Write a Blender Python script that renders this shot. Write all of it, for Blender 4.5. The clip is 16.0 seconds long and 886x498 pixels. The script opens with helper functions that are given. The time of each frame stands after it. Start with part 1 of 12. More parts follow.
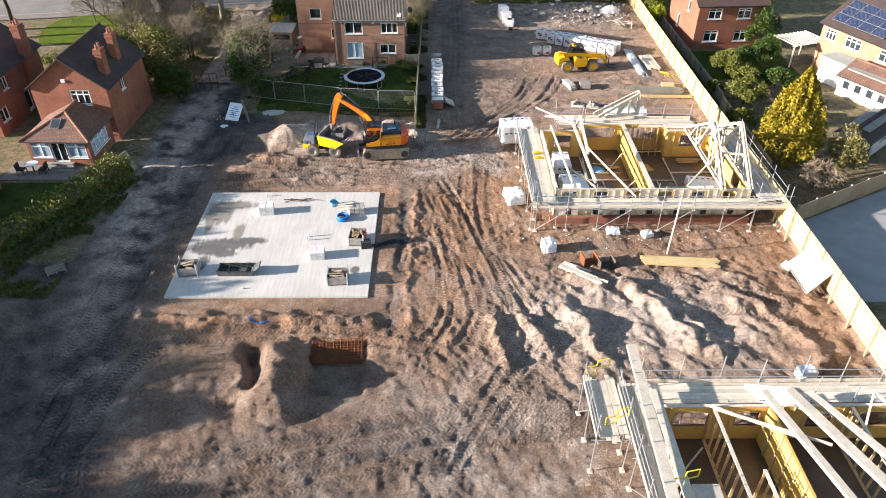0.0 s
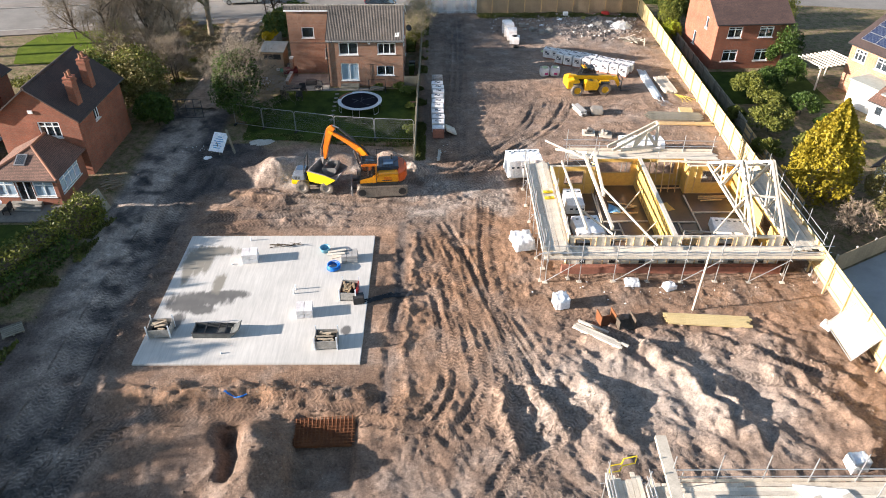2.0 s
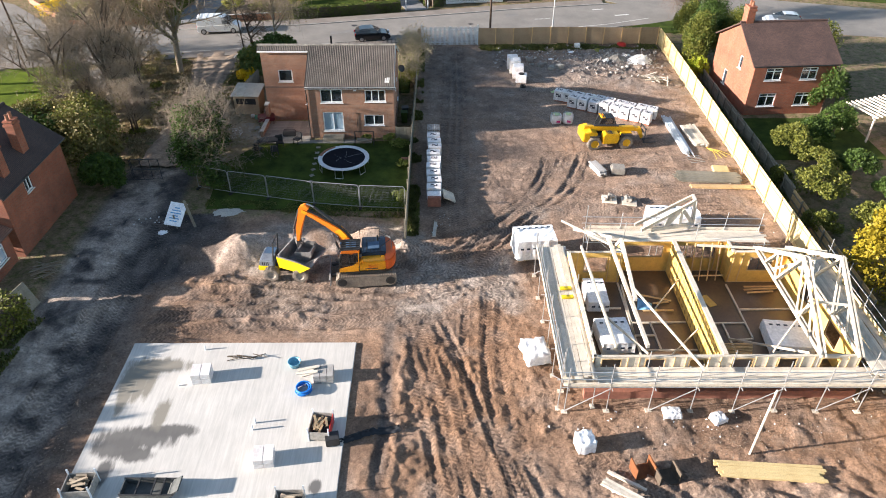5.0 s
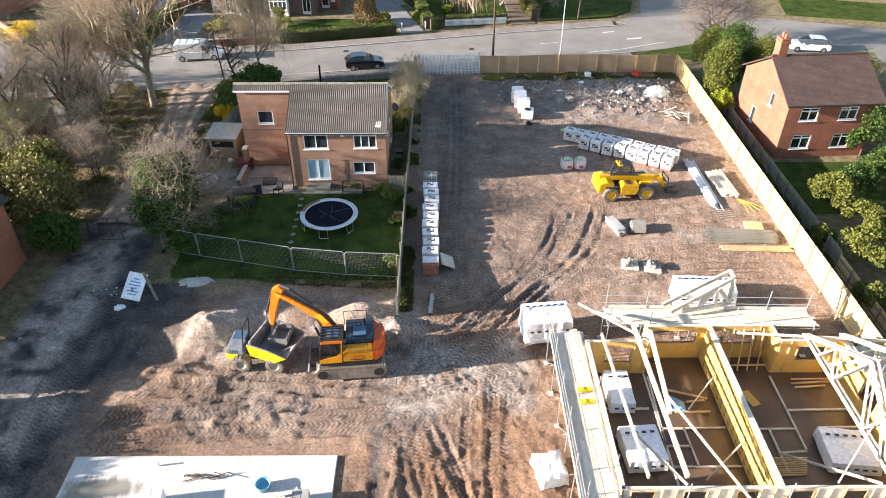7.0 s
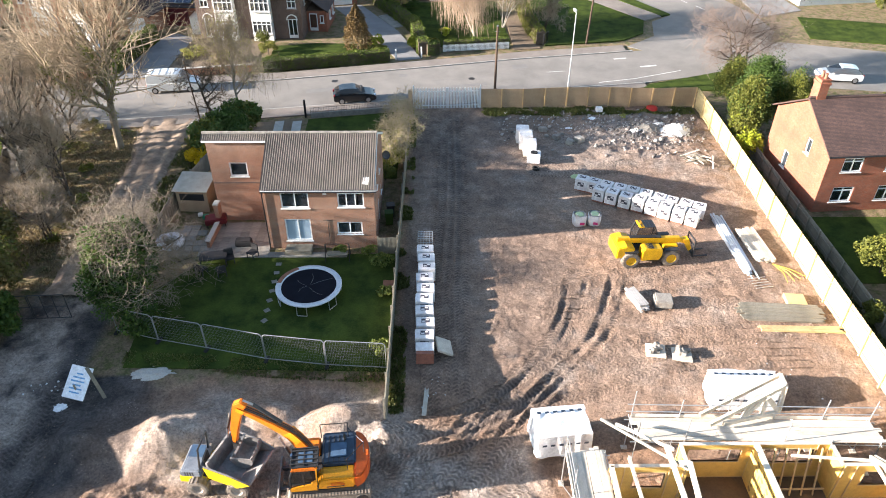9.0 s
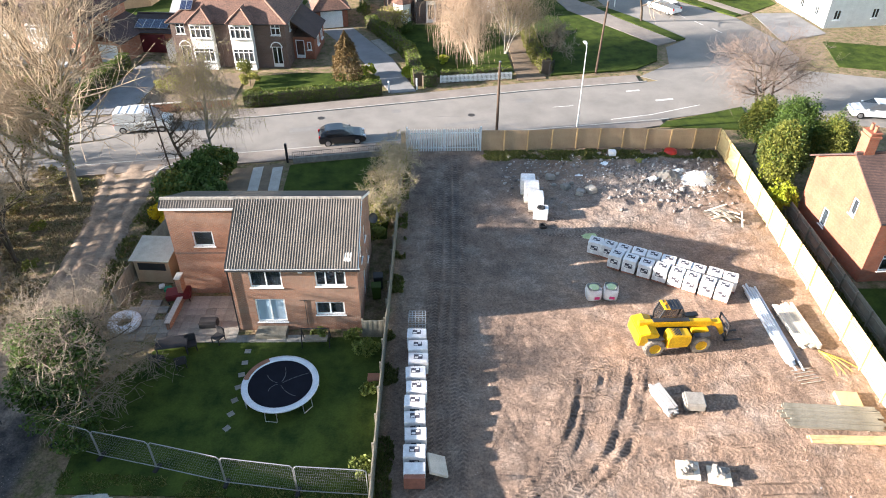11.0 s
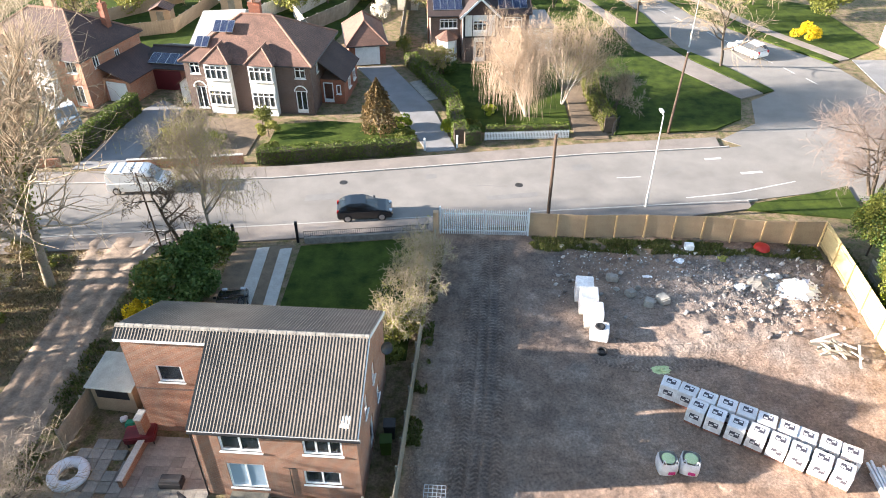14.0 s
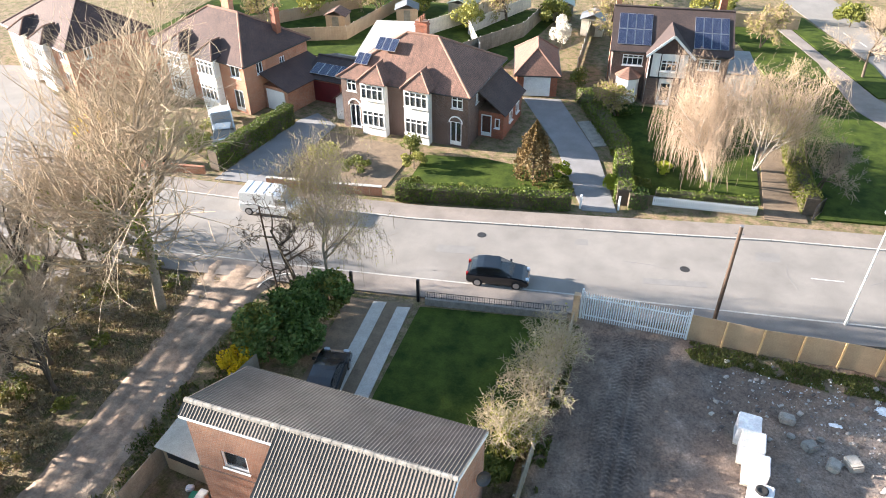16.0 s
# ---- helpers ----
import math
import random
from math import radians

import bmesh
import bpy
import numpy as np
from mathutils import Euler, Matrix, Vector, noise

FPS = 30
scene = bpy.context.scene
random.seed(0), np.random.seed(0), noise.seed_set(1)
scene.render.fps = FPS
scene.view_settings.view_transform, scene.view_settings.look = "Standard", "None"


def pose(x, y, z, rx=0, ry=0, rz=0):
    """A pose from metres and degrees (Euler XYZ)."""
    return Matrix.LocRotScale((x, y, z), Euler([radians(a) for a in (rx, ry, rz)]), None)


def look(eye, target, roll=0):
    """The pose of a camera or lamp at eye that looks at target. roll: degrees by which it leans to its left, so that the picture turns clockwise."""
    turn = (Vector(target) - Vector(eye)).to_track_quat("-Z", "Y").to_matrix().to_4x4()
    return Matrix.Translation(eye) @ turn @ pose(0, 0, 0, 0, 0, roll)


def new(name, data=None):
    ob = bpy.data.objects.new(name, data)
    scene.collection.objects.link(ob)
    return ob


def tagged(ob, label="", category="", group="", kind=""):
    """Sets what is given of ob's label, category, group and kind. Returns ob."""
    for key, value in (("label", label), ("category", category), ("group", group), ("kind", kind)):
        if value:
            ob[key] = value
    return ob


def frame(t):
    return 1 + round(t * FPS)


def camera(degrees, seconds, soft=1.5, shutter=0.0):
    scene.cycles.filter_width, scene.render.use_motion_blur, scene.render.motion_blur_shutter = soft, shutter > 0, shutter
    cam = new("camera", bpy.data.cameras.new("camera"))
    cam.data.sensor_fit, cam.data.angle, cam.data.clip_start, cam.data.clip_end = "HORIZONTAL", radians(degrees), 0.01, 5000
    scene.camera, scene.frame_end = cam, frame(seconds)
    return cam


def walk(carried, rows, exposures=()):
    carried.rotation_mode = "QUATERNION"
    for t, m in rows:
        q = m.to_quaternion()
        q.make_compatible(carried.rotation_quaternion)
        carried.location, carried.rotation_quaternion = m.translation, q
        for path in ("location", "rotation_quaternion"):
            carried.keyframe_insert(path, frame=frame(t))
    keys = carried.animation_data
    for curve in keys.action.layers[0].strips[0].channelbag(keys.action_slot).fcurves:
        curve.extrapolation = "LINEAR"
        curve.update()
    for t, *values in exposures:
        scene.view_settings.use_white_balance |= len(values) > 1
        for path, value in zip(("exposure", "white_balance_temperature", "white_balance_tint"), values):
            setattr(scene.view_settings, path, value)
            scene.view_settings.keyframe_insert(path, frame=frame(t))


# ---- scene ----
cam = camera(64.2, 16.0, soft=0.95)
METRES, EYE, TILT, LEAN, TURN = 61.44, 29.0, 0.0, 0.0, -0.7
ROWS = [
    (0.0, 0.0, 0.0, 0.0, 0.14, -36.46, -0.19),
    (0.5, 0.0002, 0.0222, 0.0006, 0.17, -36.46, -0.17),
    (1.0, 0.0006, 0.0459, 0.0001, 0.2, -36.47, -0.15),
    (1.5, 0.0007, 0.0713, -0.0005, 0.22, -36.49, -0.14),
    (2.0, 0.0001, 0.0978, -0.0004, 0.24, -36.49, -0.14),
    (2.5, -0.0002, 0.1262, -0.0013, 0.27, -36.47, -0.12),
    (3.0, 0.001, 0.1551, -0.0017, 0.3, -36.49, -0.11),
    (3.5, 0.0016, 0.1846, -0.0019, 0.29, -36.5, -0.12),
    (4.0, 0.0022, 0.2153, -0.0016, 0.28, -36.5, -0.12),
    (6.5, 0.0064, 0.3751, -0.0013, 0.29, -36.45, -0.07),
    (7.0, 0.0065, 0.4086, -0.0013, 0.28, -36.43, -0.05),
    (7.5, 0.0074, 0.4413, -0.0015, 0.27, -36.44, -0.06),
    (8.0, 0.0079, 0.4738, -0.002, 0.26, -36.39, -0.08),
    (8.5, 0.0084, 0.5063, -0.0013, 0.24, -36.39, -0.08),
    (9.0, 0.0086, 0.5394, -0.001, 0.22, -36.37, -0.09),
    (11.5, 0.0162, 0.7024, 0.0024, 0.29, -36.32, 0.0),
    (12.0, 0.0173, 0.7353, 0.0024, 0.25, -36.3, -0.01),
    (12.5, 0.0182, 0.7682, 0.0027, 0.24, -36.3, -0.01),
    (13.0, 0.0191, 0.8017, 0.0028, 0.24, -36.3, -0.02),
    (13.5, 0.0187, 0.8346, 0.0021, 0.95, -36.26, -0.07),
    (14.0, 0.0197, 0.8677, 0.0014, 4.69, -36.21, 0.05),
    (14.5, 0.0201, 0.9004, 0.0022, 8.45, -36.21, 0.11),
    (15.0, 0.0219, 0.9341, 0.0016, 12.32, -36.19, 0.27),
    (15.5, 0.0198, 0.9669, 0.001, 16.05, -36.17, 0.29),
    (16.0, 0.0155, 0.9991, 0.0006, 19.99, -36.14, 0.27),
]
walk(cam, [(t, pose(0, 0, EYE, TILT, LEAN, TURN) @ pose(METRES * x, METRES * y, METRES * z, 90 + pitch, roll, yaw)) for t, x, y, z, yaw, pitch, roll in ROWS],
     exposures=[(0.0, 1.97), (4.0, 1.97), (7.0, 2.34), (9.0, 2.52), (12.5, 2.77), (16.0, 2.90)])

# ---- daylight: a low clear sun from the west, blue sky ----
SUN_ELEV, SUN_AZ = 14.5, 8.0   # azimuth: the light travels towards +x, this many degrees to +y
world = bpy.data.worlds.new("sky")
world.use_nodes = True
scene.world = world
wn = world.node_tree.nodes
sky = wn.new("ShaderNodeTexSky")
sky.sky_type = "NISHITA"
sky.sun_disc = False
sky.sun_elevation = radians(SUN_ELEV)
sky.sun_rotation = radians(270 - SUN_AZ)
sky.air_density, sky.dust_density = 1.0, 0.5
wn["Background"].inputs["Strength"].default_value = 0.070
world.node_tree.links.new(sky.outputs["Color"], wn["Background"].inputs["Color"])
sun_data = bpy.data.lights.new("sun", "SUN")
sun_data.energy, sun_data.angle, sun_data.color = 4.6, radians(0.6), (1.0, 0.905, 0.83)
sun = new("sun", sun_data)
sd = Vector((math.cos(radians(SUN_AZ)) * math.cos(radians(SUN_ELEV)), math.sin(radians(SUN_AZ)) * math.cos(radians(SUN_ELEV)), -math.sin(radians(SUN_ELEV))))
sun.matrix_world = look((-60, -20, 60), Vector((-60, -20, 60)) + sd)


# ---- materials ----
def node_mat(name):
    m = bpy.data.materials.new(name)
    m.use_nodes = True
    nt = m.node_tree
    return m, nt, nt.nodes["Principled BSDF"]


def coords(nt, scale=1.0, kind="Object", flat=False, swap=False):
    """Object coordinates; flat: (x + y, z) for upright walls and pitched roofs."""
    tc = nt.nodes.new("ShaderNodeTexCoord")
    out = tc.outputs[kind]
    if flat:
        sep = nt.nodes.new("ShaderNodeSeparateXYZ")
        nt.links.new(out, sep.inputs[0])
        add = nt.nodes.new("ShaderNodeMath")
        nt.links.new(sep.outputs[0], add.inputs[0])
        nt.links.new(sep.outputs[1], add.inputs[1])
        com = nt.nodes.new("ShaderNodeCombineXYZ")
        nt.links.new(add.outputs[0], com.inputs[0])
        nt.links.new(sep.outputs[2], com.inputs[1])
        out = com.outputs[0]
    return out


def noise_tex(nt, vec, scale, detail=4.0, rough=0.6):
    n = nt.nodes.new("ShaderNodeTexNoise")
    n.inputs["Scale"].default_value, n.inputs["Detail"].default_value, n.inputs["Roughness"].default_value = scale, detail, rough
    nt.links.new(vec, n.inputs["Vector"])
    return n.outputs["Fac"]


def ramp(nt, fac, lo, hi, c0=(0, 0, 0, 1), c1=(1, 1, 1, 1)):
    r = nt.nodes.new("ShaderNodeValToRGB")
    e = r.color_ramp.elements
    e[0].position, e[1].position, e[0].color, e[1].color = lo, hi, c0, c1
    nt.links.new(fac, r.inputs[0])
    return r.outputs[0]


def mixed(nt, fac, a, b, mode="MIX"):
    m = nt.nodes.new("ShaderNodeMix")
    m.data_type, m.blend_type = "RGBA", mode
    for sock, v in ((m.inputs[0], fac), (m.inputs[6], a), (m.inputs[7], b)):
        if isinstance(v, (int, float)):
            sock.default_value = v
        elif isinstance(v, tuple):
            sock.default_value = (*v[:3], 1)
        else:
            nt.links.new(v, sock)
    return m.outputs[2]


def bumped(nt, bsdf, height, strength, dist):
    b = nt.nodes.new("ShaderNodeBump")
    b.inputs["Strength"].default_value, b.inputs["Distance"].default_value = strength, dist
    nt.links.new(height, b.inputs["Height"])
    nt.links.new(b.outputs[0], bsdf.inputs["Normal"])


def plain(name, c, c2=None, rough=0.7, metal=0.0, scale=1.5, fine=25.0, bump=0.15, each=0.0, spec=0.4, coat=0.0):
    """A surface with a broad and a fine variation between two colours; each: how far single objects differ."""
    m, nt, b = node_mat(name)
    c2 = c2 or tuple(v * 0.7 for v in c)
    vec = coords(nt)
    big = ramp(nt, noise_tex(nt, vec, scale), 0.35, 0.68)
    col = mixed(nt, big, c, c2)
    fin = ramp(nt, noise_tex(nt, vec, fine, 3), 0.3, 0.75, (0.78, 0.78, 0.78, 1), (1.12, 1.12, 1.12, 1))
    col = mixed(nt, 1.0, col, fin, "MULTIPLY")
    if each:
        oi = nt.nodes.new("ShaderNodeObjectInfo")
        lo, hi = 1 - each, 1 + each
        col = mixed(nt, 1.0, col, ramp(nt, oi.outputs["Random"], 0, 1, (lo, lo, lo, 1), (hi, hi, hi, 1)), "MULTIPLY")
    nt.links.new(col, b.inputs["Base Color"])
    b.inputs["Roughness"].default_value, b.inputs["Metallic"].default_value = rough, metal
    b.inputs["Specular IOR Level"].default_value = spec
    b.inputs["Coat Weight"].default_value = coat
    if bump:
        bumped(nt, b, noise_tex(nt, vec, fine, 5), bump, 0.02)
    return m


def courses(name, c, c2, mortar, bw, bh, joint, rough=0.85, bump=0.5, offset=0.5, grime=0.35):
    """Brickwork or plain tiles in courses."""
    m, nt, b = node_mat(name)
    vec = coords(nt, flat=True)
    br = nt.nodes.new("ShaderNodeTexBrick")
    br.inputs["Scale"].default_value = 1.0
    br.inputs["Brick Width"].default_value, br.inputs["Row Height"].default_value, br.inputs["Mortar Size"].default_value = bw, bh, joint
    br.offset = offset
    br.inputs["Color1"].default_value, br.inputs["Color2"].default_value, br.inputs["Mortar"].default_value = (*c, 1), (*c2, 1), (*mortar, 1)
    nt.links.new(vec, br.inputs["Vector"])
    o = coords(nt)
    big = ramp(nt, noise_tex(nt, o, 0.7, 5), 0.35, 0.75, (1.1, 1.1, 1.1, 1), (1 - grime,) * 3 + (1,))
    col = mixed(nt, 1.0, br.outputs["Color"], big, "MULTIPLY")
    fin = ramp(nt, noise_tex(nt, o, 9.0, 4), 0.3, 0.75, (0.8, 0.8, 0.8, 1), (1.12, 1.12, 1.12, 1))
    col = mixed(nt, 1.0, col, fin, "MULTIPLY")
    nt.links.new(col, b.inputs["Base Color"])
    b.inputs["Roughness"].default_value = rough
    bumped(nt, b, br.outputs["Fac"], -bump, 0.02)
    return m


def leafy(name, c, c2, sheen=0.45):
    """Leaves and grass blades: each island differs; thin, a little light comes through."""
    m, nt, b = node_mat(name)
    g = nt.nodes.new("ShaderNodeNewGeometry")
    col = mixed(nt, ramp(nt, g.outputs["Random Per Island"], 0, 1), c, c2)
    vec = coords(nt)
    col = mixed(nt, 1.0, col, ramp(nt, noise_tex(nt, vec, 1.1, 3), 0.3, 0.7, (0.7, 0.7, 0.7, 1), (1.2, 1.2, 1.15, 1)), "MULTIPLY")
    nt.links.new(col, b.inputs["Base Color"])
    b.inputs["Roughness"].default_value = 0.6
    b.inputs["Specular IOR Level"].default_value = 0.25
    tr = nt.nodes.new("ShaderNodeBsdfTranslucent")
    nt.links.new(col, tr.inputs[0])
    mx = nt.nodes.new("ShaderNodeMixShader")
    mx.inputs[0].default_value = 0.18
    nt.links.new(b.outputs[0], mx.inputs[1])
    nt.links.new(tr.outputs[0], mx.inputs[2])
    nt.links.new(mx.outputs[0], nt.nodes["Material Output"].inputs[0])
    return m


def glass_mat(name, tint, rough=0.05):
    m, nt, b = node_mat(name)
    b.inputs["Base Color"].default_value = (*tint, 1)
    b.inputs["Roughness"].default_value = rough
    b.inputs["Specular IOR Level"].default_value = 0.9
    b.inputs["Alpha"].default_value = 0.55
    return m


M = {}
M["brick_brown"] = courses("brown brick", (0.30, 0.135, 0.075), (0.22, 0.095, 0.055), (0.30, 0.24, 0.19), 0.225, 0.075, 0.009)
M["brick_red"] = courses("red brick", (0.32, 0.094, 0.046), (0.25, 0.072, 0.037), (0.22, 0.13, 0.09), 0.225, 0.075, 0.009)
M["brick_orange"] = courses("orange brick", (0.43, 0.17, 0.088), (0.34, 0.13, 0.068), (0.42, 0.30, 0.22), 0.225, 0.075, 0.009)
M["brick_dark"] = courses("dark brick", (0.115, 0.062, 0.045), (0.085, 0.05, 0.04), (0.20, 0.16, 0.14), 0.225, 0.075, 0.009)
M["tile_brown"] = courses("brown roof tiles", (0.105, 0.058, 0.045), (0.075, 0.042, 0.036), (0.03, 0.02, 0.018), 0.17, 0.055, 0.006, bump=0.8)
M["tile_red"] = courses("red clay roof tiles", (0.215, 0.112, 0.078), (0.155, 0.082, 0.060), (0.05, 0.03, 0.02), 0.17, 0.055, 0.006, bump=0.8)
M["tile_dark"] = courses("dark roof tiles", (0.068, 0.042, 0.036), (0.052, 0.034, 0.030), (0.02, 0.015, 0.015), 0.17, 0.055, 0.006, bump=0.8)
M["tile_grey"] = plain("weathered concrete roof tiles", (0.128, 0.107, 0.090), (0.088, 0.075, 0.064), 0.9, scale=0.8, fine=18, bump=0.3)
M["ridge"] = plain("pale mortared ridge", (0.30, 0.275, 0.24), (0.15, 0.135, 0.118), 0.9, scale=3, fine=14, bump=0.2)
M["white"] = plain("white window plastic", (0.80, 0.80, 0.79), (0.72, 0.72, 0.71), 0.35, scale=2, fine=30, bump=0.02)
M["render"] = plain("white painted render", (0.78, 0.76, 0.72), (0.66, 0.64, 0.60), 0.85, scale=1, fine=30, bump=0.1)
M["glass"] = glass_mat("window glass", (0.035, 0.045, 0.055))
M["glass_blue"] = glass_mat("pale blue blind behind glass", (0.42, 0.55, 0.66), 0.12)
M["carglass"] = glass_mat("car glass", (0.012, 0.014, 0.016))
M["room"] = plain("dark room plaster", (0.35, 0.32, 0.28), None, 0.9)
M["lead"] = plain("grey lead flashing", (0.20, 0.20, 0.21), None, 0.5, 0.3)
M["gutter"] = plain("black plastic gutter", (0.02, 0.02, 0.02), None, 0.4, bump=0)
M["concrete"] = plain("pale concrete", (0.47, 0.44, 0.395), (0.375, 0.35, 0.315), 0.9, scale=0.9, fine=14, bump=0.12)
M["block"] = plain("grey concrete blocks", (0.42, 0.40, 0.38), (0.33, 0.31, 0.29), 0.95, scale=2, fine=40, bump=0.3, each=0.12)
M["wrap"] = plain("white plastic wrap", (0.80, 0.79, 0.78), (0.60, 0.54, 0.52), 0.35, scale=2.2, fine=9, bump=0.6, each=0.10)
M["sheet"] = plain("white plastic sheet", (0.88, 0.88, 0.88), (0.78, 0.78, 0.80), 0.35, scale=2, fine=6, bump=0.8)
M["scrap"] = plain("scraps of pale plastic and paper", (0.74, 0.74, 0.74), (0.5, 0.5, 0.48), 0.5, scale=3, fine=9, bump=0.2)
M["timber"] = plain("fresh sawn softwood", (0.62, 0.43, 0.22), (0.52, 0.34, 0.16), 0.75, scale=2.5, fine=22, bump=0.1, each=0.14)
M["pale_timber"] = plain("pale weathered timber boards", (0.66, 0.585, 0.48), (0.50, 0.44, 0.36), 0.8, scale=2, fine=20, bump=0.15, each=0.18)
M["osb"] = plain("yellow board sheathing", (0.66, 0.42, 0.11), (0.55, 0.34, 0.09), 0.75, scale=3, fine=30, bump=0.15, each=0.08)
# brown for the shadow pattern painted on the party wall
M["patch_shade"] = plain("brown painted shadow patches", (0.36, 0.21, 0.06), (0.26, 0.15, 0.045), 0.8)
M["osb_floor"] = plain("wet brown chipboard floor", (0.135, 0.085, 0.05), (0.085, 0.055, 0.036), 0.3, scale=0.7, fine=12, bump=0.05)
M["fence_new"] = plain("new yellow timber fence boards", (0.59, 0.46, 0.235), (0.50, 0.375, 0.18), 0.8, scale=1.5, fine=16, bump=0.1, each=0.05)
M["fence_brown"] = plain("brown timber fence boards", (0.41, 0.295, 0.185), (0.33, 0.23, 0.145), 0.85, scale=1.2, fine=14, bump=0.12, each=0.10)
M["fence_old"] = plain("grey weathered fence boards", (0.25, 0.225, 0.175), (0.16, 0.145, 0.11), 0.9, scale=1.2, fine=14, bump=0.2, each=0.15)
M["steel_dull"] = plain("dull weathered steel tube", (0.30, 0.31, 0.31), (0.2, 0.21, 0.21), 0.55, 0.4, scale=4, fine=30, bump=0.05)
M["panel_mesh"] = plain("dusty woven panel sheet", (0.40, 0.35, 0.27), (0.30, 0.26, 0.20), 0.8, scale=3, fine=40, bump=0.4)
M["steel"] = plain("galvanised steel tube", (0.55, 0.55, 0.55), (0.42, 0.42, 0.42), 0.42, 0.7, scale=4, fine=30, bump=0.05)
M["palisade"] = plain("galvanised palisade steel", (0.66, 0.70, 0.74), (0.56, 0.60, 0.64), 0.45, 0.1, scale=3, bump=0.03)
M["black_metal"] = plain("black painted metal", (0.018, 0.018, 0.02), None, 0.45, 0.2, bump=0.03)
M["yellow"] = plain("yellow machine paint", (0.72, 0.40, 0.012), (0.62, 0.33, 0.01), 0.38, scale=2, fine=12, bump=0.04)
M["dumper_yellow"] = plain("lemon yellow machine paint", (0.78, 0.56, 0.01), (0.66, 0.46, 0.01), 0.4, scale=2, fine=12, bump=0.04)
M["tub_blue"] = plain("faded pale blue plastic", (0.16, 0.40, 0.52), (0.12, 0.32, 0.44), 0.45, scale=2, fine=12, bump=0.03)
M["bonnet_grey"] = plain("dusty blue-grey machine paint", (0.20, 0.22, 0.25), (0.12, 0.135, 0.16), 0.5, scale=2, fine=12, bump=0.04)
M["trough_steel"] = plain("dusty dark steel", (0.10, 0.105, 0.10), (0.055, 0.058, 0.056), 0.7, scale=2, fine=9, bump=0.08)
M["crate_grey"] = plain("weathered grey crate boards", (0.34, 0.32, 0.29), (0.22, 0.205, 0.185), 0.85, scale=3, fine=14, bump=0.2)
M["offcut"] = plain("weathered offcuts", (0.36, 0.29, 0.21), (0.20, 0.155, 0.11), 0.85, scale=3, fine=14, bump=0.2, each=0.3)
M["amber"] = plain("yellow-orange machine paint", (0.80, 0.33, 0.012), (0.70, 0.27, 0.01), 0.38, scale=2, fine=12, bump=0.04)
M["vermilion"] = plain("red-orange machine paint", (0.62, 0.105, 0.012), (0.52, 0.08, 0.01), 0.38, scale=2, fine=12, bump=0.04)
M["orange"] = plain("orange machine paint", (0.74, 0.185, 0.012), (0.64, 0.15, 0.01), 0.38, scale=2, fine=12, bump=0.04)
M["machine_dark"] = plain("dark grey machine parts", (0.045, 0.045, 0.048), (0.03, 0.028, 0.026), 0.5, 0.2, scale=3, bump=0.1)
M["machine_blue"] = plain("blue-black engine cover", (0.035, 0.055, 0.085), (0.02, 0.03, 0.05), 0.35, scale=2, bump=0.05)
M["hatch_blue"] = plain("mid-blue hatch paint", (0.07, 0.12, 0.19), (0.05, 0.085, 0.14), 0.3, scale=2, bump=0.02)
M["track"] = plain("muddy steel tracks", (0.30, 0.24, 0.185), (0.17, 0.135, 0.105), 0.8, 0.1, scale=3, fine=20, bump=0.4)
M["skip_inside"] = plain("scraped grey steel", (0.30, 0.28, 0.265), (0.16, 0.15, 0.142), 0.6, 0.3, scale=1.5, fine=9, bump=0.15)
M["tyre"] = plain("muddy rubber tyre", (0.13, 0.11, 0.09), (0.27, 0.22, 0.175), 0.9, scale=4, fine=25, bump=0.4)
M["rubber"] = plain("black rubber", (0.018, 0.018, 0.018), None, 0.8)
M["tarmac"] = plain("pale worn asphalt", (0.232, 0.213, 0.192), (0.172, 0.158, 0.143), 0.9, scale=0.35, fine=30, bump=0.2)
M["pavement"] = plain("pavement asphalt", (0.235, 0.202, 0.176), (0.165, 0.142, 0.124), 0.9, scale=0.5, fine=25, bump=0.2)
M["kerb"] = plain("concrete kerb", (0.42, 0.40, 0.37), (0.34, 0.32, 0.29), 0.9, scale=3, fine=20)
M["road_paint"] = plain("worn white road paint", (0.68, 0.67, 0.64), (0.42, 0.41, 0.39), 0.8, scale=4, fine=20)
M["drive"] = plain("grey driveway", (0.22, 0.215, 0.215), (0.17, 0.167, 0.165), 0.9, scale=0.6, fine=25)
M["flags"] = plain("stone paving flags", (0.27, 0.25, 0.215), (0.185, 0.172, 0.15), 0.9, scale=2, fine=14, bump=0.2, each=0.2)
M["trackway"] = plain("sandy track", (0.37, 0.275, 0.20), (0.17, 0.124, 0.09), 0.95, scale=1.3, fine=9, bump=0.8)
M["bed"] = plain("bare garden soil", (0.20, 0.145, 0.095), (0.13, 0.095, 0.065), 0.95, scale=1.2, fine=10, bump=0.6)
M["tarmac_patch"] = plain("dark asphalt repair", (0.20, 0.19, 0.178), (0.17, 0.16, 0.152), 0.9, scale=1.0, fine=30, bump=0.2)
M["gravel_yard"] = plain("pale gravel yard", (0.34, 0.33, 0.32), (0.27, 0.26, 0.255), 0.95, scale=0.6, fine=40, bump=0.4)
M["lawn"] = plain("mown lawn", (0.062, 0.085, 0.017), (0.022, 0.037, 0.010), 0.95, scale=0.7, fine=9, bump=1.0, spec=0.05)
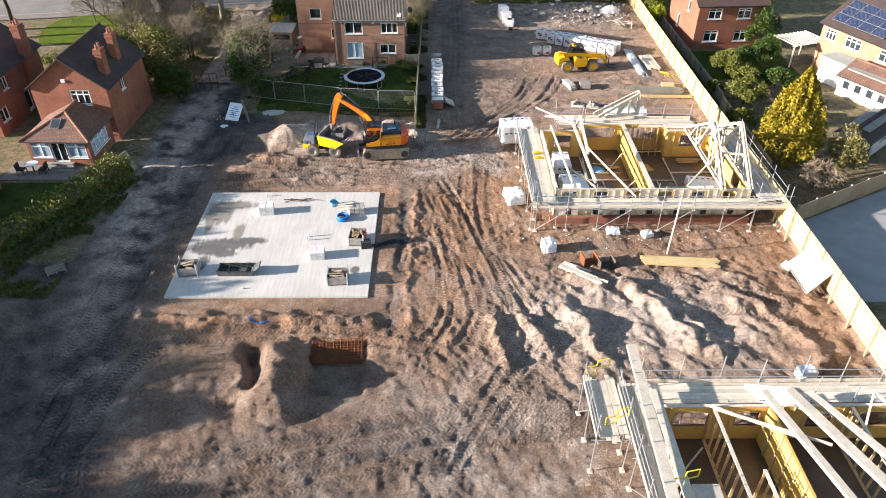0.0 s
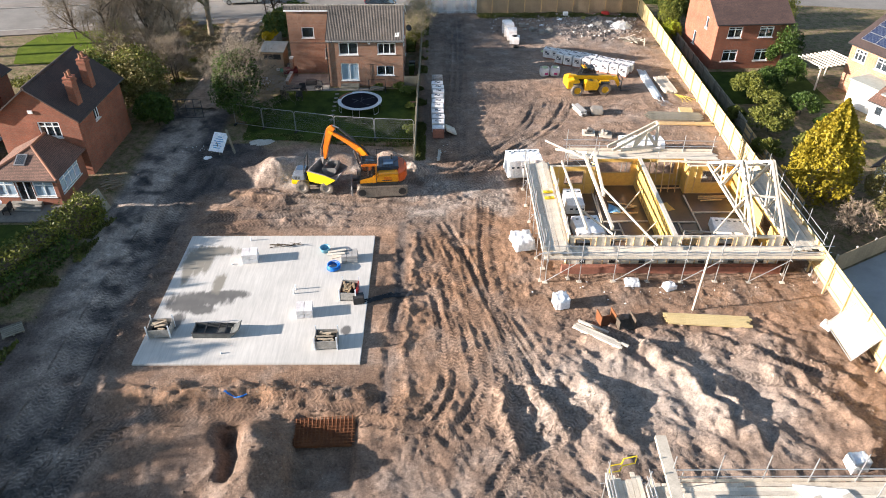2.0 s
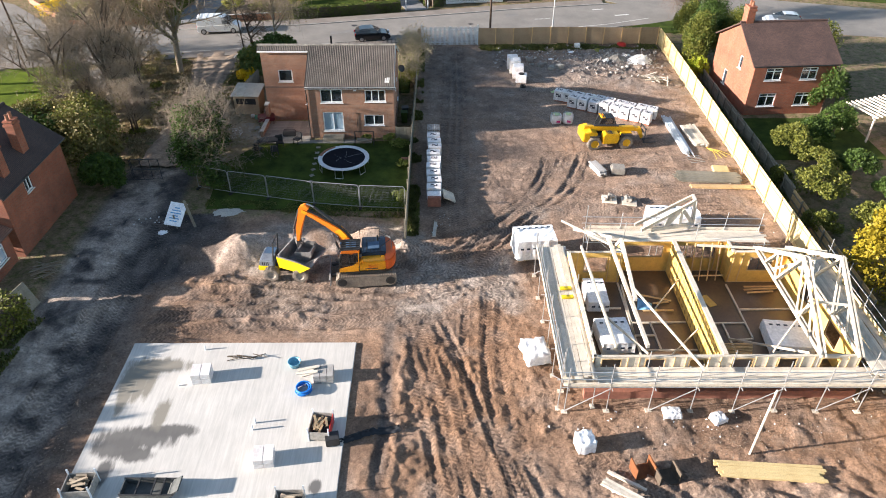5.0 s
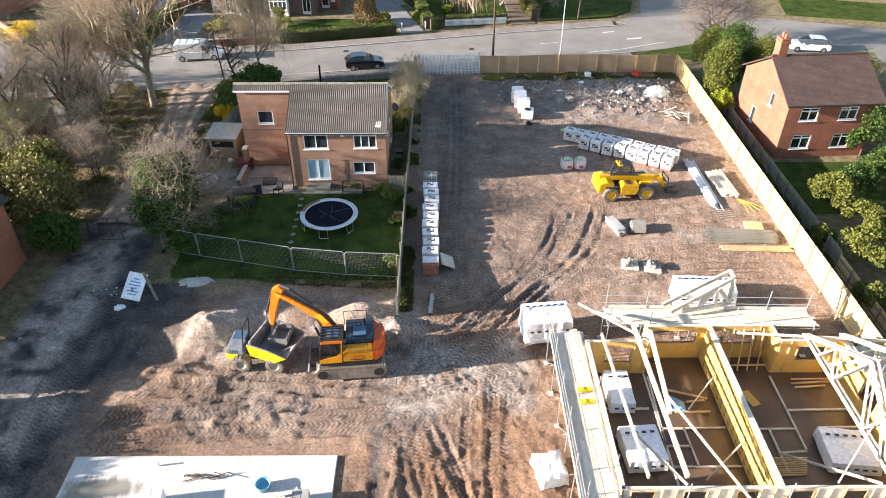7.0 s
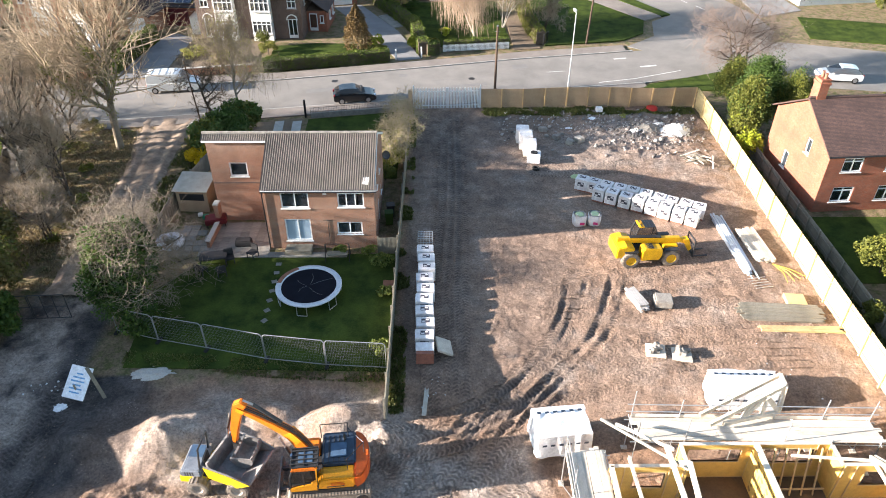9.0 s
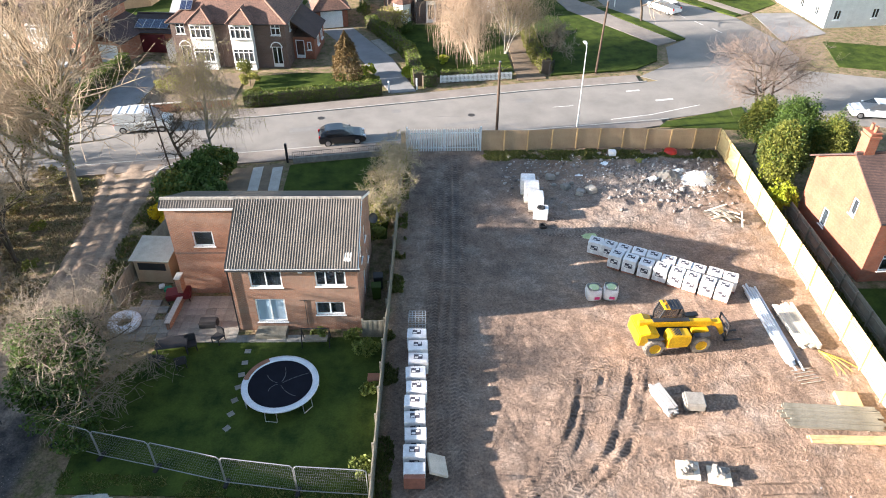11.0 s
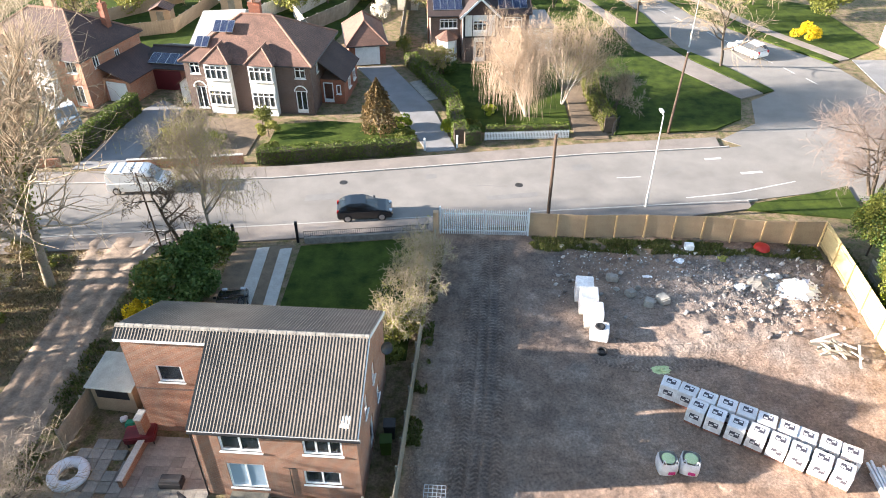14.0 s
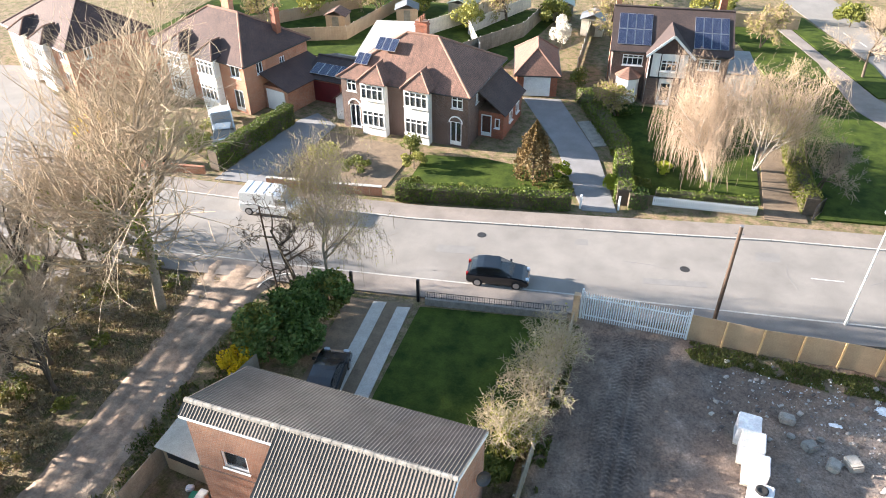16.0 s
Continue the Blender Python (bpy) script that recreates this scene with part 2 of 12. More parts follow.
# brighter copy of the lawn, with the sunlight put into its colour
M["lawn_sunlit"] = plain("sunlit verge grass", (0.115, 0.155, 0.018), (0.068, 0.098, 0.014), 0.95, scale=0.7, fine=9, bump=0.8, spec=0.05)
M["bark_pale"] = plain("pale grey bark", (0.30, 0.245, 0.18), (0.20, 0.16, 0.115), 0.95, scale=3, fine=14, bump=0.5)
M["bark"] = plain("grey-brown bark", (0.105, 0.078, 0.055), (0.065, 0.05, 0.036), 0.95, scale=3, fine=14, bump=0.5)
M["twig"] = plain("pale sunlit twigs", (0.34, 0.25, 0.15), (0.26, 0.185, 0.11), 0.9, scale=0.6, fine=8, bump=0.1)
M["twig_pale"] = plain("pale grey-brown twigs", (0.42, 0.325, 0.225), (0.29, 0.22, 0.15), 0.9, scale=0.6, fine=8, bump=0.1)
M["straw_twig"] = plain("pale straw-coloured twigs", (0.43, 0.35, 0.235), (0.33, 0.26, 0.17), 0.9, scale=0.6, fine=8, bump=0.1)
M["twig_grey"] = plain("grey bare twigs", (0.28, 0.225, 0.165), (0.19, 0.15, 0.11), 0.9, scale=0.6, fine=8, bump=0.1)
M["twig_dark"] = plain("grey-pink bare twigs", (0.22, 0.165, 0.135), (0.16, 0.12, 0.10), 0.9, scale=0.6, fine=8, bump=0.1)
M["birch"] = plain("white birch bark", (0.50, 0.45, 0.38), (0.26, 0.21, 0.17), 0.85, scale=2, fine=8, bump=0.2)
M["willow_twig"] = plain("straw hanging twigs", (0.42, 0.31, 0.22), (0.28, 0.205, 0.145), 0.9, scale=0.6, fine=8, bump=0.1)
M["leaf_green"] = leafy("dark green leaves", (0.026, 0.054, 0.010), (0.070, 0.110, 0.018))
M["leaf_laurel"] = leafy("glossy laurel leaves", (0.05, 0.10, 0.018), (0.15, 0.20, 0.06))
M["leaf_olive"] = leafy("olive green leaves", (0.085, 0.10, 0.02), (0.17, 0.17, 0.03))
M["leaf_yellow"] = leafy("golden conifer leaves", (0.20, 0.16, 0.012), (0.33, 0.25, 0.02))
M["leaf_hedge"] = leafy("clipped hedge leaves", (0.055, 0.085, 0.012), (0.12, 0.15, 0.02))
M["leaf_winter"] = leafy("faded olive-brown leaves", (0.11, 0.10, 0.03), (0.24, 0.20, 0.075))
M["leaf_dry"] = leafy("dry tan leaves and stalks", (0.19, 0.145, 0.075), (0.34, 0.27, 0.16))
M["leaf_lime"] = leafy("bright yellow-green leaves", (0.20, 0.24, 0.015), (0.33, 0.36, 0.03))
M["leaf_bronze"] = leafy("bronze conifer leaves", (0.10, 0.062, 0.025), (0.17, 0.115, 0.045))
M["leaf_spring"] = leafy("thin spring leaves", (0.20, 0.20, 0.045), (0.30, 0.28, 0.07))
M["flower_yellow"] = leafy("yellow blossom", (0.62, 0.42, 0.01), (0.75, 0.55, 0.02))
M["blossom"] = leafy("white blossom", (0.62, 0.56, 0.48), (0.75, 0.70, 0.62))
M["grass_tuft"] = leafy("rough grass", (0.09, 0.125, 0.025), (0.17, 0.19, 0.04))
M["car_black"] = plain("black car paint", (0.008, 0.009, 0.012), None, 0.18, bump=0, coat=0.7)
M["car_white"] = plain("white car paint", (0.78, 0.78, 0.77), (0.74, 0.74, 0.73), 0.25, bump=0, coat=0.5)
M["car_grey"] = plain("blue-grey car paint", (0.20, 0.25, 0.29), None, 0.25, bump=0, coat=0.5)
M["chrome"] = plain("silver wheel rim", (0.55, 0.55, 0.56), None, 0.3, 0.9, bump=0)
M["red_light"] = plain("red lamp glass", (0.45, 0.01, 0.01), None, 0.2, bump=0)
M["head_light"] = plain("clear lamp glass", (0.7, 0.72, 0.75), None, 0.1, 0.3, bump=0)
M["blue_pipe"] = plain("blue plastic pipe", (0.015, 0.19, 0.62), (0.012, 0.15, 0.5), 0.4, bump=0)
M["yellow_plastic"] = plain("yellow plastic", (0.78, 0.58, 0.02), None, 0.4, bump=0)
M["mud_rim"] = plain("muddy pale wheel rim", (0.36, 0.31, 0.26), (0.24, 0.20, 0.165), 0.8, scale=5, bump=0.2)
M["red_plastic"] = plain("red plastic", (0.6, 0.03, 0.02), None, 0.4, bump=0)
M["red_brick_pack"] = plain("red brick pack", (0.30, 0.12, 0.08), (0.22, 0.09, 0.06), 0.9, scale=4, fine=25, bump=0.4)
M["lime_print"] = plain("pale green printed plastic", (0.55, 0.62, 0.34), (0.42, 0.5, 0.24), 0.6)
M["pink_print"] = plain("pink print", (0.65, 0.04, 0.2), None, 0.6)
M["print_navy"] = plain("dark blue-grey print", (0.04, 0.045, 0.06), (0.09, 0.07, 0.08), 0.6, scale=9, fine=30)
M["print_black"] = plain("black print", (0.02, 0.02, 0.022), None, 0.6)
M["rust"] = plain("rusty steel", (0.19, 0.065, 0.02), (0.12, 0.04, 0.014), 0.85, scale=3, fine=16, bump=0.3)
M["solar"] = courses("solar panel cells", (0.014, 0.02, 0.05), (0.02, 0.03, 0.062), (0.16, 0.18, 0.22), 0.16, 0.16, 0.008, rough=0.15, bump=0.02, offset=0.0, grime=0.1)
M["alu"] = plain("aluminium edge", (0.6, 0.6, 0.6), None, 0.35, 0.8, bump=0)
M["stone"] = plain("grey stone", (0.34, 0.31, 0.27), (0.24, 0.215, 0.185), 0.95, scale=3, fine=14, bump=0.5, each=0.25)
M["mat_black"] = plain("black woven trampoline mat", (0.010, 0.011, 0.017), None, 0.95, bump=0.05, spec=0.12)
M["pad_white"] = plain("pale padded vinyl", (0.60, 0.62, 0.66), (0.5, 0.52, 0.56), 0.5, scale=3, bump=0.1)
M["shed_roof"] = plain("pale green-grey felt roof", (0.38, 0.40, 0.36), (0.30, 0.32, 0.28), 0.9, scale=2)
M["ridge_tile"] = plain("weathered red ridge tiles", (0.24, 0.135, 0.095), (0.17, 0.10, 0.075), 0.9, scale=2, fine=12)
M["terracotta"] = plain("terracotta", (0.30, 0.135, 0.08), None, 0.85)
M["garden_dark"] = plain("dark garden furniture", (0.025, 0.024, 0.026), None, 0.7)
M["pole_wood"] = plain("tarred wooden pole", (0.085, 0.055, 0.038), None, 0.9)
M["lamp_steel"] = plain("pale lamp post paint", (0.66, 0.67, 0.66), None, 0.5, 0.2, bump=0.02)
M["blue_tarp"] = plain("blue plastic sheet", (0.10, 0.28, 0.5), (0.2, 0.4, 0.6), 0.4, scale=4, fine=9, bump=0.6)
M["black_sheet"] = plain("black polythene sheet", (0.02, 0.021, 0.024), None, 0.35, scale=3, fine=7, bump=0.8)
M["green_toy"] = plain("green plastic", (0.03, 0.22, 0.12), (0.05, 0.30, 0.18), 0.4, bump=0)
M["maroon"] = plain("dark red garage door", (0.12, 0.012, 0.016), None, 0.5, bump=0.03)


# ---- shaping tools ----
class Geo:
    """Collects vertices and faces of one mesh."""

    def __init__(self):
        self.v, self.f = [], []

    def add(self, verts, faces, m=None):
        n = len(self.v)
        self.v += [tuple(m @ Vector(p)) for p in verts] if m else [tuple(p) for p in verts]
        self.f += [tuple(n + i for i in f) for f in faces]
        return self

    def box(self, x0, y0, z0, x1, y1, z1, m=None):
        vs = [(x, y, z) for z in (z0, z1) for y in (y0, y1) for x in (x0, x1)]
        return self.add(vs, [(0, 2, 3, 1), (4, 5, 7, 6), (0, 1, 5, 4), (2, 6, 7, 3), (0, 4, 6, 2), (1, 3, 7, 5)], m)

    def prism(self, pts, z0, z1, m=None):
        """A plan outline, counter-clockwise, raised from z0 to z1."""
        n = len(pts)
        vs = [(x, y, z0) for x, y in pts] + [(x, y, z1) for x, y in pts]
        fs = [tuple(range(n - 1, -1, -1)), tuple(range(n, 2 * n))] + [(i, (i + 1) % n, n + (i + 1) % n, n + i) for i in range(n)]
        return self.add(vs, fs, m)

    def profile(self, pts, y0, y1, m=None):
        """An outline in x and z, drawn from y0 to y1."""
        n = len(pts)
        vs = [(x, y0, z) for x, z in pts] + [(x, y1, z) for x, z in pts]
        fs = [tuple(range(n)), tuple(range(2 * n - 1, n - 1, -1))] + [(i, n + i, n + (i + 1) % n, (i + 1) % n) for i in range(n)]
        return self.add(vs, fs, m)

    def tube(self, p0, p1, r0, r1=None, n=6, cap=True):
        r1 = r0 if r1 is None else r1
        p0, p1 = Vector(p0), Vector(p1)
        q = (p1 - p0).to_track_quat("Z", "Y").to_matrix()
        vs = []
        for p, r in ((p0, r0), (p1, r1)):
            for i in range(n):
                a = 2 * math.pi * i / n
                vs.append(p + q @ Vector((r * math.cos(a), r * math.sin(a), 0)))
        fs = [(i, (i + 1) % n, n + (i + 1) % n, n + i) for i in range(n)]
        if cap:
            fs += [tuple(range(n - 1, -1, -1)), tuple(range(n, 2 * n))]
        return self.add(vs, fs)

    def bar(self, p0, p1, w, h):
        """A rectangular bar between two points, w wide, h deep."""
        p0, p1 = Vector(p0), Vector(p1)
        d = p1 - p0
        m = Matrix.Translation(p0) @ d.to_track_quat("X", "Z").to_matrix().to_4x4()
        return self.box(0, -w / 2, -h / 2, d.length, w / 2, h / 2, m)

    def slab(self, pts, thick):
        """A flat or pitched polygon with thickness, downwards along its normal."""
        ps = [Vector(p) for p in pts]
        nrm = (ps[1] - ps[0]).cross(ps[2] - ps[0]).normalized()
        if nrm.z < 0:
            ps, nrm = ps[::-1], -nrm
        n = len(ps)
        vs = ps + [p - nrm * thick for p in ps]
        fs = [tuple(range(n)), tuple(range(2 * n - 1, n - 1, -1))] + [((i + 1) % n, i, n + i, n + (i + 1) % n) for i in range(n)]
        return self.add(vs, fs)

    def revolve(self, prof, n=16, m=None):
        """prof: (r, z) from bottom to top, turned round z."""
        k = len(prof)
        vs = [(r * math.cos(2 * math.pi * i / n), r * math.sin(2 * math.pi * i / n), z) for i in range(n) for r, z in prof]
        fs = [(i * k + j, ((i + 1) % n) * k + j, ((i + 1) % n) * k + j + 1, i * k + j + 1) for i in range(n) for j in range(k - 1)]
        return self.add(vs, fs, m)

    def mesh(self, name, mat, bevel=0.0, smooth=False):
        me = bpy.data.meshes.new(name)
        me.from_pydata(self.v, [], self.f)
        me.materials.append(mat)
        if bevel:
            bm = bmesh.new()
            bm.from_mesh(me)
            bmesh.ops.remove_doubles(bm, verts=bm.verts, dist=1e-5)
            es = [e for e in bm.edges if len(e.link_faces) == 2 and e.calc_face_angle(0) > 0.6]
            bmesh.ops.bevel(bm, geom=es, offset=bevel, segments=2, affect="EDGES", clamp_overlap=True)
            bm.to_mesh(me)
            bm.free()
        if smooth:
            me.polygons.foreach_set("use_smooth", [True] * len(me.polygons))
            me.update()
        return me


def part(name, geo, mat, parent, label="", bevel=0.0, smooth=False, m=None):
    """One mesh object under a thing or a part. geo: a Geo, or a mesh to share."""
    ob = new(name, geo if isinstance(geo, bpy.types.Mesh) else geo.mesh(name, M[mat], bevel, smooth))
    ob.parent = parent
    if m:
        ob.matrix_basis = m
    return tagged(ob, label) if label else ob


def thing(name, x, y, z, rz, label, category, group="", kind=""):
    """An Empty at the thing's base, to hold its parts."""
    ob = new(name)
    ob.empty_display_size = 0.3
    ob.matrix_basis = pose(x, y, z, 0, 0, rz)
    return tagged(ob, label, category, group, kind)


def solo(name, geo, mat, label, category, group="", kind="", m=None, bevel=0.0, smooth=False):
    """A thing that is one mesh."""
    ob = new(name, geo if isinstance(geo, bpy.types.Mesh) else geo.mesh(name, M[mat], bevel, smooth))
    if m:
        ob.matrix_basis = m
    return tagged(ob, label, category, group, kind)


# ---- smooth value noise on arrays ----
def value_noise(x, y, seed=0):
    xi, yi = np.floor(x).astype(np.int64), np.floor(y).astype(np.int64)
    fx, fy = x - xi, y - yi
    fx, fy = fx * fx * (3 - 2 * fx), fy * fy * (3 - 2 * fy)

    def h(a, b):
        n = (a * 374761393 + b * 668265263 + seed * 974634777) & 0x7FFFFFFF
        n = ((n ^ (n >> 13)) * 1274126177) & 0x7FFFFFFF
        return ((n ^ (n >> 16)) & 0xFFFF) / 65535.0
    return (h(xi, yi) * (1 - fx) + h(xi + 1, yi) * fx) * (1 - fy) + (h(xi, yi + 1) * (1 - fx) + h(xi + 1, yi + 1) * fx) * fy


def fbm(x, y, scale, octaves=4, seed=0):
    t, a, s = 0.0, 0.5, 1.0 / scale
    for o in range(octaves):
        t = t + a * (value_noise(x * s, y * s, seed + o) - 0.5)
        a, s = a * 0.5, s * 2.03
    return t


def step(a, b, v):
    u = np.clip((v - a) / (b - a), 0, 1)
    return u * u * (3 - 2 * u)


def along(X, Y, pts, reach=2.0):
    """The distance of each grid point from a polyline, where it is within reach."""
    d = np.full(X.shape, 99.0)
    px, py = [p[0] for p in pts], [p[1] for p in pts]
    box = (X > min(px) - reach) & (X < max(px) + reach) & (Y > min(py) - reach) & (Y < max(py) + reach)
    x, y = X[box], Y[box]
    near = np.full(x.shape, 99.0)
    for (x0, y0), (x1, y1) in zip(pts[:-1], pts[1:]):
        k = (x > min(x0, x1) - reach) & (x < max(x0, x1) + reach) & (y > min(y0, y1) - reach) & (y < max(y0, y1) + reach)
        L2 = (x1 - x0) ** 2 + (y1 - y0) ** 2
        u = np.clip(((x[k] - x0) * (x1 - x0) + (y[k] - y0) * (y1 - y0)) / L2, 0, 1)
        near[k] = np.minimum(near[k], np.hypot(x[k] - x0 - u * (x1 - x0), y[k] - y0 - u * (y1 - y0)))
    d[box] = near
    return d


def smooth_line(pts, n=5):
    """A Catmull-Rom curve through plan points."""
    p = [pts[0], *pts, pts[-1]]
    out = []
    for i in range(1, len(p) - 2):
        a, b, c, d = (np.array(q, float) for q in p[i - 1:i + 3])
        for k in range(n):
            t = k / n
            out.append(tuple(0.5 * (2 * b + (c - a) * t + (2 * a - 5 * b + 4 * c - d) * t * t + (3 * b - a - 3 * c + d) * t ** 3)))
    return out + [tuple(pts[-1])]


# ---- the ground: one sheet, stripped site lower than the gardens ----
FAMILIES = [  # plan line, number of wheel tracks, spread at the two ends, depth
    ([(-0.9, 50.4), (0.5, 45.5), (1.4, 41), (2.4, 36.5), (2.6, 33), (1.2, 29.6)], 11, 1.6, 2.7, 0.45),
    ([(3.6, 53), (3.2, 46), (3.9, 40), (5.6, 35), (8.0, 30)], 5, 1.2, 2.2, 0.38),
    ([(-17, 49.8), (-9, 50.6), (-2, 51.2), (5, 53.5)], 10, 1.3, 2.2, 0.6),
    ([(-15.5, 52.6), (-9, 52.2), (-2, 51.6)], 7, 1.3, 1.2, 0.55),
    ([(-3.2, 58.4), (-1.2, 55.6), (1.5, 52.0)], 5, 1.4, 1.6, 0.5),
    ([(1.6, 57), (1.6, 66), (2.2, 78), (2.6, 94)], 9, 1.6, 1.3, 0.3),
    ([(1.2, 54), (4.5, 58.8), (8.6, 63.6), (11, 70)], 7, 1.6, 2.4, 0.5),
    ([(7.5, 67.0), (13, 67.6), (19.5, 68.6)], 8, 1.8, 2.6, 0.2),
    ([(8.4, 60.4), (14, 62.6), (22, 63.0)], 5, 1.6, 2.2, 0.16),
    ([(-20.2, 60), (-20.4, 50), (-21, 40), (-21, 30), (-19, 20)], 7, 1.0, 2.2, 0.5),
    ([(-15, 20.5), (-5, 23.0), (4, 25.0), (11, 25.0)], 9, 2.4, 2.2, 0.6),
    ([(-19.5, 23), (-18.8, 27.6), (-17.0, 31)], 6, 1.8, 1.6, 0.9),
    ([(-5, 55.2), (2, 57.0), (8.5, 60.4)], 6, 1.2, 1.6, 0.6),
    ([(7.6, 38.8), (14, 37.0), (23, 34.0)], 5, 0.8, 2.2, 0.5),
    ([(-18, 31.0), (-8, 31.4), (0, 30.6)], 4, 0.8, 1.2, 0.5),
    ([(8, 84), (12, 83), (17, 83.6)], 4, 1.0, 1.2, 0.4),
    ([(0.5, 21), (3, 26), (6.5, 32)], 4, 1.2, 1.6, 0.6)]
trng = random.Random(12)
TRACKS = []
for line, count, spread0, spread1, depth in FAMILIES:
    for i in range(count):
        f = (2 * (i + 0.5) / count - 1) * 0.9
        o0, o1 = spread0 * (f + trng.uniform(-0.3, 0.3)), spread1 * (f + trng.uniform(-0.55, 0.55))
        wide = abs(line[-1][0] - line[0][0]) > abs(line[-1][1] - line[0][1])
        pts = []
        for j, (px, py) in enumerate(line):
            o = o0 + (o1 - o0) * j / (len(line) - 1) + trng.uniform(-0.12, 0.12)
            pts.append((px, py + o) if wide else (px + o, py))
        pts[0] = (pts[0][0] + trng.uniform(-0.5, 0.5), pts[0][1] + trng.uniform(-0.5, 0.5))
        TRACKS.append((smooth_line(pts), depth * trng.uniform(0.55, 1.25)))
RIDGES = [(smooth_line(p), h, w) for p, h, w in (
    ([(12.2, 36.2), (14.2, 33.6), (15.6, 30.0)], 0.6, 0.42), ([(13.4, 36.0), (15.8, 32.5), (16.6, 29.6)], 0.35, 0.4),
    ([(7.0, 34.2), (8.6, 32.6), (9.6, 29.4)], 0.5, 0.42), ([(9.2, 36.8), (11.6, 34.8)], 0.4, 0.4),
    ([(18.6, 35.2), (21.6, 32.0), (22.6, 29.0)], 0.4, 0.5), ([(5.4, 32.6), (6.4, 29.8)], 0.5, 0.4),
    ([(-21.6, 49.4), (-19.6, 52.0), (-14.7, 53.4), (-11.8, 52.4)], 0.30, 0.6),
    ([(-4.2, 32.6), (-10, 32.8), (-18.6, 32.5)], 0.28, 0.45), ([(-18.6, 33), (-19, 40), (-18.8, 47)], 0.22, 0.4),
    ([(-1.8, 32.5), (-1.6, 40), (-1.6, 48)], 0.09, 0.25), ([(3.6, 32.4), (3.9, 29.4)], 0.4, 0.35), ([(16, 36.5), (20.5, 35.6), (23.5, 33)], 0.25, 0.4),
)]
MOUNDS = [  # x, y, half widths, height
    (-9.0, 27.3, 2.5, 3.2, 1.75), (-9.2, 29.6, 1.7, 1.5, 0.5), (-13.2, 56.4, 2.6, 2.1, 1.35), (-11.6, 57.6, 2.6, 1.6, 0.7), (-17.6, 56.4, 2.8, 1.7, 0.9),
    (-4.0, 57.7, 2.4, 1.3, 1.35), (-1.9, 56.6, 1.4, 1.0, 0.85), (-8.0, 58.2, 2.4, 1.1, 0.85), (-26.5, 31.0, 2.4, 3.8, 1.3), (-27.5, 26.5, 2.0, 3.0, 1.0),
    (8.6, 32.2, 1.5, 1.6, 0.55), (11.0, 32.6, 1.4, 1.6, -0.45), (17.6, 32.5, 1.6, 2.2, -0.4), (20.2, 36.5, 2.6, 1.4, 0.3), (-14.0, 60.6, 1.8, 0.7, 0.25),
    (19.6, 90.6, 2.2, 1.5, 0.4), (22.3, 90.3, 1.3, 1.1, 0.45), (22.6, 84.3, 1.6, 1.0, 0.25), (20.3, 93.6, 0.9, 0.6, 0.45), (10.2, 63, 2, 1, 0.1)]


def wheel_track(X, Y, pts):
    """Where a track lies on the grid: the points within reach, the way along it and the offset across it."""
    px, py = [p[0] for p in pts], [p[1] for p in pts]
    at = np.nonzero((X > min(px) - 0.7) & (X < max(px) + 0.7) & (Y > min(py) - 0.7) & (Y < max(py) + 0.7))
    x, y = X[at], Y[at]
    near, way, off, run = np.full(x.shape, 9.0), np.zeros(x.shape), np.zeros(x.shape), 0.0
    for (x0, y0), (x1, y1) in zip(pts[:-1], pts[1:]):
        L = math.hypot(x1 - x0, y1 - y0)
        ux, uy = (x1 - x0) / L, (y1 - y0) / L
        q = (x - x0) * ux + (y - y0) * uy
        k = np.clip(q, 0, L)
        d = np.hypot(x - x0 - k * ux, y - y0 - k * uy)
        m = d < near
        near[m], way[m], off[m] = d[m], run + k[m], ((y - y0) * ux - (x - x0) * uy)[m]
        run += L
    m = near < 0.6
    return tuple(q[m] for q in at), near[m], way[m], off[m], run


def site_mask(X, Y):
    right = 1 - step(25.2, 25.7, X)
    left = np.where(Y > 60.7, step(-1.9, -1.4, X), np.where(Y > 38, step(-24.8, -23.6, X), step(-40, -30, X)))
    lane = step(-25.2, -24.2, X) * (1 - step(-19.4, -18.4, X)) * (1 - step(66, 70, Y))
    return right * np.maximum(left, lane) * (1 - step(95.2, 95.9, Y))


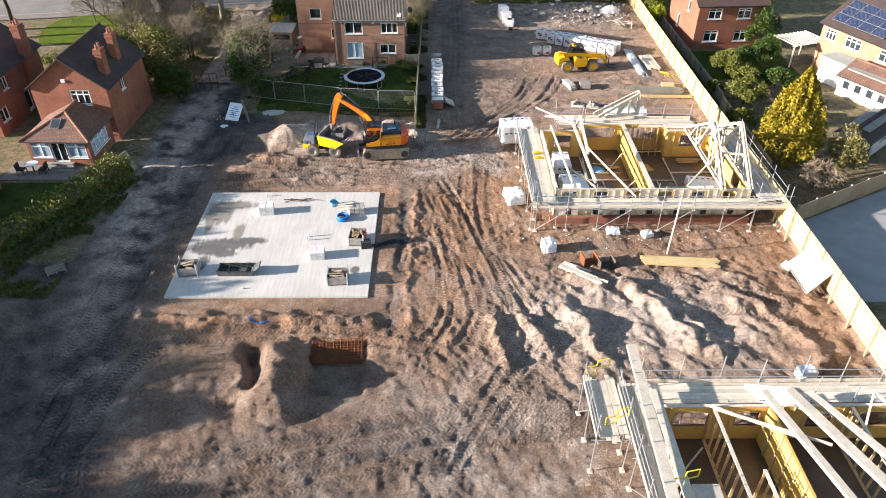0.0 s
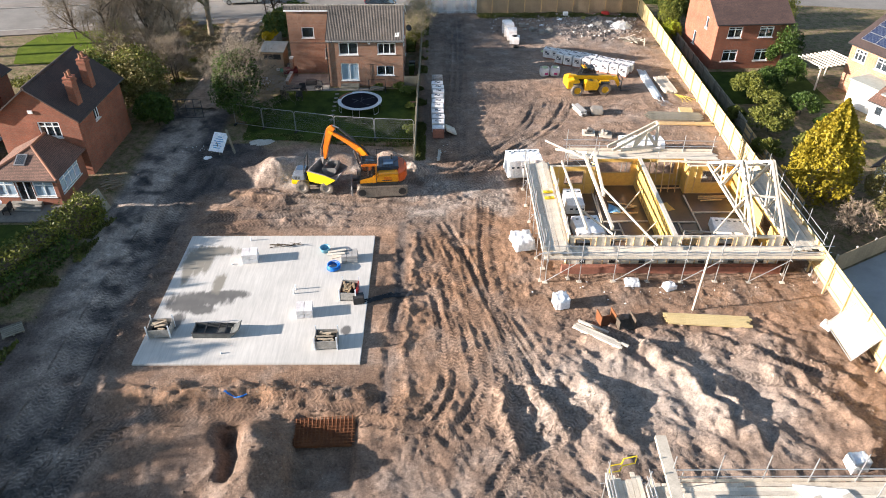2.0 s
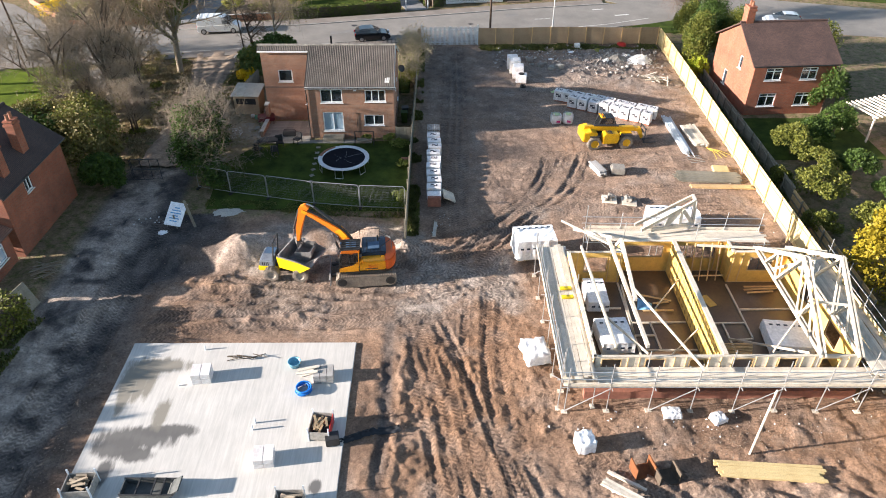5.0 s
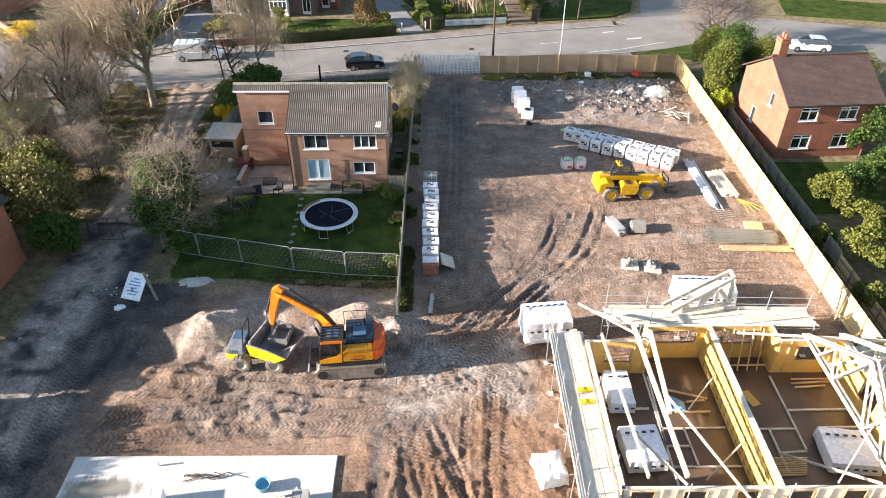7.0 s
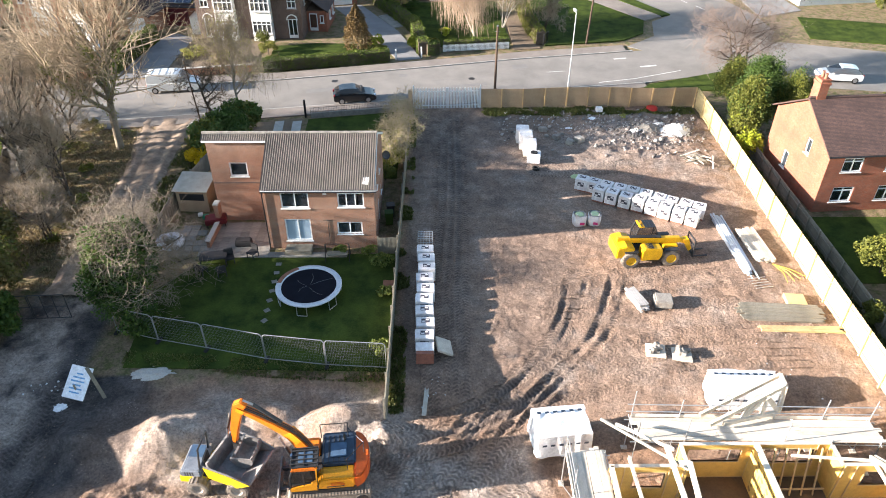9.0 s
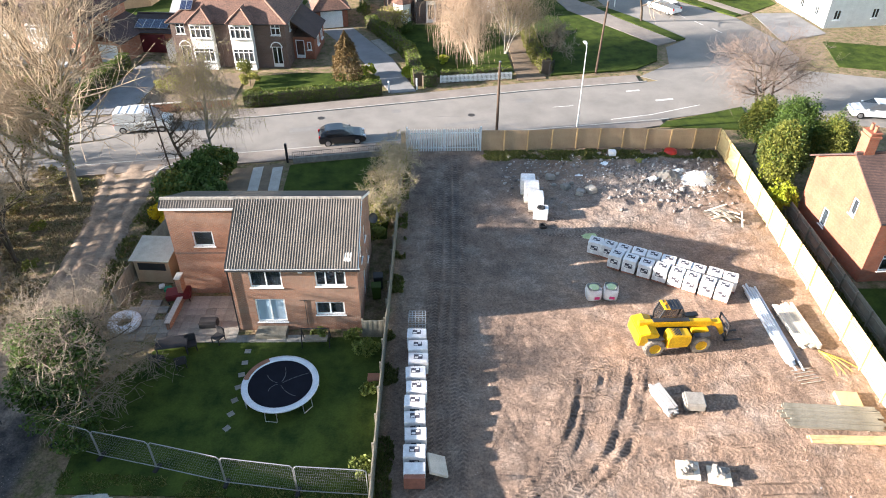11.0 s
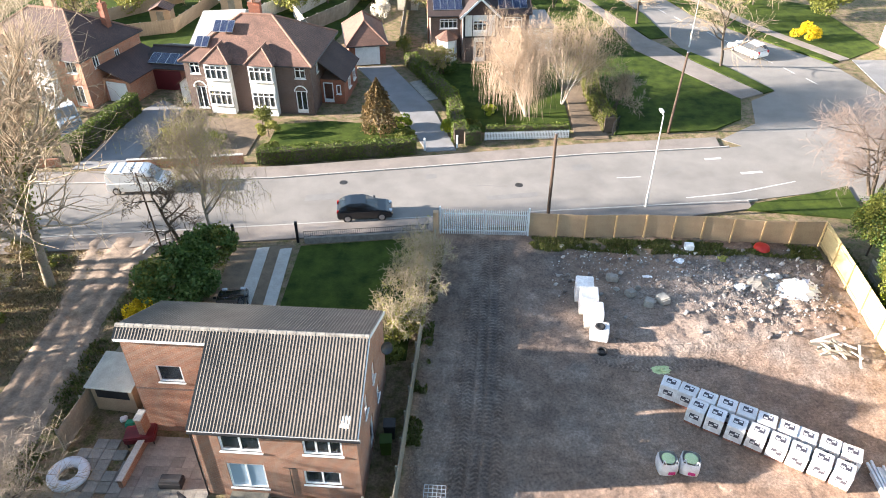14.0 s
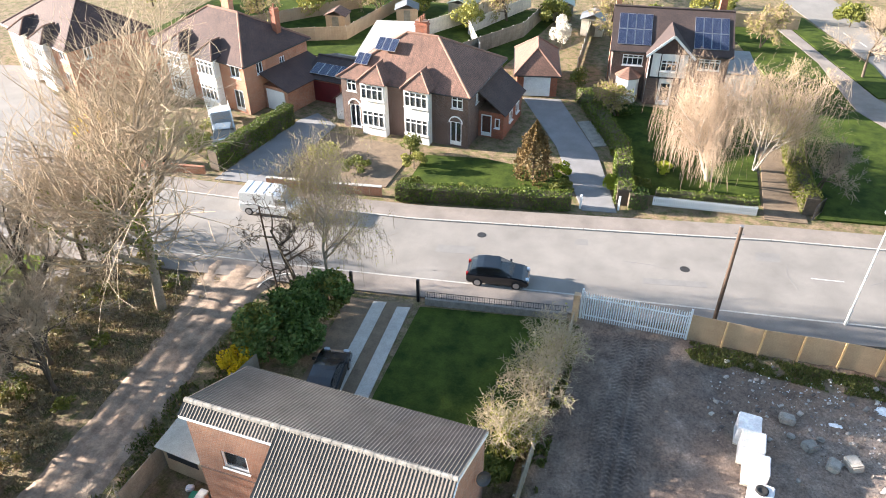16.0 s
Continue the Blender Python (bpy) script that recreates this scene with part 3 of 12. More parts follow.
def ground_height(X, Y):
    X, Y = np.asarray(X, float), np.asarray(Y, float)
    s = site_mask(X, Y)
    low = -0.62 * (1 - step(54, 63, Y)) * (1 - 0.6 * (1 - step(-24, -19, X)))
    Z = low * s - 0.04
    rough = np.ones(X.shape)
    slab_pad = step(-18.6, -17.8, X) * (1 - step(-4.0, -3.2, X)) * step(33.4, 34.2, Y) * (1 - step(48.0, 48.8, Y))
    rough = rough * (1 - slab_pad)
    Z = Z + s * rough * (0.30 * fbm(X, Y, 3.2, 4, 3) + 0.12 * fbm(X, Y, 0.9, 3, 11) + 0.10 * fbm(X, Y, 0.34, 2, 13))
    churn = step(4, 9, X) * (1 - step(37, 40, Y)) * step(25, 28, Y) + step(-3, 3, X) * (1 - step(30, 36, Y)) * step(24, 29, Y) * 0.5 + step(60, 45, Y) * 0.25 + step(12, 16, X) * step(84, 87, Y) * 0.75
    r = np.abs(fbm(X, Y + 0.6 * X, 1.9, 4, 21))
    Z = Z + s * rough * np.clip(churn, 0, 1) * (0.7 * (0.16 - r) + 0.22 * fbm(X, Y, 0.6, 3, 17) - 0.3 * np.abs(fbm(X + 0.5 * Y, Y, 0.85, 3, 19)))
    vary = np.clip(0.75 + 2.6 * fbm(X, Y, 2.2, 3, 61), 0.1, 1.5)
    edge = 0.06 * fbm(X, Y, 0.6, 2, 71)
    for pts, k in TRACKS:
        at, d, way, off, run = wheel_track(X, Y, pts)
        d = np.abs(d + edge[at])
        fade = np.clip(way / 1.5, 0, 1) * np.clip((run - way) / 1.5, 0, 1)
        shape = -0.075 / (1 + np.exp((d - 0.20) / 0.025)) + 0.055 * np.exp(-((d - 0.30) / 0.075) ** 2)
        Z[at] += (s * rough * vary)[at] * k * fade * shape
    wob = 1 + 1.6 * fbm(X, Y, 1.1, 3, 5)
    wx, wy = X + 1.5 * fbm(X, Y, 1.2, 4, 91), Y + 1.5 * fbm(X, Y, 1.2, 4, 95)
    for pts, h, w in RIDGES:
        d = along(wx, wy, pts)
        Z = Z + s * h * wob * np.exp(-(d / w) ** 2)
    for x, y, a, b, h in MOUNDS:
        q = np.sqrt(((X - x) / a) ** 2 + ((Y - y) / b) ** 2) * (1 + 0.45 * fbm(X, Y, 1.4, 3, 9))
        Z = Z + s * h * np.clip(1 - q, 0, 1) ** 1.05 * (1 + 0.3 * fbm(X, Y, 0.5, 2, 8))
    # the cut in the spoil heap, the sunken pit beside it and the service trench along the slab
    d = along(X, Y, [(-10.9, 30.0), (-10.3, 28.6), (-10.2, 27.2)])
    Z = Z - s * 1.25 * np.exp(-(d / 0.5) ** 2)
    pit = step(-7.6, -7.2, X) * (1 - step(-4.4, -4.0, X)) * step(26.4, 26.9, Y) * (1 - step(31.0, 31.4, Y))
    Z = Z - s * 0.45 * pit
    d = along(X, Y, smooth_line([(-2.6, 49), (-2.4, 42), (-2.9, 35), (-2.6, 31.5)]))
    Z = Z - s * 0.11 * vary * np.exp(-((d + edge * 4) / 0.26) ** 4)
    # broken clods with steep sides, fewer on the driven ground
    calm = 1 - 0.9 * step(54, 58, Y) * step(-2, 0, X) * (1 - step(82, 86, Y))
    patch = np.clip(0.35 + 3.0 * fbm(X, Y, 4.2, 3, 141), 0, 1)
    clod = step(0.05, 0.13, fbm(X, Y, 0.75, 3, 131)) + 0.6 * step(0.06, 0.12, fbm(X + 7, Y, 0.36, 2, 137))
    Z = Z + s * rough * calm * patch * 0.075 * clod
    Z = Z + s * rough * (0.35 + 0.65 * calm) * 0.03 * (value_noise(X / 0.15, Y / 0.15, 151) - 0.5)
    return Z


GRID = []


def gz(x, y):
    """The ground's height under a plan point."""
    xs, ys, Z = GRID
    i = int(np.clip(np.searchsorted(xs, x) - 1, 0, len(xs) - 2))
    j = int(np.clip(np.searchsorted(ys, y) - 1, 0, len(ys) - 2))
    u, v = (x - xs[i]) / (xs[i + 1] - xs[i]), (y - ys[j]) / (ys[j + 1] - ys[j])
    return float((Z[j, i] * (1 - u) + Z[j, i + 1] * u) * (1 - v) + (Z[j + 1, i] * (1 - u) + Z[j + 1, i + 1] * u) * v)


def soil_zones(X, Y):
    """What lies on the ground: dark mud and painted shade, pale dust and rubble, growth, reddish clay."""
    s = site_mask(X, Y)
    n1, n2 = fbm(X, Y, 5.5, 4, 31), fbm(X, Y, 1.3, 4, 41)
    # shade on the west side, foreground and access road is painted in with the damp
    damp_shade = 0.85 * (1 - step(-20, -16, X + 2 * n1)) + 0.36 * step(56, 62, Y + 5 * n1) * step(-1.5, -1, X) * (1 - step(7.5, 10.5, X + 5 * n1))
    damp_shade = damp_shade + 0.45 * (1 - step(26, 31, Y + 6 * n1)) + 0.12 * step(76, 82, Y + 6 * n1) + 0.35 * np.clip(n1 * 3, 0, 1) * (1 - 0.7 * step(7, 9, X) * step(57, 60, Y) * (1 - step(82, 86, Y)))
    damp_shade = damp_shade + 0.55 * step(80, 84, Y) * step(5, 8, X) * np.clip(0.3 + 3.2 * n2, 0, 1)
    # mud in the north-west corner, darkened further for the shade lying on it
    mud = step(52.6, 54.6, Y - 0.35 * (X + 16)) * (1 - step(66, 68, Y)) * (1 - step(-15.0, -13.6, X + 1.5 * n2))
    damp_shade = damp_shade + 0.7 * mud
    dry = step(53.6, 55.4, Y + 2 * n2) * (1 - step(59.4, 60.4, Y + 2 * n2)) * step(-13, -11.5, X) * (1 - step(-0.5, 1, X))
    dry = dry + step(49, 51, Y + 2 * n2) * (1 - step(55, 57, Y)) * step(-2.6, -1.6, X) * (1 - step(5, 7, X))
    damp_shade = damp_shade * (1 - 0.85 * np.clip(dry, 0, 1))
    # each wheel track is darkened along its middle
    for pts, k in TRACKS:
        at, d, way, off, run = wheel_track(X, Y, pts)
        damp_shade[at] += 0.22 * k * np.exp(-(d / 0.24) ** 4)
    damp_shade = damp_shade + 0.6 * np.exp(-(along(X, Y, [(-2.5, 49), (-2.4, 42), (-2.8, 31.5)]) / 0.36) ** 4)
    pale = 0.95 * np.exp(-((X - 12) / 8.5) ** 4 - ((Y - 32.5) / 4.4) ** 2) + 0.7 * np.exp(-((X - 4) / 8) ** 2 - ((Y - 22.5) / 4) ** 2) * np.clip(0.55 + 3 * n2, 0, 1) + 0.9 * np.exp(-((X - 19.5) / 4.5) ** 2 - ((Y - 90) / 3.2) ** 2)
    pale = pale + 0.7 * np.exp(-((X + 13) / 3) ** 2 - ((Y - 56.4) / 2.2) ** 2) + 0.6 * np.exp(-((X + 3.5) / 3) ** 2 - ((Y - 57) / 1.5) ** 2)
    pale = pale + 0.45 * np.exp(-((X - 13) / 5) ** 2 - ((Y - 88) / 5) ** 2) + 0.5 * np.clip(n2 * 2.2, 0, 1) + 0.35 * step(-14, -8, X) * (1 - step(0, 4, X)) * step(47, 50, Y) * (1 - step(54, 56, Y))
    pale = pale + 0.55 * np.exp(-((X + 20.3) / 1.1) ** 2) * step(34, 40, Y) * np.clip(0.5 + 3 * n2, 0, 1)
    pale = pale + 0.7 * dry * np.clip(0.7 + 3 * n2, 0, 1)
    lane_d = along(X, Y, smooth_line([(-22.2, 66), (-23.0, 55.2), (-22.4, 45.2), (-21.8, 38.1), (-20.8, 32.4), (-19.2, 26.1)]), 3.0)
    pale = pale + np.exp(-((lane_d + 0.8 * n2) / 2.1) ** 4) * np.clip(0.8 + 4.5 * n2, 0, 1) * (0.45 + 0.55 * step(36, 41, Y))
    pale = pale * (1 - 0.75 * mud * step(-21.5, -20, X))
    pale = pale + 0.14 * step(57, 61, Y) * step(-1.4, -0.9, X) * (1 - step(7, 10, X))
    # the open yard is painted paler where the sun falls
    pale = pale + 0.24 * step(6, 11, X + 3 * n1) * step(56, 60, Y) * (1 - step(84, 88, Y))
    green = (1 - s) + np.clip(0.3 + n2 * 4, 0, 1) * np.exp(-((Y - 94.2) / 0.9) ** 2) * step(4.5, 6, X) + np.clip(0.1 + n2 * 4, 0, 1) * np.exp(-((X + 2.3) / 1.1) ** 2) * step(58.5, 60, Y)
    green = green + np.clip(0.2 + n2 * 5, 0, 1) * np.exp(-((Y - 60.8) / 0.7) ** 2) * (1 - step(-2, -1.5, X)) * step(-16, -14, X)
    clay = 0.9 * np.exp(-((X - 1.5) / 4.5) ** 2 - ((Y - 46) / 8.5) ** 2) + 0.7 * np.exp(-((X - 16) / 8) ** 2 - ((Y - 39.5) / 2.0) ** 2) + 0.2 * step(9, 13, X) * step(57, 60, Y) * (1 - step(76, 80, Y))
    clay = clay + 0.7 * np.exp(-((X + 10) / 9) ** 2 - ((Y - 32.6) / 1.2) ** 2)
    return np.clip(np.stack([damp_shade, pale, green, clay], -1), 0, 1)


def build_ground():
    far = np.array([180, 320, 600, 1100, 2200.0])
    xs = np.concatenate([-far[::-1] - 30, np.arange(-118, -42, 4.0), np.arange(-42, -27, 0.4), np.arange(-27, -2.0, 0.15), np.arange(-2.0, 8.0, 0.09), np.arange(8.0, 26.4, 0.13), np.arange(27, 118, 4.0), far])
    ys = np.concatenate([-far[::-1], np.arange(-150, 6, 6.0), np.arange(6, 18, 0.3), np.arange(18, 58, 0.12), np.arange(58, 97, 0.15), np.arange(97, 260, 5.0), far + 120])
    X, Y = np.meshgrid(xs, ys)
    Z = ground_height(X, Y)
    GRID.extend((xs, ys, Z))
    nx, ny = len(xs), len(ys)
    i = np.arange(nx * ny).reshape(ny, nx)
    q = np.stack([i[:-1, :-1], i[:-1, 1:], i[1:, 1:], i[1:, :-1]], -1).reshape(-1, 4)
    me = bpy.data.meshes.new("ground")
    me.vertices.add(nx * ny)
    me.vertices.foreach_set("co", np.stack([X, Y, Z], -1).ravel().astype(np.float32))
    me.loops.add(q.size)
    me.loops.foreach_set("vertex_index", q.ravel().astype(np.int32))
    me.polygons.add(len(q))
    me.polygons.foreach_set("loop_start", np.arange(0, q.size, 4, dtype=np.int32))
    me.polygons.foreach_set("loop_total", np.full(len(q), 4, dtype=np.int32))
    me.update(calc_edges=True)
    me.polygons.foreach_set("use_smooth", np.ones(len(q), dtype=bool))
    at = me.color_attributes.new("soil", "FLOAT_COLOR", "POINT")
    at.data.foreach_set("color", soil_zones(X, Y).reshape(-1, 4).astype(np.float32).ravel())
    pr = np.zeros(X.shape + (4,))
    for pts, k in TRACKS:
        at, d, way, off, run = wheel_track(X, Y, pts)
        keep = d < 0.34
        at = (at[0][keep], at[1][keep])
        pr[at + (0,)], pr[at + (1,)] = way[keep], np.abs(off[keep])
        pr[at + (2,)] = np.clip(0.45 + 0.6 * k, 0, 1) * np.exp(-(d[keep] / 0.25) ** 6)
    at = me.color_attributes.new("print", "FLOAT_COLOR", "POINT")
    at.data.foreach_set("color", pr.astype(np.float32).ravel())
    m, nt, b = node_mat("stripped earth")
    vec = coords(nt)
    a = nt.nodes.new("ShaderNodeAttribute")
    a.attribute_name = "soil"
    sep = nt.nodes.new("ShaderNodeSeparateColor")
    nt.links.new(a.outputs["Color"], sep.inputs[0])
    col = mixed(nt, ramp(nt, noise_tex(nt, vec, 0.9, 6), 0.35, 0.68), (0.285, 0.183, 0.123), (0.195, 0.123, 0.082))
    col = mixed(nt, a.outputs["Alpha"], col, mixed(nt, ramp(nt, noise_tex(nt, vec, 1.4, 5), 0.35, 0.65), (0.285, 0.165, 0.098), (0.195, 0.112, 0.066)))
    # wet mud tone, which also carries the painted shade
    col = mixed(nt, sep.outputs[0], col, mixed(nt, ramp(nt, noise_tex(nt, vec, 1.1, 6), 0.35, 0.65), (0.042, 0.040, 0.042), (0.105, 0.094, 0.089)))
    col = mixed(nt, sep.outputs[1], col, mixed(nt, ramp(nt, noise_tex(nt, vec, 2.2, 6), 0.35, 0.65), (0.39, 0.33, 0.285), (0.26, 0.217, 0.186)))
    col = mixed(nt, sep.outputs[2], col, mixed(nt, ramp(nt, noise_tex(nt, vec, 1.6, 6), 0.4, 0.62), (0.235, 0.172, 0.112), (0.092, 0.092, 0.035)))
    stones = nt.nodes.new("ShaderNodeTexVoronoi")
    stones.inputs["Scale"].default_value = 6.5
    nt.links.new(vec, stones.inputs["Vector"])
    st = ramp(nt, stones.outputs["Distance"], 0.10, 0.20, (1, 1, 1, 1), (0, 0, 0, 1))
    clump = ramp(nt, noise_tex(nt, vec, 0.8, 3), 0.48, 0.62)
    fleck = mixed(nt, 1.0, st, clump, "MULTIPLY")
    col = mixed(nt, fleck, col, mixed(nt, 0.5, col, (0.42, 0.36, 0.30)))
    fin = ramp(nt, noise_tex(nt, vec, 7, 8, 0.75), 0.30, 0.70, (0.44, 0.44, 0.44, 1), (1.5, 1.47, 1.44, 1))
    col = mixed(nt, 1.0, col, fin, "MULTIPLY")
    blot = ramp(nt, noise_tex(nt, vec, 0.8, 9, 0.72), 0.38, 0.60, (0.80, 0.79, 0.79, 1), (1.18, 1.17, 1.16, 1))
    col = mixed(nt, 1.0, col, blot, "MULTIPLY")
    b.inputs["Roughness"].default_value = 0.93
    b.inputs["Specular IOR Level"].default_value = 0.2
    h = mixed(nt, 0.25, noise_tex(nt, vec, 4.0, 9, 0.78), st)
    clod = nt.nodes.new("ShaderNodeTexVoronoi")
    clod.feature = "SMOOTH_F1"
    clod.inputs["Scale"].default_value = 2.6
    warp = mixed(nt, 0.12, vec, nt.nodes.new("ShaderNodeTexNoise").outputs["Color"])
    nt.links.new(warp, clod.inputs["Vector"])
    h = mixed(nt, mixed(nt, 1.0, ramp(nt, noise_tex(nt, vec, 0.5, 3), 0.42, 0.62), (0.3, 0.3, 0.3), "MULTIPLY"), h, clod.outputs["Distance"])
    # lugged tyre prints in the wheel tracks
    pa = nt.nodes.new("ShaderNodeAttribute")
    pa.attribute_name = "print"
    ps = nt.nodes.new("ShaderNodeSeparateColor")
    nt.links.new(pa.outputs["Color"], ps.inputs[0])
    lug = nt.nodes.new("ShaderNodeMath")
    lug.operation = "MULTIPLY_ADD"
    nt.links.new(ps.outputs[1], lug.inputs[0])
    lug.inputs[1].default_value = 0.75
    nt.links.new(ps.outputs[0], lug.inputs[2])
    turn = nt.nodes.new("ShaderNodeMath")
    turn.operation = "MULTIPLY"
    turn.inputs[1].default_value = 2 * math.pi / 0.27
    nt.links.new(lug.outputs[0], turn.inputs[0])
    sine = nt.nodes.new("ShaderNodeMath")
    sine.operation = "SINE"
    nt.links.new(turn.outputs[0], sine.inputs[0])
    tread = ramp(nt, sine.outputs[0], 0.0, 0.35)
    worn = ramp(nt, noise_tex(nt, vec, 0.6, 4), 0.36, 0.52, (0.4, 0.4, 0.4, 1), (1, 1, 1, 1))
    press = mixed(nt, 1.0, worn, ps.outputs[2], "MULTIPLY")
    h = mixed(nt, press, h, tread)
    # the pressed grooves are coloured darker, the crests paler
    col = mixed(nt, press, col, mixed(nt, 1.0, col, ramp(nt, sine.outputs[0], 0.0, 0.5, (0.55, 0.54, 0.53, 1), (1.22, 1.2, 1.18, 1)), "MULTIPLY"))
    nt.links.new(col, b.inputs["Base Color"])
    bumped(nt, b, h, 1.0, 0.10)
    grit = nt.nodes.new("ShaderNodeBump")
    grit.inputs["Distance"].default_value = 0.075
    nt.links.new(noise_tex(nt, vec, 5.5, 8, 0.8), grit.inputs["Height"])
    nt.links.new(b.inputs["Normal"].links[0].from_socket, grit.inputs["Normal"])
    nt.links.new(grit.outputs[0], b.inputs["Normal"])
    me.materials.append(m)
    tagged(new("ground", me), "bare rutted brown earth of a stripped building plot", "ground", "", "structure")


build_ground()


# ---- roads and pavements beyond the site ----
KX = [-140, -60, -43, -28, -15, 0, 10, 22, 27, 31]
NEAR = [78, 87.0, 90.0, 92.6, 94.7, 97.2, 98.8, 100.8, 102.2, 104.5]
FARK = [91, 96.0, 98.4, 99.9, 101.6, 104.9, 107.2, 109.3, 110.6, 113.0]


def near_kerb(x):
    return float(np.interp(x, KX, NEAR))


def far_kerb(x):
    return float(np.interp(x, KX, FARK))


def strip(name, lo, hi, z0, z1, mat, label, category, mx=None):
    """A flat band between two plan lines."""
    g = Geo()
    n = len(lo)
    vs = [(x, y, z) for z in (z0, z1) for line in (lo, hi) for x, y in line]
    fs = []
    for i in range(n - 1):
        a, b, c, d = i, i + 1, n + i + 1, n + i
        t = 2 * n
        fs += [(t + a, t + b, t + c, t + d), (a, t + a, t + b, b)[::-1], (d, c, t + c, t + d)[::-1]]
    fs += [(0, n, 3 * n, 2 * n)[::-1], (n - 1, 2 * n - 1, 4 * n - 1, 3 * n - 1)]
    g.add(vs, fs)
    return solo(name, g, mat, label, category, "", "structure")


line_x = [-140, -100, -60, -50, -43, -36, -28, -22, -15, -8, 0, 5, 10, 16, 22, 27, 31]
lo = [(x, near_kerb(x)) for x in line_x]
hi = [(x, far_kerb(x)) for x in line_x]
strip("road", lo, hi, -0.3, 0.0, "tarmac", "pale worn asphalt street with faint patches", "road")
# the crossing road that runs away to the north-east and the rest of the junction
strip("road_branch", [(22.5, 111.0), (26.4, 114.4), (27.4, 119.4), (30.4, 121.9), (27.4, 127.6), (23.5, 133.2), (21.0, 145.3), (13, 166), (0, 198)], [(31, 104.5), (38, 110), (41.2, 116), (41.0, 121.5), (38.7, 129.7), (32.7, 137), (27.0, 145.4), (19.5, 168), (7, 200)], -0.3, -0.006, "tarmac", "worn asphalt side road running away from the junction", "road")
strip("road_east", [(27.0, 102.2), (34, 100.5), (60, 96), (110, 88)], [(31, 113), (41, 112.2), (62, 106), (112, 98)], -0.3, -0.012, "tarmac", "worn asphalt street beyond the junction", "road")
strip("road_west", [(-44.5, 98.4), (-47.5, 103.0), (-54, 109.4), (-66, 116)], [(-61, 96.2), (-62, 101), (-68, 107.2), (-80, 113)], -0.3, -0.006, "tarmac", "worn asphalt side street leading off to the west", "road")
px = [x for x in line_x if -100 <= x <= 22]
strip("pavement_near", [(x, near_kerb(x) - (1.9 if x < 20 else 1.2)) for x in px], [(x, near_kerb(x) - 0.13) for x in px], -0.3, 0.09, "pavement", "narrow worn asphalt pavement beside the street", "pavement")
strip("pavement_far", [(x, far_kerb(x) + 0.13) for x in px], [(x, far_kerb(x) + 1.9) for x in px], -0.3, 0.09, "pavement", "worn asphalt pavement in front of the garden hedges", "pavement")


def kerb_run(fn, side, label):
    k = tagged(new("kerb", None), label, "kerb", "", "structure")
    x = -62.0
    g = Geo().box(0, -0.065, -0.3, 0.9, 0.065, 0.10)
    me = g.mesh("kerb_stone", M["kerb"])
    while x < 22:
        y0, y1 = fn(x), fn(x + 0.9)
        o = new("kerb_stone", me)
        o.parent = k
        o.matrix_basis = pose(x, y0 + side * 0.065, 0, 0, 0, math.degrees(math.atan2(y1 - y0, 0.9)))
        x += 0.912


kerb_run(near_kerb, -1, "run of concrete kerb stones by the near pavement")
kerb_run(far_kerb, 1, "run of concrete kerb stones by the far pavement")


def paint(name, pts, label):
    g = Geo().prism(pts, 0.0, 0.006)
    solo(name, g, "road_paint", label, "road marking", "", "structure")


for p0, p1, w in (((17.4, 100.9), (21.4, 101.9), 0.1), ((21.4, 101.9), (26.6, 104.0), 0.1), ((22.6, 105.0), (24.4, 105.4), 0.3), ((20.2, 107.2), (21.6, 107.5), 0.25), ((12.4, 103.6), (14.4, 103.9), 0.08)):
    d = math.atan2(p1[1] - p0[1], p1[0] - p0[0])
    nx, ny = -math.sin(d) * w / 2, math.cos(d) * w / 2
    paint("road_marking", [(p0[0] - nx, p0[1] - ny), (p1[0] - nx, p1[1] - ny), (p1[0] + nx, p1[1] + ny), (p0[0] + nx, p0[1] + ny)], "worn white line painted on the street")
for i in range(12):
    t = i / 11
    x, y = 35.2 - 15.5 * t, 124 + 30 * t
    paint("road_marking", [(x, y), (x + 0.12, y), (x - 0.5, y + 1.5), (x - 0.62, y + 1.5)], "worn white centre dash of the side road")


def flat_patch(name, pts, z1, mat, label, category):
    return solo(name, Geo().prism(pts, -0.35, z1), mat, label, category, "", "structure")


# gardens, drives, verges
flat_patch("lawn_house", [(-16.8, 61.3), (-1.75, 60.9), (-1.75, 71.9), (-9.3, 71.9), (-14.6, 71.7), (-17.2, 68)], 0.012, "lawn", "shaded mown back lawn behind the brick house", "lawn")
flat_patch("lawn_front", [(-10.6, 82.0), (-2.3, 82.0), (-2.4, 94.2), (-10.9, 92.6)], 0.012, "lawn", "mown front lawn of the brick house", "lawn")
flat_patch("verge_corner", [(21.6, 99.4), (30.0, 98.6), (30.4, 103.4), (26.5, 101.8), (22.4, 100.3)], 0.10, "lawn", "mown grass verge on the street corner", "verge")
flat_patch("verge_lawn", [(13.2, 111.2), (22.3, 112.7), (25.3, 115.2), (26.4, 119.6), (18.1, 132.0), (16.0, 132.4), (13.2, 127)], 0.10, "lawn", "broad mown grass corner beside the side road", "verge")
flat_patch("path_verge", [(26.5, 119.7), (29.0, 121.2), (23.8, 129.4), (21.8, 133.6), (20.2, 136.0), (16.4, 146.0), (12.0, 158.0), (10.5, 157.4), (15.6, 144.0), (18.1, 132.2)], 0.092, "pavement", "asphalt footpath between two grass verges", "path")
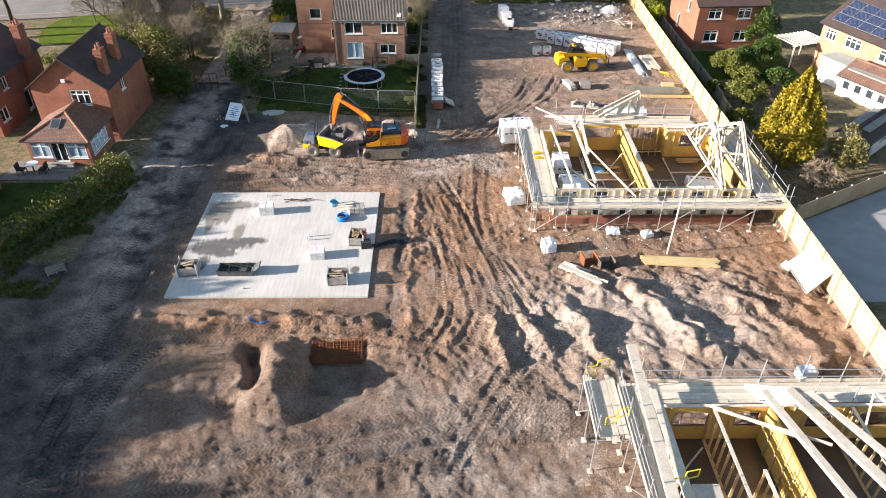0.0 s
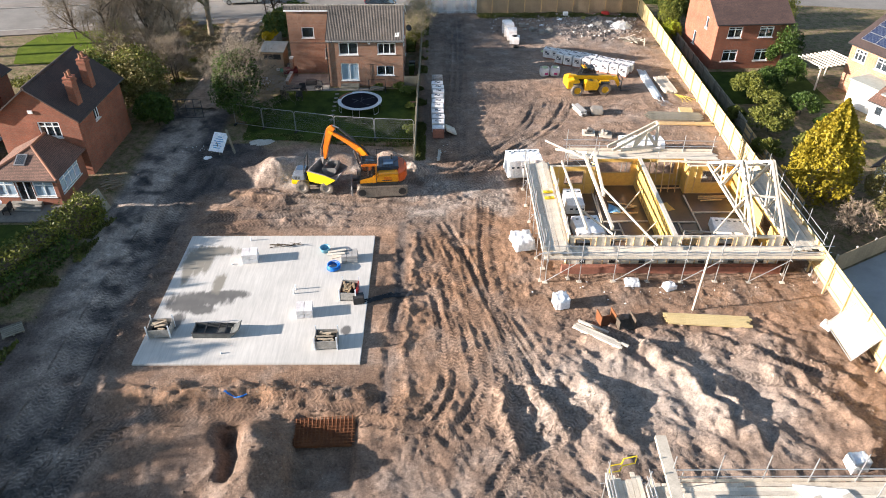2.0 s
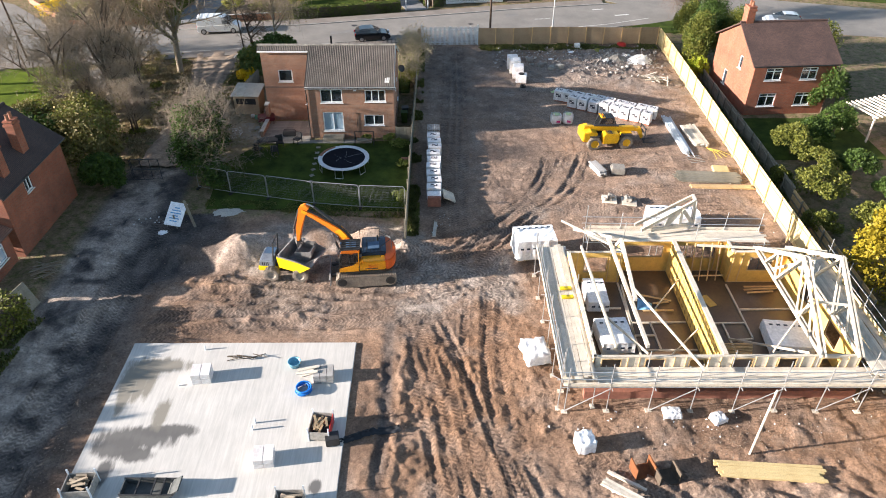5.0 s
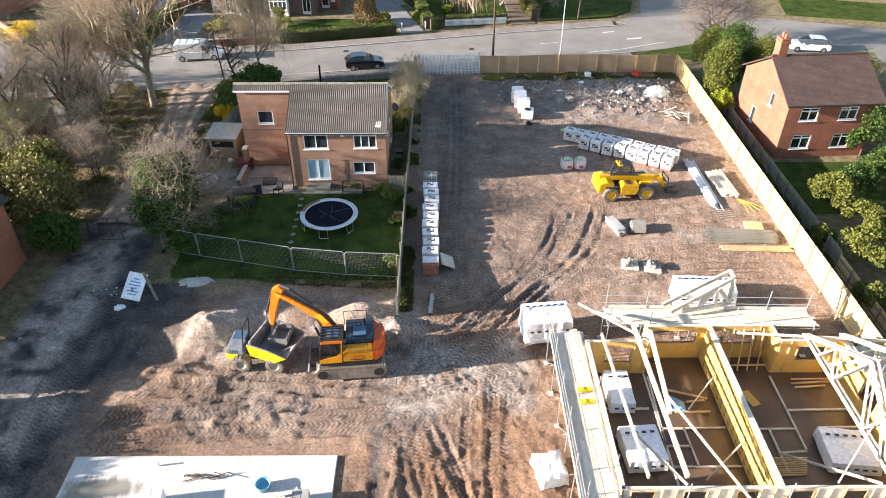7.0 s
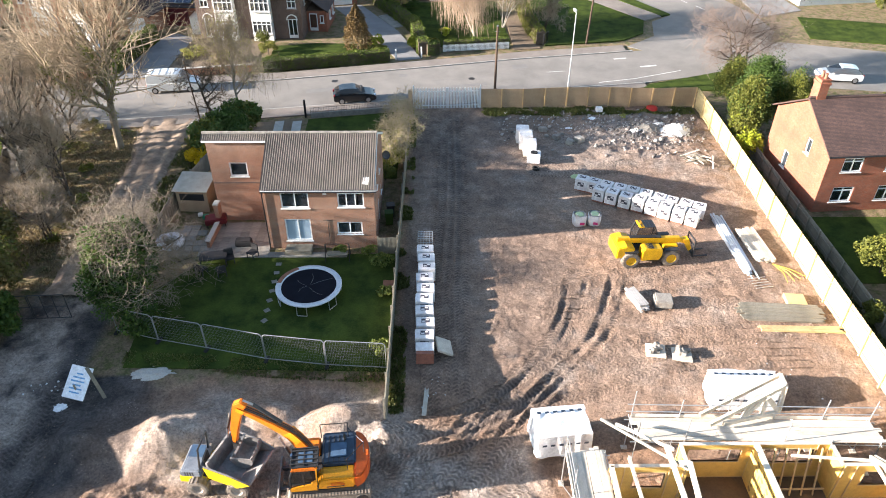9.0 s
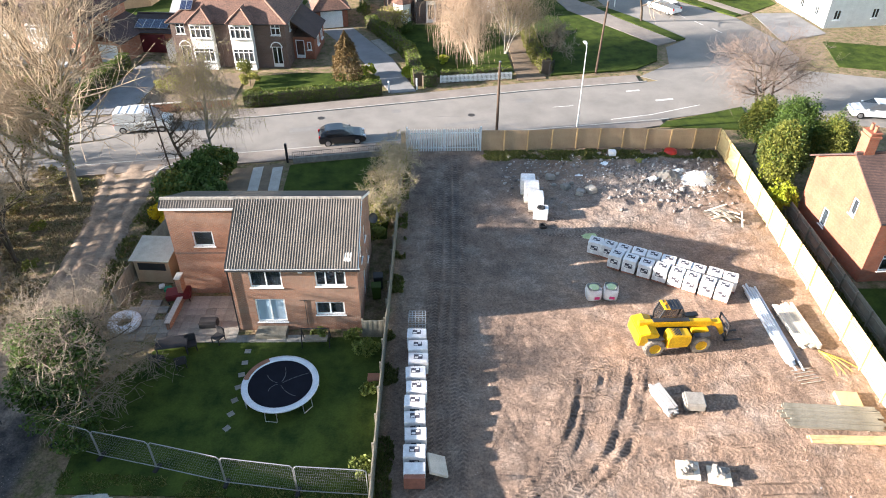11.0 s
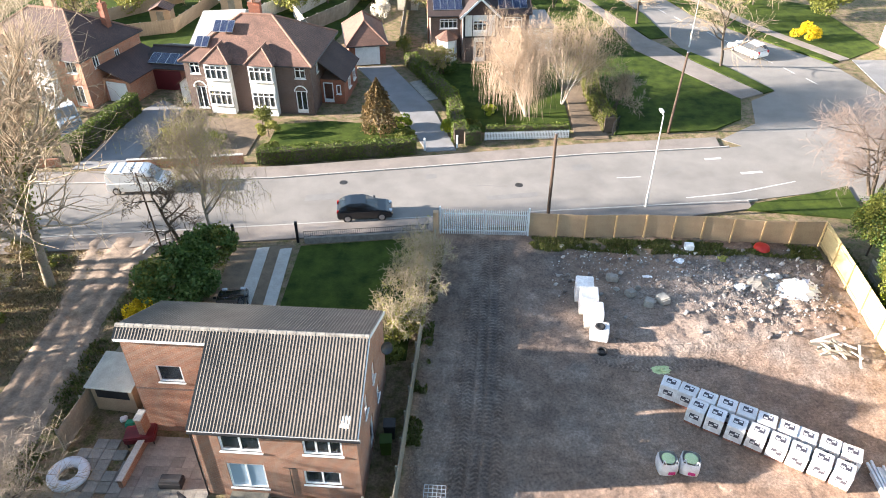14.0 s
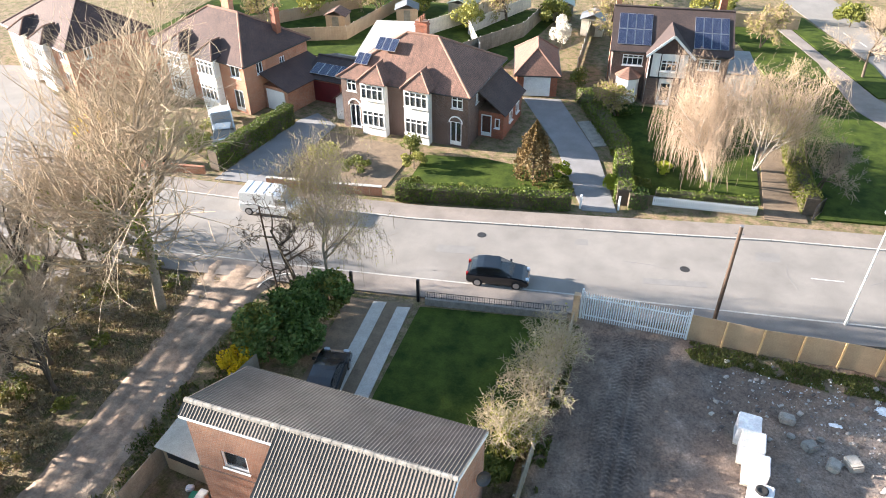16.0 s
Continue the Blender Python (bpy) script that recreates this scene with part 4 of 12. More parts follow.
flat_patch("verge_far", [(13.4, 128.6), (16.0, 132.6), (18.0, 132.4), (15.5, 144.0), (10.4, 157.0), (5, 155)], 0.08, "lawn", "mown grass verge beside the footpath", "verge")
flat_patch("verge_strip", [(29.1, 121.2), (30.3, 122.0), (27.3, 127.6), (23.4, 133.2), (22.0, 133.4), (24.0, 129.5)], 0.10, "lawn", "narrow grass strip along the side road", "verge")
flat_patch("verge_west", [(-46.6, 83.1), (-46.0, 86.6), (-44.3, 88.0), (-40.8, 89.1), (-37.2, 89.1), (-35.7, 85.8), (-36.2, 83.1), (-36.9, 79.8), (-39.4, 78.6), (-45.0, 78.6)], 0.05, "lawn_sunlit", "sunlit mown grass beyond the red brick house", "lawn")
flat_patch("path_west", [(-38.2, 82.2), (-37.4, 79.8), (-34.5, 78.2), (-31.9, 84.1), (-34.6, 88.6), (-35.6, 87.8)], 0.035, "pavement", "asphalt path beside the grass", "path")
flat_patch("side_path", [(-34.7, 85.4), (-33.2, 82.4), (-32.4, 77.0), (-36.7, 77.6), (-36.8, 79.7), (-36.1, 83.1), (-35.6, 85.8), (-36.8, 88.6)], 0.035, "pavement", "grey asphalt drive beside the mown grass", "drive")
flat_patch("lawn_semi", [(-17.2, 105.2), (-4.6, 107.4), (-5.2, 111.6), (-12.6, 112.2), (-17.4, 111.2)], 0.03, "lawn", "sunlit front lawn behind the clipped hedge", "lawn")
flat_patch("drive_semi", [(-3.3, 106.9), (-0.8, 107.4), (-3.6, 116), (-8.9, 126.0), (-12.4, 125.2), (-7.2, 116.2)], 0.035, "drive", "grey drive leading to the detached garage", "drive")
flat_patch("drive_pad", [(-4.2, 117.2), (-2.4, 118.2), (-4.6, 122.6), (-6.4, 121.6)], 0.042, "flags", "pale paved pad beside the drive", "drive")
flat_patch("drive_left", [(-32.2, 101.9), (-27.6, 102.6), (-27.2, 113.8), (-30.0, 115.6), (-31.0, 113.6)], 0.035, "drive", "pale grey drive beside the tall clipped hedge", "drive")
flat_patch("lawn_solar", [(-0.8, 110.6), (9.4, 112.0), (8.6, 127.6), (-4.2, 126.8)], 0.03, "lawn", "shaded front lawn of the house with solar panels", "lawn")
flat_patch("path_solar", [(9.6, 110.0), (12.6, 110.4), (11.6, 122), (9.4, 122)], 0.04, "bed", "brown path between clipped hedges", "path")
flat_patch("bed_semi", [(-27.4, 104.0), (-18.6, 105.2), (-18.6, 112.0), (-27.0, 112.4)], 0.03, "bed", "bare brown garden bed behind the low wall", "garden bed")
flat_patch("lawn_gardens", [(-60, 126), (-16.5, 131.5), (-14, 152), (-60, 150)], 0.02, "lawn", "long back lawns behind the houses", "lawn")
flat_patch("lawn_right", [(27.2, 68.5), (38, 68.5), (38, 76.2), (27.2, 76.2)], 0.02, "lawn", "shaded lawn behind the red brick house", "lawn")
flat_patch("yard_right", [(26.2, 33.5), (44, 33.5), (44, 51.4), (34.8, 46.7), (26.2, 42.2)], 0.02, "gravel_yard", "pale gravel yard beyond the timber fence", "yard")
flat_patch("lawn_left", [(-35, 42.6), (-29.4, 43.0), (-28.2, 48.2), (-35, 48.2)], 0.03, "lawn", "shaded small back lawn", "lawn")
flat_patch("patio_left", [(-34.6, 48.6), (-27.2, 48.6), (-27.2, 51.6), (-34.6, 51.6)], 0.05, "flags", "shaded paved terrace", "patio")
flat_patch("yard_branch", [(41.3, 121), (47.6, 123.6), (46.6, 131.2), (41.4, 131)], 0.03, "drive", "grey parking yard by the white building", "yard")
flat_patch("verge_branch", [(44.4, 113.4), (60, 109.6), (60, 117.4), (46, 121)], 0.05, "lawn", "mown grass verge", "verge")
flat_patch("verge_beyond", [(20.4, 136.1), (22.6, 136.8), (21.0, 145.3), (14.6, 160), (12.2, 158.2), (16.6, 146)], 0.10, "lawn", "mown grass strip along the side road", "verge")
flat_patch("verge_east", [(38.9, 129.8), (39.8, 130.4), (33.9, 139.4), (25, 158), (23.2, 157), (27.3, 145.5), (33.0, 137.1)], 0.10, "lawn", "mown grass strip beyond the side road", "verge")
flat_patch("path_east", [(39.9, 130.5), (41.2, 131.2), (35.2, 140.4), (26.6, 158), (25.2, 158), (34.0, 139.5)], 0.08, "pavement", "asphalt footpath beyond the side road", "path")
flat_patch("lawn_east", [(41.3, 131.3), (46, 135), (44, 150), (27, 160), (35.3, 140.5)], 0.05, "lawn", "sunlit lawn beyond the side road", "lawn")
# repairs, cracks and iron covers in the street
for k, (x, u, w, dpt) in enumerate(((-12, 0.45, 2.6, 0.9), (2, 0.25, 4.0, 0.6), (-30, 0.6, 3.0, 1.2), (9, 0.7, 1.6, 1.0), (-3, 0.75, 0.9, 0.7))):
    y = near_kerb(x) * (1 - u) + far_kerb(x) * u
    flat_patch("road_patch", [(x, y), (x + w, y + 0.22 * w), (x + w - 0.1, y + 0.22 * w + dpt), (x - 0.05, y + dpt)], 0.004, "tarmac_patch", "darker asphalt repair in the street", "road patch")
for x, u in ((-9.5, 0.8), (4.5, 0.5), (-19, 0.4)):
    y = near_kerb(x) * (1 - u) + far_kerb(x) * u
    solo("manhole_cover", Geo().revolve([(0.33, 0.0), (0.33, 0.006), (0.0, 0.006)], 18, pose(x, y, 0)), "machine_dark", "round iron cover in the street", "manhole cover")
crng = random.Random(8)
for x, u, a in ((11.5, 0.35, 2.0), (0.5, 0.55, 0.3), (-16, 0.5, 2.4), (16, 0.5, 1.2), (-24, 0.3, 0.2)):
    y = near_kerb(x) * (1 - u) + far_kerb(x) * u
    g, p = Geo(), (x, y)
    for i in range(7):
        a += crng.uniform(-0.5, 0.5)
        q = (p[0] + 0.4 * math.cos(a), p[1] + 0.4 * math.sin(a))
        n = (-0.03 * math.sin(a), 0.03 * math.cos(a))
        g.prism([(p[0] - n[0], p[1] - n[1]), (q[0] - n[0], q[1] - n[1]), (q[0] + n[0], q[1] + n[1]), (p[0] + n[0], p[1] + n[1])], 0.0, 0.005)
        p = q
    solo("road_crack", g, "tarmac_patch", "dark crack in the worn asphalt", "crack", "", "structure")
# sandy lane with its worn wheel strips
lane = smooth_line([(-22.4, 67.5), (-22.3, 70), (-22.2, 75), (-22.5, 80), (-22.9, 84.5), (-23.4, 89), (-23.6, 92.6)], 8)
lane_fine = smooth_line(lane, 6)
lv, across = [], np.linspace(-2.3, 2.3, 35)
for x, y in lane_fine:
    for u in across:
        e = 0.11 * math.exp(-((abs(u - 0.05) - 0.85) / 0.35) ** 2)
        k = 0.86 + 0.36 * max(0.0, (y - 85) / 6)
        lv.append((x + u * k, y, 0.12 - e - 0.28 * max(0.0, abs(u) - 1.5) + 0.16 * float(fbm(np.array(x + u), np.array(y), 0.9, 3, 77))))
na = len(across)
lf = [(i * na + j, i * na + j + 1, (i + 1) * na + j + 1, (i + 1) * na + j) for i in range(len(lane_fine) - 1) for j in range(na - 1)]
if lane_fine[1][1] < lane_fine[0][1]:
    lf = [q[::-1] for q in lf]
solo("lane", Geo().add(lv, lf), "trackway", "sandy unmade lane with worn wheel tracks beside the brick house", "lane", "", "structure", smooth=True)
# concrete wheel strips of the front drive
flat_patch("drive_front", [(-14.9, 84.0), (-10.9, 84.0), (-11.4, 92.7), (-15.6, 92.0)], 0.0, "bed", "bare soil of the front drive", "drive")
for x0 in (-13.95, -12.35):
    flat_patch("wheel_strip", [(x0 + 0.7, 84.2), (x0 + 1.5, 84.2), (x0 + 0.9, 92.3), (x0 + 0.1, 92.1)], 0.04, "concrete", "pale concrete wheel strip of the drive", "drive")


# ---- houses ----
def wall_geo(L, H, holes, thick=0.3, inset=0.0, gable=0.0, base=-0.4):
    """A wall from u = inset to L - inset with openings (u0, z0, u1, z1); gable: the rise of a triangular top. One closed surface."""
    us = sorted({round(v, 4) for v in (inset, L - inset, *[h[0] for h in holes], *[h[2] for h in holes])})
    zs = sorted({round(v, 4) for v in (base, H, *[h[1] for h in holes], *[h[3] for h in holes])})
    nu, nz = len(us) - 1, len(zs) - 1

    def solid(i, j):
        if not (0 <= i < nu and 0 <= j < nz):
            return False
        u, z = (us[i] + us[i + 1]) / 2, (zs[j] + zs[j + 1]) / 2
        return not any(h[0] < u < h[2] and h[1] < z < h[3] for h in holes)

    g, key = Geo(), {}

    def v(i, j, k):
        if (i, j, k) not in key:
            key[(i, j, k)] = len(g.v)
            g.v.append((us[i], thick * k, zs[j]))
        return key[(i, j, k)]

    for i in range(nu):
        for j in range(nz):
            if not solid(i, j):
                continue
            g.f.append((v(i, j, 0), v(i + 1, j, 0), v(i + 1, j + 1, 0), v(i, j + 1, 0)))
            g.f.append((v(i, j, 1), v(i, j + 1, 1), v(i + 1, j + 1, 1), v(i + 1, j, 1)))
            if not solid(i - 1, j):
                g.f.append((v(i, j, 0), v(i, j + 1, 0), v(i, j + 1, 1), v(i, j, 1)))
            if not solid(i + 1, j):
                g.f.append((v(i + 1, j, 0), v(i + 1, j, 1), v(i + 1, j + 1, 1), v(i + 1, j + 1, 0)))
            if not solid(i, j - 1):
                g.f.append((v(i, j, 0), v(i, j, 1), v(i + 1, j, 1), v(i + 1, j, 0)))
            if not solid(i, j + 1) and not (gable and j == nz - 1):
                g.f.append((v(i, j + 1, 0), v(i + 1, j + 1, 0), v(i + 1, j + 1, 1), v(i, j + 1, 1)))
    if gable:
        a, b = len(g.v), len(g.v) + 1
        g.v += [(L / 2, 0, H + gable), (L / 2, thick, H + gable)]
        g.f.append(tuple([v(i, nz, 0) for i in range(nu + 1)] + [a]))
        g.f.append(tuple([b] + [v(i, nz, 1) for i in range(nu, -1, -1)]))
        g.f += [(v(0, nz, 0), a, b, v(0, nz, 1)), (v(nu, nz, 0), v(nu, nz, 1), b, a)]
    return g


def window(parent, uc, z0, w, h, cols=2, top=0.0, glass="glass", door=False, sill=True, arch=False, thin=0.085):
    """A framed window in a wall's plane: frame, panes, sill. top: the depth of the small top lights."""
    x0, x1, z1 = uc - w / 2, uc + w / 2, z0 + h
    low = 0.35 if door else thin
    holes = []
    for i in range(cols):
        a, b = w * i / cols + thin * (1 if i == 0 else 0.45), w * (i + 1) / cols - thin * (1 if i == cols - 1 else 0.45)
        if top:
            holes += [(a, z0 + low, b, z1 - top - thin / 2), (a, z1 - top + thin / 2, b, z1 - thin)]
        else:
            holes.append((a, z0 + low, b, z1 - thin))
    f = Geo()
    w_g = wall_geo(w, z1, holes, 0.09, base=z0)
    f.add([(x0 + p[0], 0.05 + p[1], p[2]) for p in w_g.v], w_g.f)
    ob = part("door" if door else "window", f, "white", parent)
    for i in range(cols):
        a, b = x0 + w * i / cols + thin * 0.3, x0 + w * (i + 1) / cols - thin * 0.3
        p = part("pane", Geo().box(a, 0.09, z0 + thin * 0.5, b, 0.105, z1 - thin * 0.5), glass, ob)
        p.visible_shadow = False
    if sill and not door:
        part("sill", Geo().box(x0 - 0.06, -0.07, z0 - 0.06, x1 + 0.06, 0.05, z0), "white", ob)
    return ob


def roll_roof(p0, ux, up, W, S, roll=0.152, course=0.33, amp=0.030):
    """Rolled concrete tiles in overlapping courses on one slope; p0: lower corner."""
    p0, ux, up = Vector(p0), Vector(ux).normalized(), Vector(up).normalized()
    nrm = ux.cross(up)
    nx, ny = int(W / roll * 4), int(S / course)
    vs, fs = [], []
    for j in range(ny):
        for e in (0, 1):
            for i in range(nx + 1):
                u = W * i / nx
                ph = u / roll * 2 * math.pi
                lift = amp * max(0.0, math.cos(ph)) + (0.012 if e == 0 else 0.0)
                vs.append(p0 + ux * u + up * (S * (j + e) / ny) + nrm * lift)
    for j in range(2 * ny - 1):
        for i in range(nx):
            a = j * (nx + 1) + i
            fs.append((a, a + 1, a + nx + 2, a + nx + 1))
    return Geo().add(vs, fs)


def house(name, label, cx, cy, rz, w, d, eave, ridge, axis, wall, roof, wins, hip=False, over=0.3, ridge_mat=None, category="house"):
    """Hollow walls with openings, windows in them and a pitched or hipped roof. wins: wall letter f, r, b or l and the window's arguments."""
    t = thing(name, cx, cy, 0, rz, label, category)
    rise = ridge - eave
    walls = {}
    for k, m, L in (("f", pose(-w / 2, -d / 2, 0), w), ("r", pose(w / 2, -d / 2, 0, 0, 0, 90), d), ("b", pose(w / 2, d / 2, 0, 0, 0, 180), w), ("l", pose(-w / 2, d / 2, 0, 0, 0, 270), d)):
        holes = [(q[1] - q[3] / 2, q[2], q[1] + q[3] / 2, q[2] + q[4]) for q in wins if q[0] == k]
        gab = 0.0
        if not hip and ((axis == "x" and k in "rl") or (axis == "y" and k in "fb")):
            gab = rise - 0.05
        walls[k] = part("wall", wall_geo(L, eave, holes, 0.3, 0.3 if k in "rl" else 0.0, gab), wall, t, m=m)
    for q in wins:
        window(walls[q[0]], *q[1:5], **(q[5] if len(q) > 5 else {}))
    part("ceiling", Geo().box(-w / 2 + 0.31, -d / 2 + 0.31, 2.5, w / 2 - 0.31, d / 2 - 0.31, 2.62), "room", t)
    a, b = w / 2 + over, d / 2 + over
    lift = rise / (d / 2 if axis == "x" else w / 2) * over
    e0 = eave - lift + 0.06
    r0 = ridge + 0.06
    g, cap = Geo(), Geo()
    if hip:
        if axis == "x":
            s = max(0.4, a - b)
            R0, R1 = (-s, 0, r0), (s, 0, r0)
            quads = [((-a, -b, e0), (a, -b, e0), R1, R0), ((a, b, e0), (-a, b, e0), R0, R1), ((a, -b, e0), (a, b, e0), R1), ((-a, b, e0), (-a, -b, e0), R0)]
        else:
            s = max(0.4, b - a)
            R0, R1 = (0, -s, r0), (0, s, r0)
            quads = [((a, -b, e0), (a, b, e0), R1, R0), ((-a, b, e0), (-a, -b, e0), R0, R1), ((-a, -b, e0), (a, -b, e0), R0), ((a, b, e0), (-a, b, e0), R1)]
        for q in quads:
            g.slab(q, 0.10)
        cs = [(-a, -b, e0), (a, -b, e0), (a, b, e0), (-a, b, e0)]
        ends = [R0, R1, R1, R0] if axis == "x" else [R0, R0, R1, R1]
        for c, r in zip(cs, ends):
            cap.tube(Vector(c) + Vector((0, 0, 0.0)), Vector(r) + Vector((0, 0, 0.0)), 0.11, n=7)
        cap.tube(R0, R1, 0.13, n=7)
        part("roof", g, roof, t)
    elif axis == "x":
        for sgn in (-1, 1):
            g = Geo().slab([(-a, sgn * b, e0), (a, sgn * b, e0), (a, 0, r0), (-a, 0, r0)], 0.10)
            part("roof_slope", g, roof, t)
        cap.tube((-a, 0, r0 + 0.0), (a, 0, r0 + 0.0), 0.13, n=7)
    else:
        for sgn in (-1, 1):
            g = Geo().slab([(sgn * a, -b, e0), (sgn * a, b, e0), (0, b, r0), (0, -b, r0)], 0.10)
            part("roof_slope", g, roof, t)
        cap.tube((0, -b, r0), (0, b, r0), 0.13, n=7)
    part("ridge_tiles", cap, ridge_mat or roof, t)
    for sgn in (-1, 1):
        if hip or axis == "x":
            part("gutter", Geo().tube((-a, sgn * (b + 0.03), e0 - 0.07), (a, sgn * (b + 0.03), e0 - 0.07), 0.055, n=6), "gutter", t)
        if hip or axis == "y":
            part("gutter", Geo().tube((sgn * (a + 0.03), -b, e0 - 0.07), (sgn * (a + 0.03), b, e0 - 0.07), 0.055, n=6), "gutter", t)
    return t


def chimney(parent, x, y, z0, z1, w=0.6, d=0.9, wall="brick_red", pots=2):
    g = Geo().box(x - w / 2, y - d / 2, z0, x + w / 2, y + d / 2, z1)
    g.box(x - w / 2 - 0.06, y - d / 2 - 0.06, z1 - 0.32, x + w / 2 + 0.06, y + d / 2 + 0.06, z1 - 0.16)
    g.box(x - w / 2 - 0.03, y - d / 2 - 0.03, z1, x + w / 2 + 0.03, y + d / 2 + 0.03, z1 + 0.08)
    c = part("chimney", g, wall, parent)
    for i in range(pots):
        yy = y + (i - (pots - 1) / 2) * 0.42
        p = Geo().revolve([(0.0, z1 + 0.08), (0.12, z1 + 0.08), (0.10, z1 + 0.45), (0.13, z1 + 0.5), (0.10, z1 + 0.5), (0.08, z1 + 0.2)], 10)
        p.v = [(vx + x, vy + yy, vz) for vx, vy, vz in p.v]
        part("chimney_pot", p, "terracotta", c)
    return c


# brick house with the wide extension, x -14.9..-3.25
def brick_house():
    t = thing("brick_house", -3.25, 72.65, 0, 0, "brown brick detached house with grey rolled-tile roof and set-back extension", "house")
    W, D, E, R, XW = 7.3, 8.0, 4.72, 6.75, 4.3       # main block, extension width
    # local x runs from -W-XW to 0, y from 0 (garden front) to D
    front = [("w", 2.05, 3.25, 1.85, 1.20, dict(cols=2)), ("w", 5.75, 3.32, 1.75, 1.08, dict(cols=3)), ("d", 2.05, 0.62, 1.75, 1.75, dict(cols=2, glass="glass_blue")), ("w", 5.55, 1.15, 1.7, 0.98, dict(cols=2))]
    fw = part("wall", wall_geo(W, E, [(q[1] - q[3] / 2, q[2], q[1] + q[3] / 2, q[2] + q[4]) for q in front]), "brick_brown", t, m=pose(-W, 0, 0))
    for q in front:
        window(fw, *q[1:5], **q[5])
    side = [("w", 2.4, 3.4, 0.7, 1.2, dict(cols=1)), ("w", 4.6, 3.4, 0.7, 1.1, dict(cols=1)), ("d", 3.2, 0.1, 0.9, 2.0, dict(cols=1, door=True)), ("w", 5.4, 1.2, 0.7, 0.9, dict(cols=1))]
    sw = part("wall", wall_geo(D, E, [(q[1] - q[3] / 2, q[2], q[1] + q[3] / 2, q[2] + q[4]) for q in side], 0.3, 0.3, R - E - 0.06), "brick_brown", t, m=pose(0, 0, 0, 0, 0, 90))
    for q in side:
        window(sw, *q[1:5], **q[5])
    part("wall", wall_geo(W + XW, E, [], 0.3), "brick_brown", t, m=pose(0, D, 0, 0, 0, 180))
    part("wall", wall_geo(3.9, E, [], 0.3, 0.302), "brick_brown", t, m=pose(-W, 3.9, 0, 0, 0, 270))
    ext = [("w", 1.95, 3.65, 1.25, 1.1, dict(cols=1, thin=0.09)), ("d", 3.72, 1.5, 0.5, 1.1, dict(cols=1))]
    EE = 6.30
    ew = part("wall", wall_geo(XW, EE, [(q[1] - q[3] / 2, q[2], q[1] + q[3] / 2, q[2] + q[4]) for q in ext]), "brick_brown", t, m=pose(-W - XW, 3.5, 0))
    for q in ext:
        window(ew, *q[1:5], **q[5])
    part("wall", Geo().profile([(0.302, -0.4), (4.198, -0.4), (4.198, 6.4), (4.0, 6.58), (0.302, 4.7)], 0, 0.3), "brick_brown", t, m=pose(-W - XW, D, 0, 0, 0, 270))
    part("soldier_course", Geo().box(-W - XW + 0.01, 3.48, 3.1, -W - 0.01, 3.5, 3.2), "brick_dark", t)
    part("ceiling", Geo().box(-W + 0.31, 0.31, 2.45, -0.31, D - 0.31, 2.6), "room", t)
    part("ceiling", Geo().box(-W - XW + 0.31, 3.85, 3.2, -W - 0.01, D - 0.31, 3.35), "room", t)
    # roof: main slope, short slope over the extension, long back slope
    s = (R - E) / (D / 2)
    o = 0.12
    up = Vector((0, 1, s))
    S = (Vector((0, D / 2 + o, (D / 2 + o) * s))).length
    ys = -o
    base = Geo().slab([(-W - 0.12, ys, E - o * s + 0.04), (0.08, ys, E - o * s + 0.04), (0.08, D / 2, R + 0.04), (-W - 0.12, D / 2, R + 0.04)], 0.10)
    part("roof_base", base, "tile_grey", t)
    part("roof_slope", roll_roof((-W - 0.12, ys - 0.06, E - o * s + 0.06), (1, 0, 0), up, W + 0.20, S + 0.06), "tile_grey", t, "weathered grey rolled concrete tiles")
    yx = 3.5 - 0.12
    zx = E + (yx) * s
    Sx = Vector((0, D / 2 - yx, (D / 2 - yx) * s)).length
    part("roof_slope", roll_roof((-W - XW - 0.25, yx, zx + 0.05), (1, 0, 0), up, XW + 0.13, Sx), "tile_grey", t)
    part("roof_base", Geo().slab([(-W - XW - 0.25, yx, zx + 0.03), (-W - 0.13, yx, zx + 0.03), (-W - 0.13, D / 2, R + 0.03), (-W - XW - 0.25, D / 2, R + 0.03)], 0.1), "tile_grey", t)
    part("roof_base", Geo().slab([(-W - XW - 0.25, D / 2, R + 0.03), (0.08, D / 2, R + 0.03), (0.08, D + o, E - o * s + 0.03), (-W - XW - 0.25, D + o, E - o * s + 0.03)], 0.1), "tile_grey", t)
    part("roof_slope", roll_roof((0.08, D + o + 0.06, E - o * s + 0.05), (-1, 0, 0), (0, -1, s), W + XW + 0.33, S + 0.06), "tile_grey", t, "weathered grey rolled concrete tiles")
    cap = Geo()
    x = -W - XW - 0.25
    while x < 0.06:
        cap.tube((x, D / 2, R + 0.03), (min(x + 0.46, 0.10), D / 2, R + 0.035), 0.12, 0.125, n=8)
        x += 0.45
    part("ridge_tiles", cap, "ridge", t, "pale mortared ridge tiles")
    part("fascia", Geo().box(-W - XW - 0.2, yx - 0.03, zx - 0.08, -W - 0.1, yx, zx + 0.05), "white", t)
    part("fascia", Geo().box(-W - 0.1, ys - 0.03, E - o * s - 0.16, 0.2, ys, E - o * s + 0.03), "white", t)
    verge = Geo()
    verge.bar((0.10, ys, E - o * s - 0.02), (0.10, D / 2, R - 0.02), 0.04, 0.16).bar((0.10, D / 2, R - 0.02), (0.10, D + o, E - o * s - 0.02), 0.04, 0.16)
    part("bargeboard", verge, "white", t)
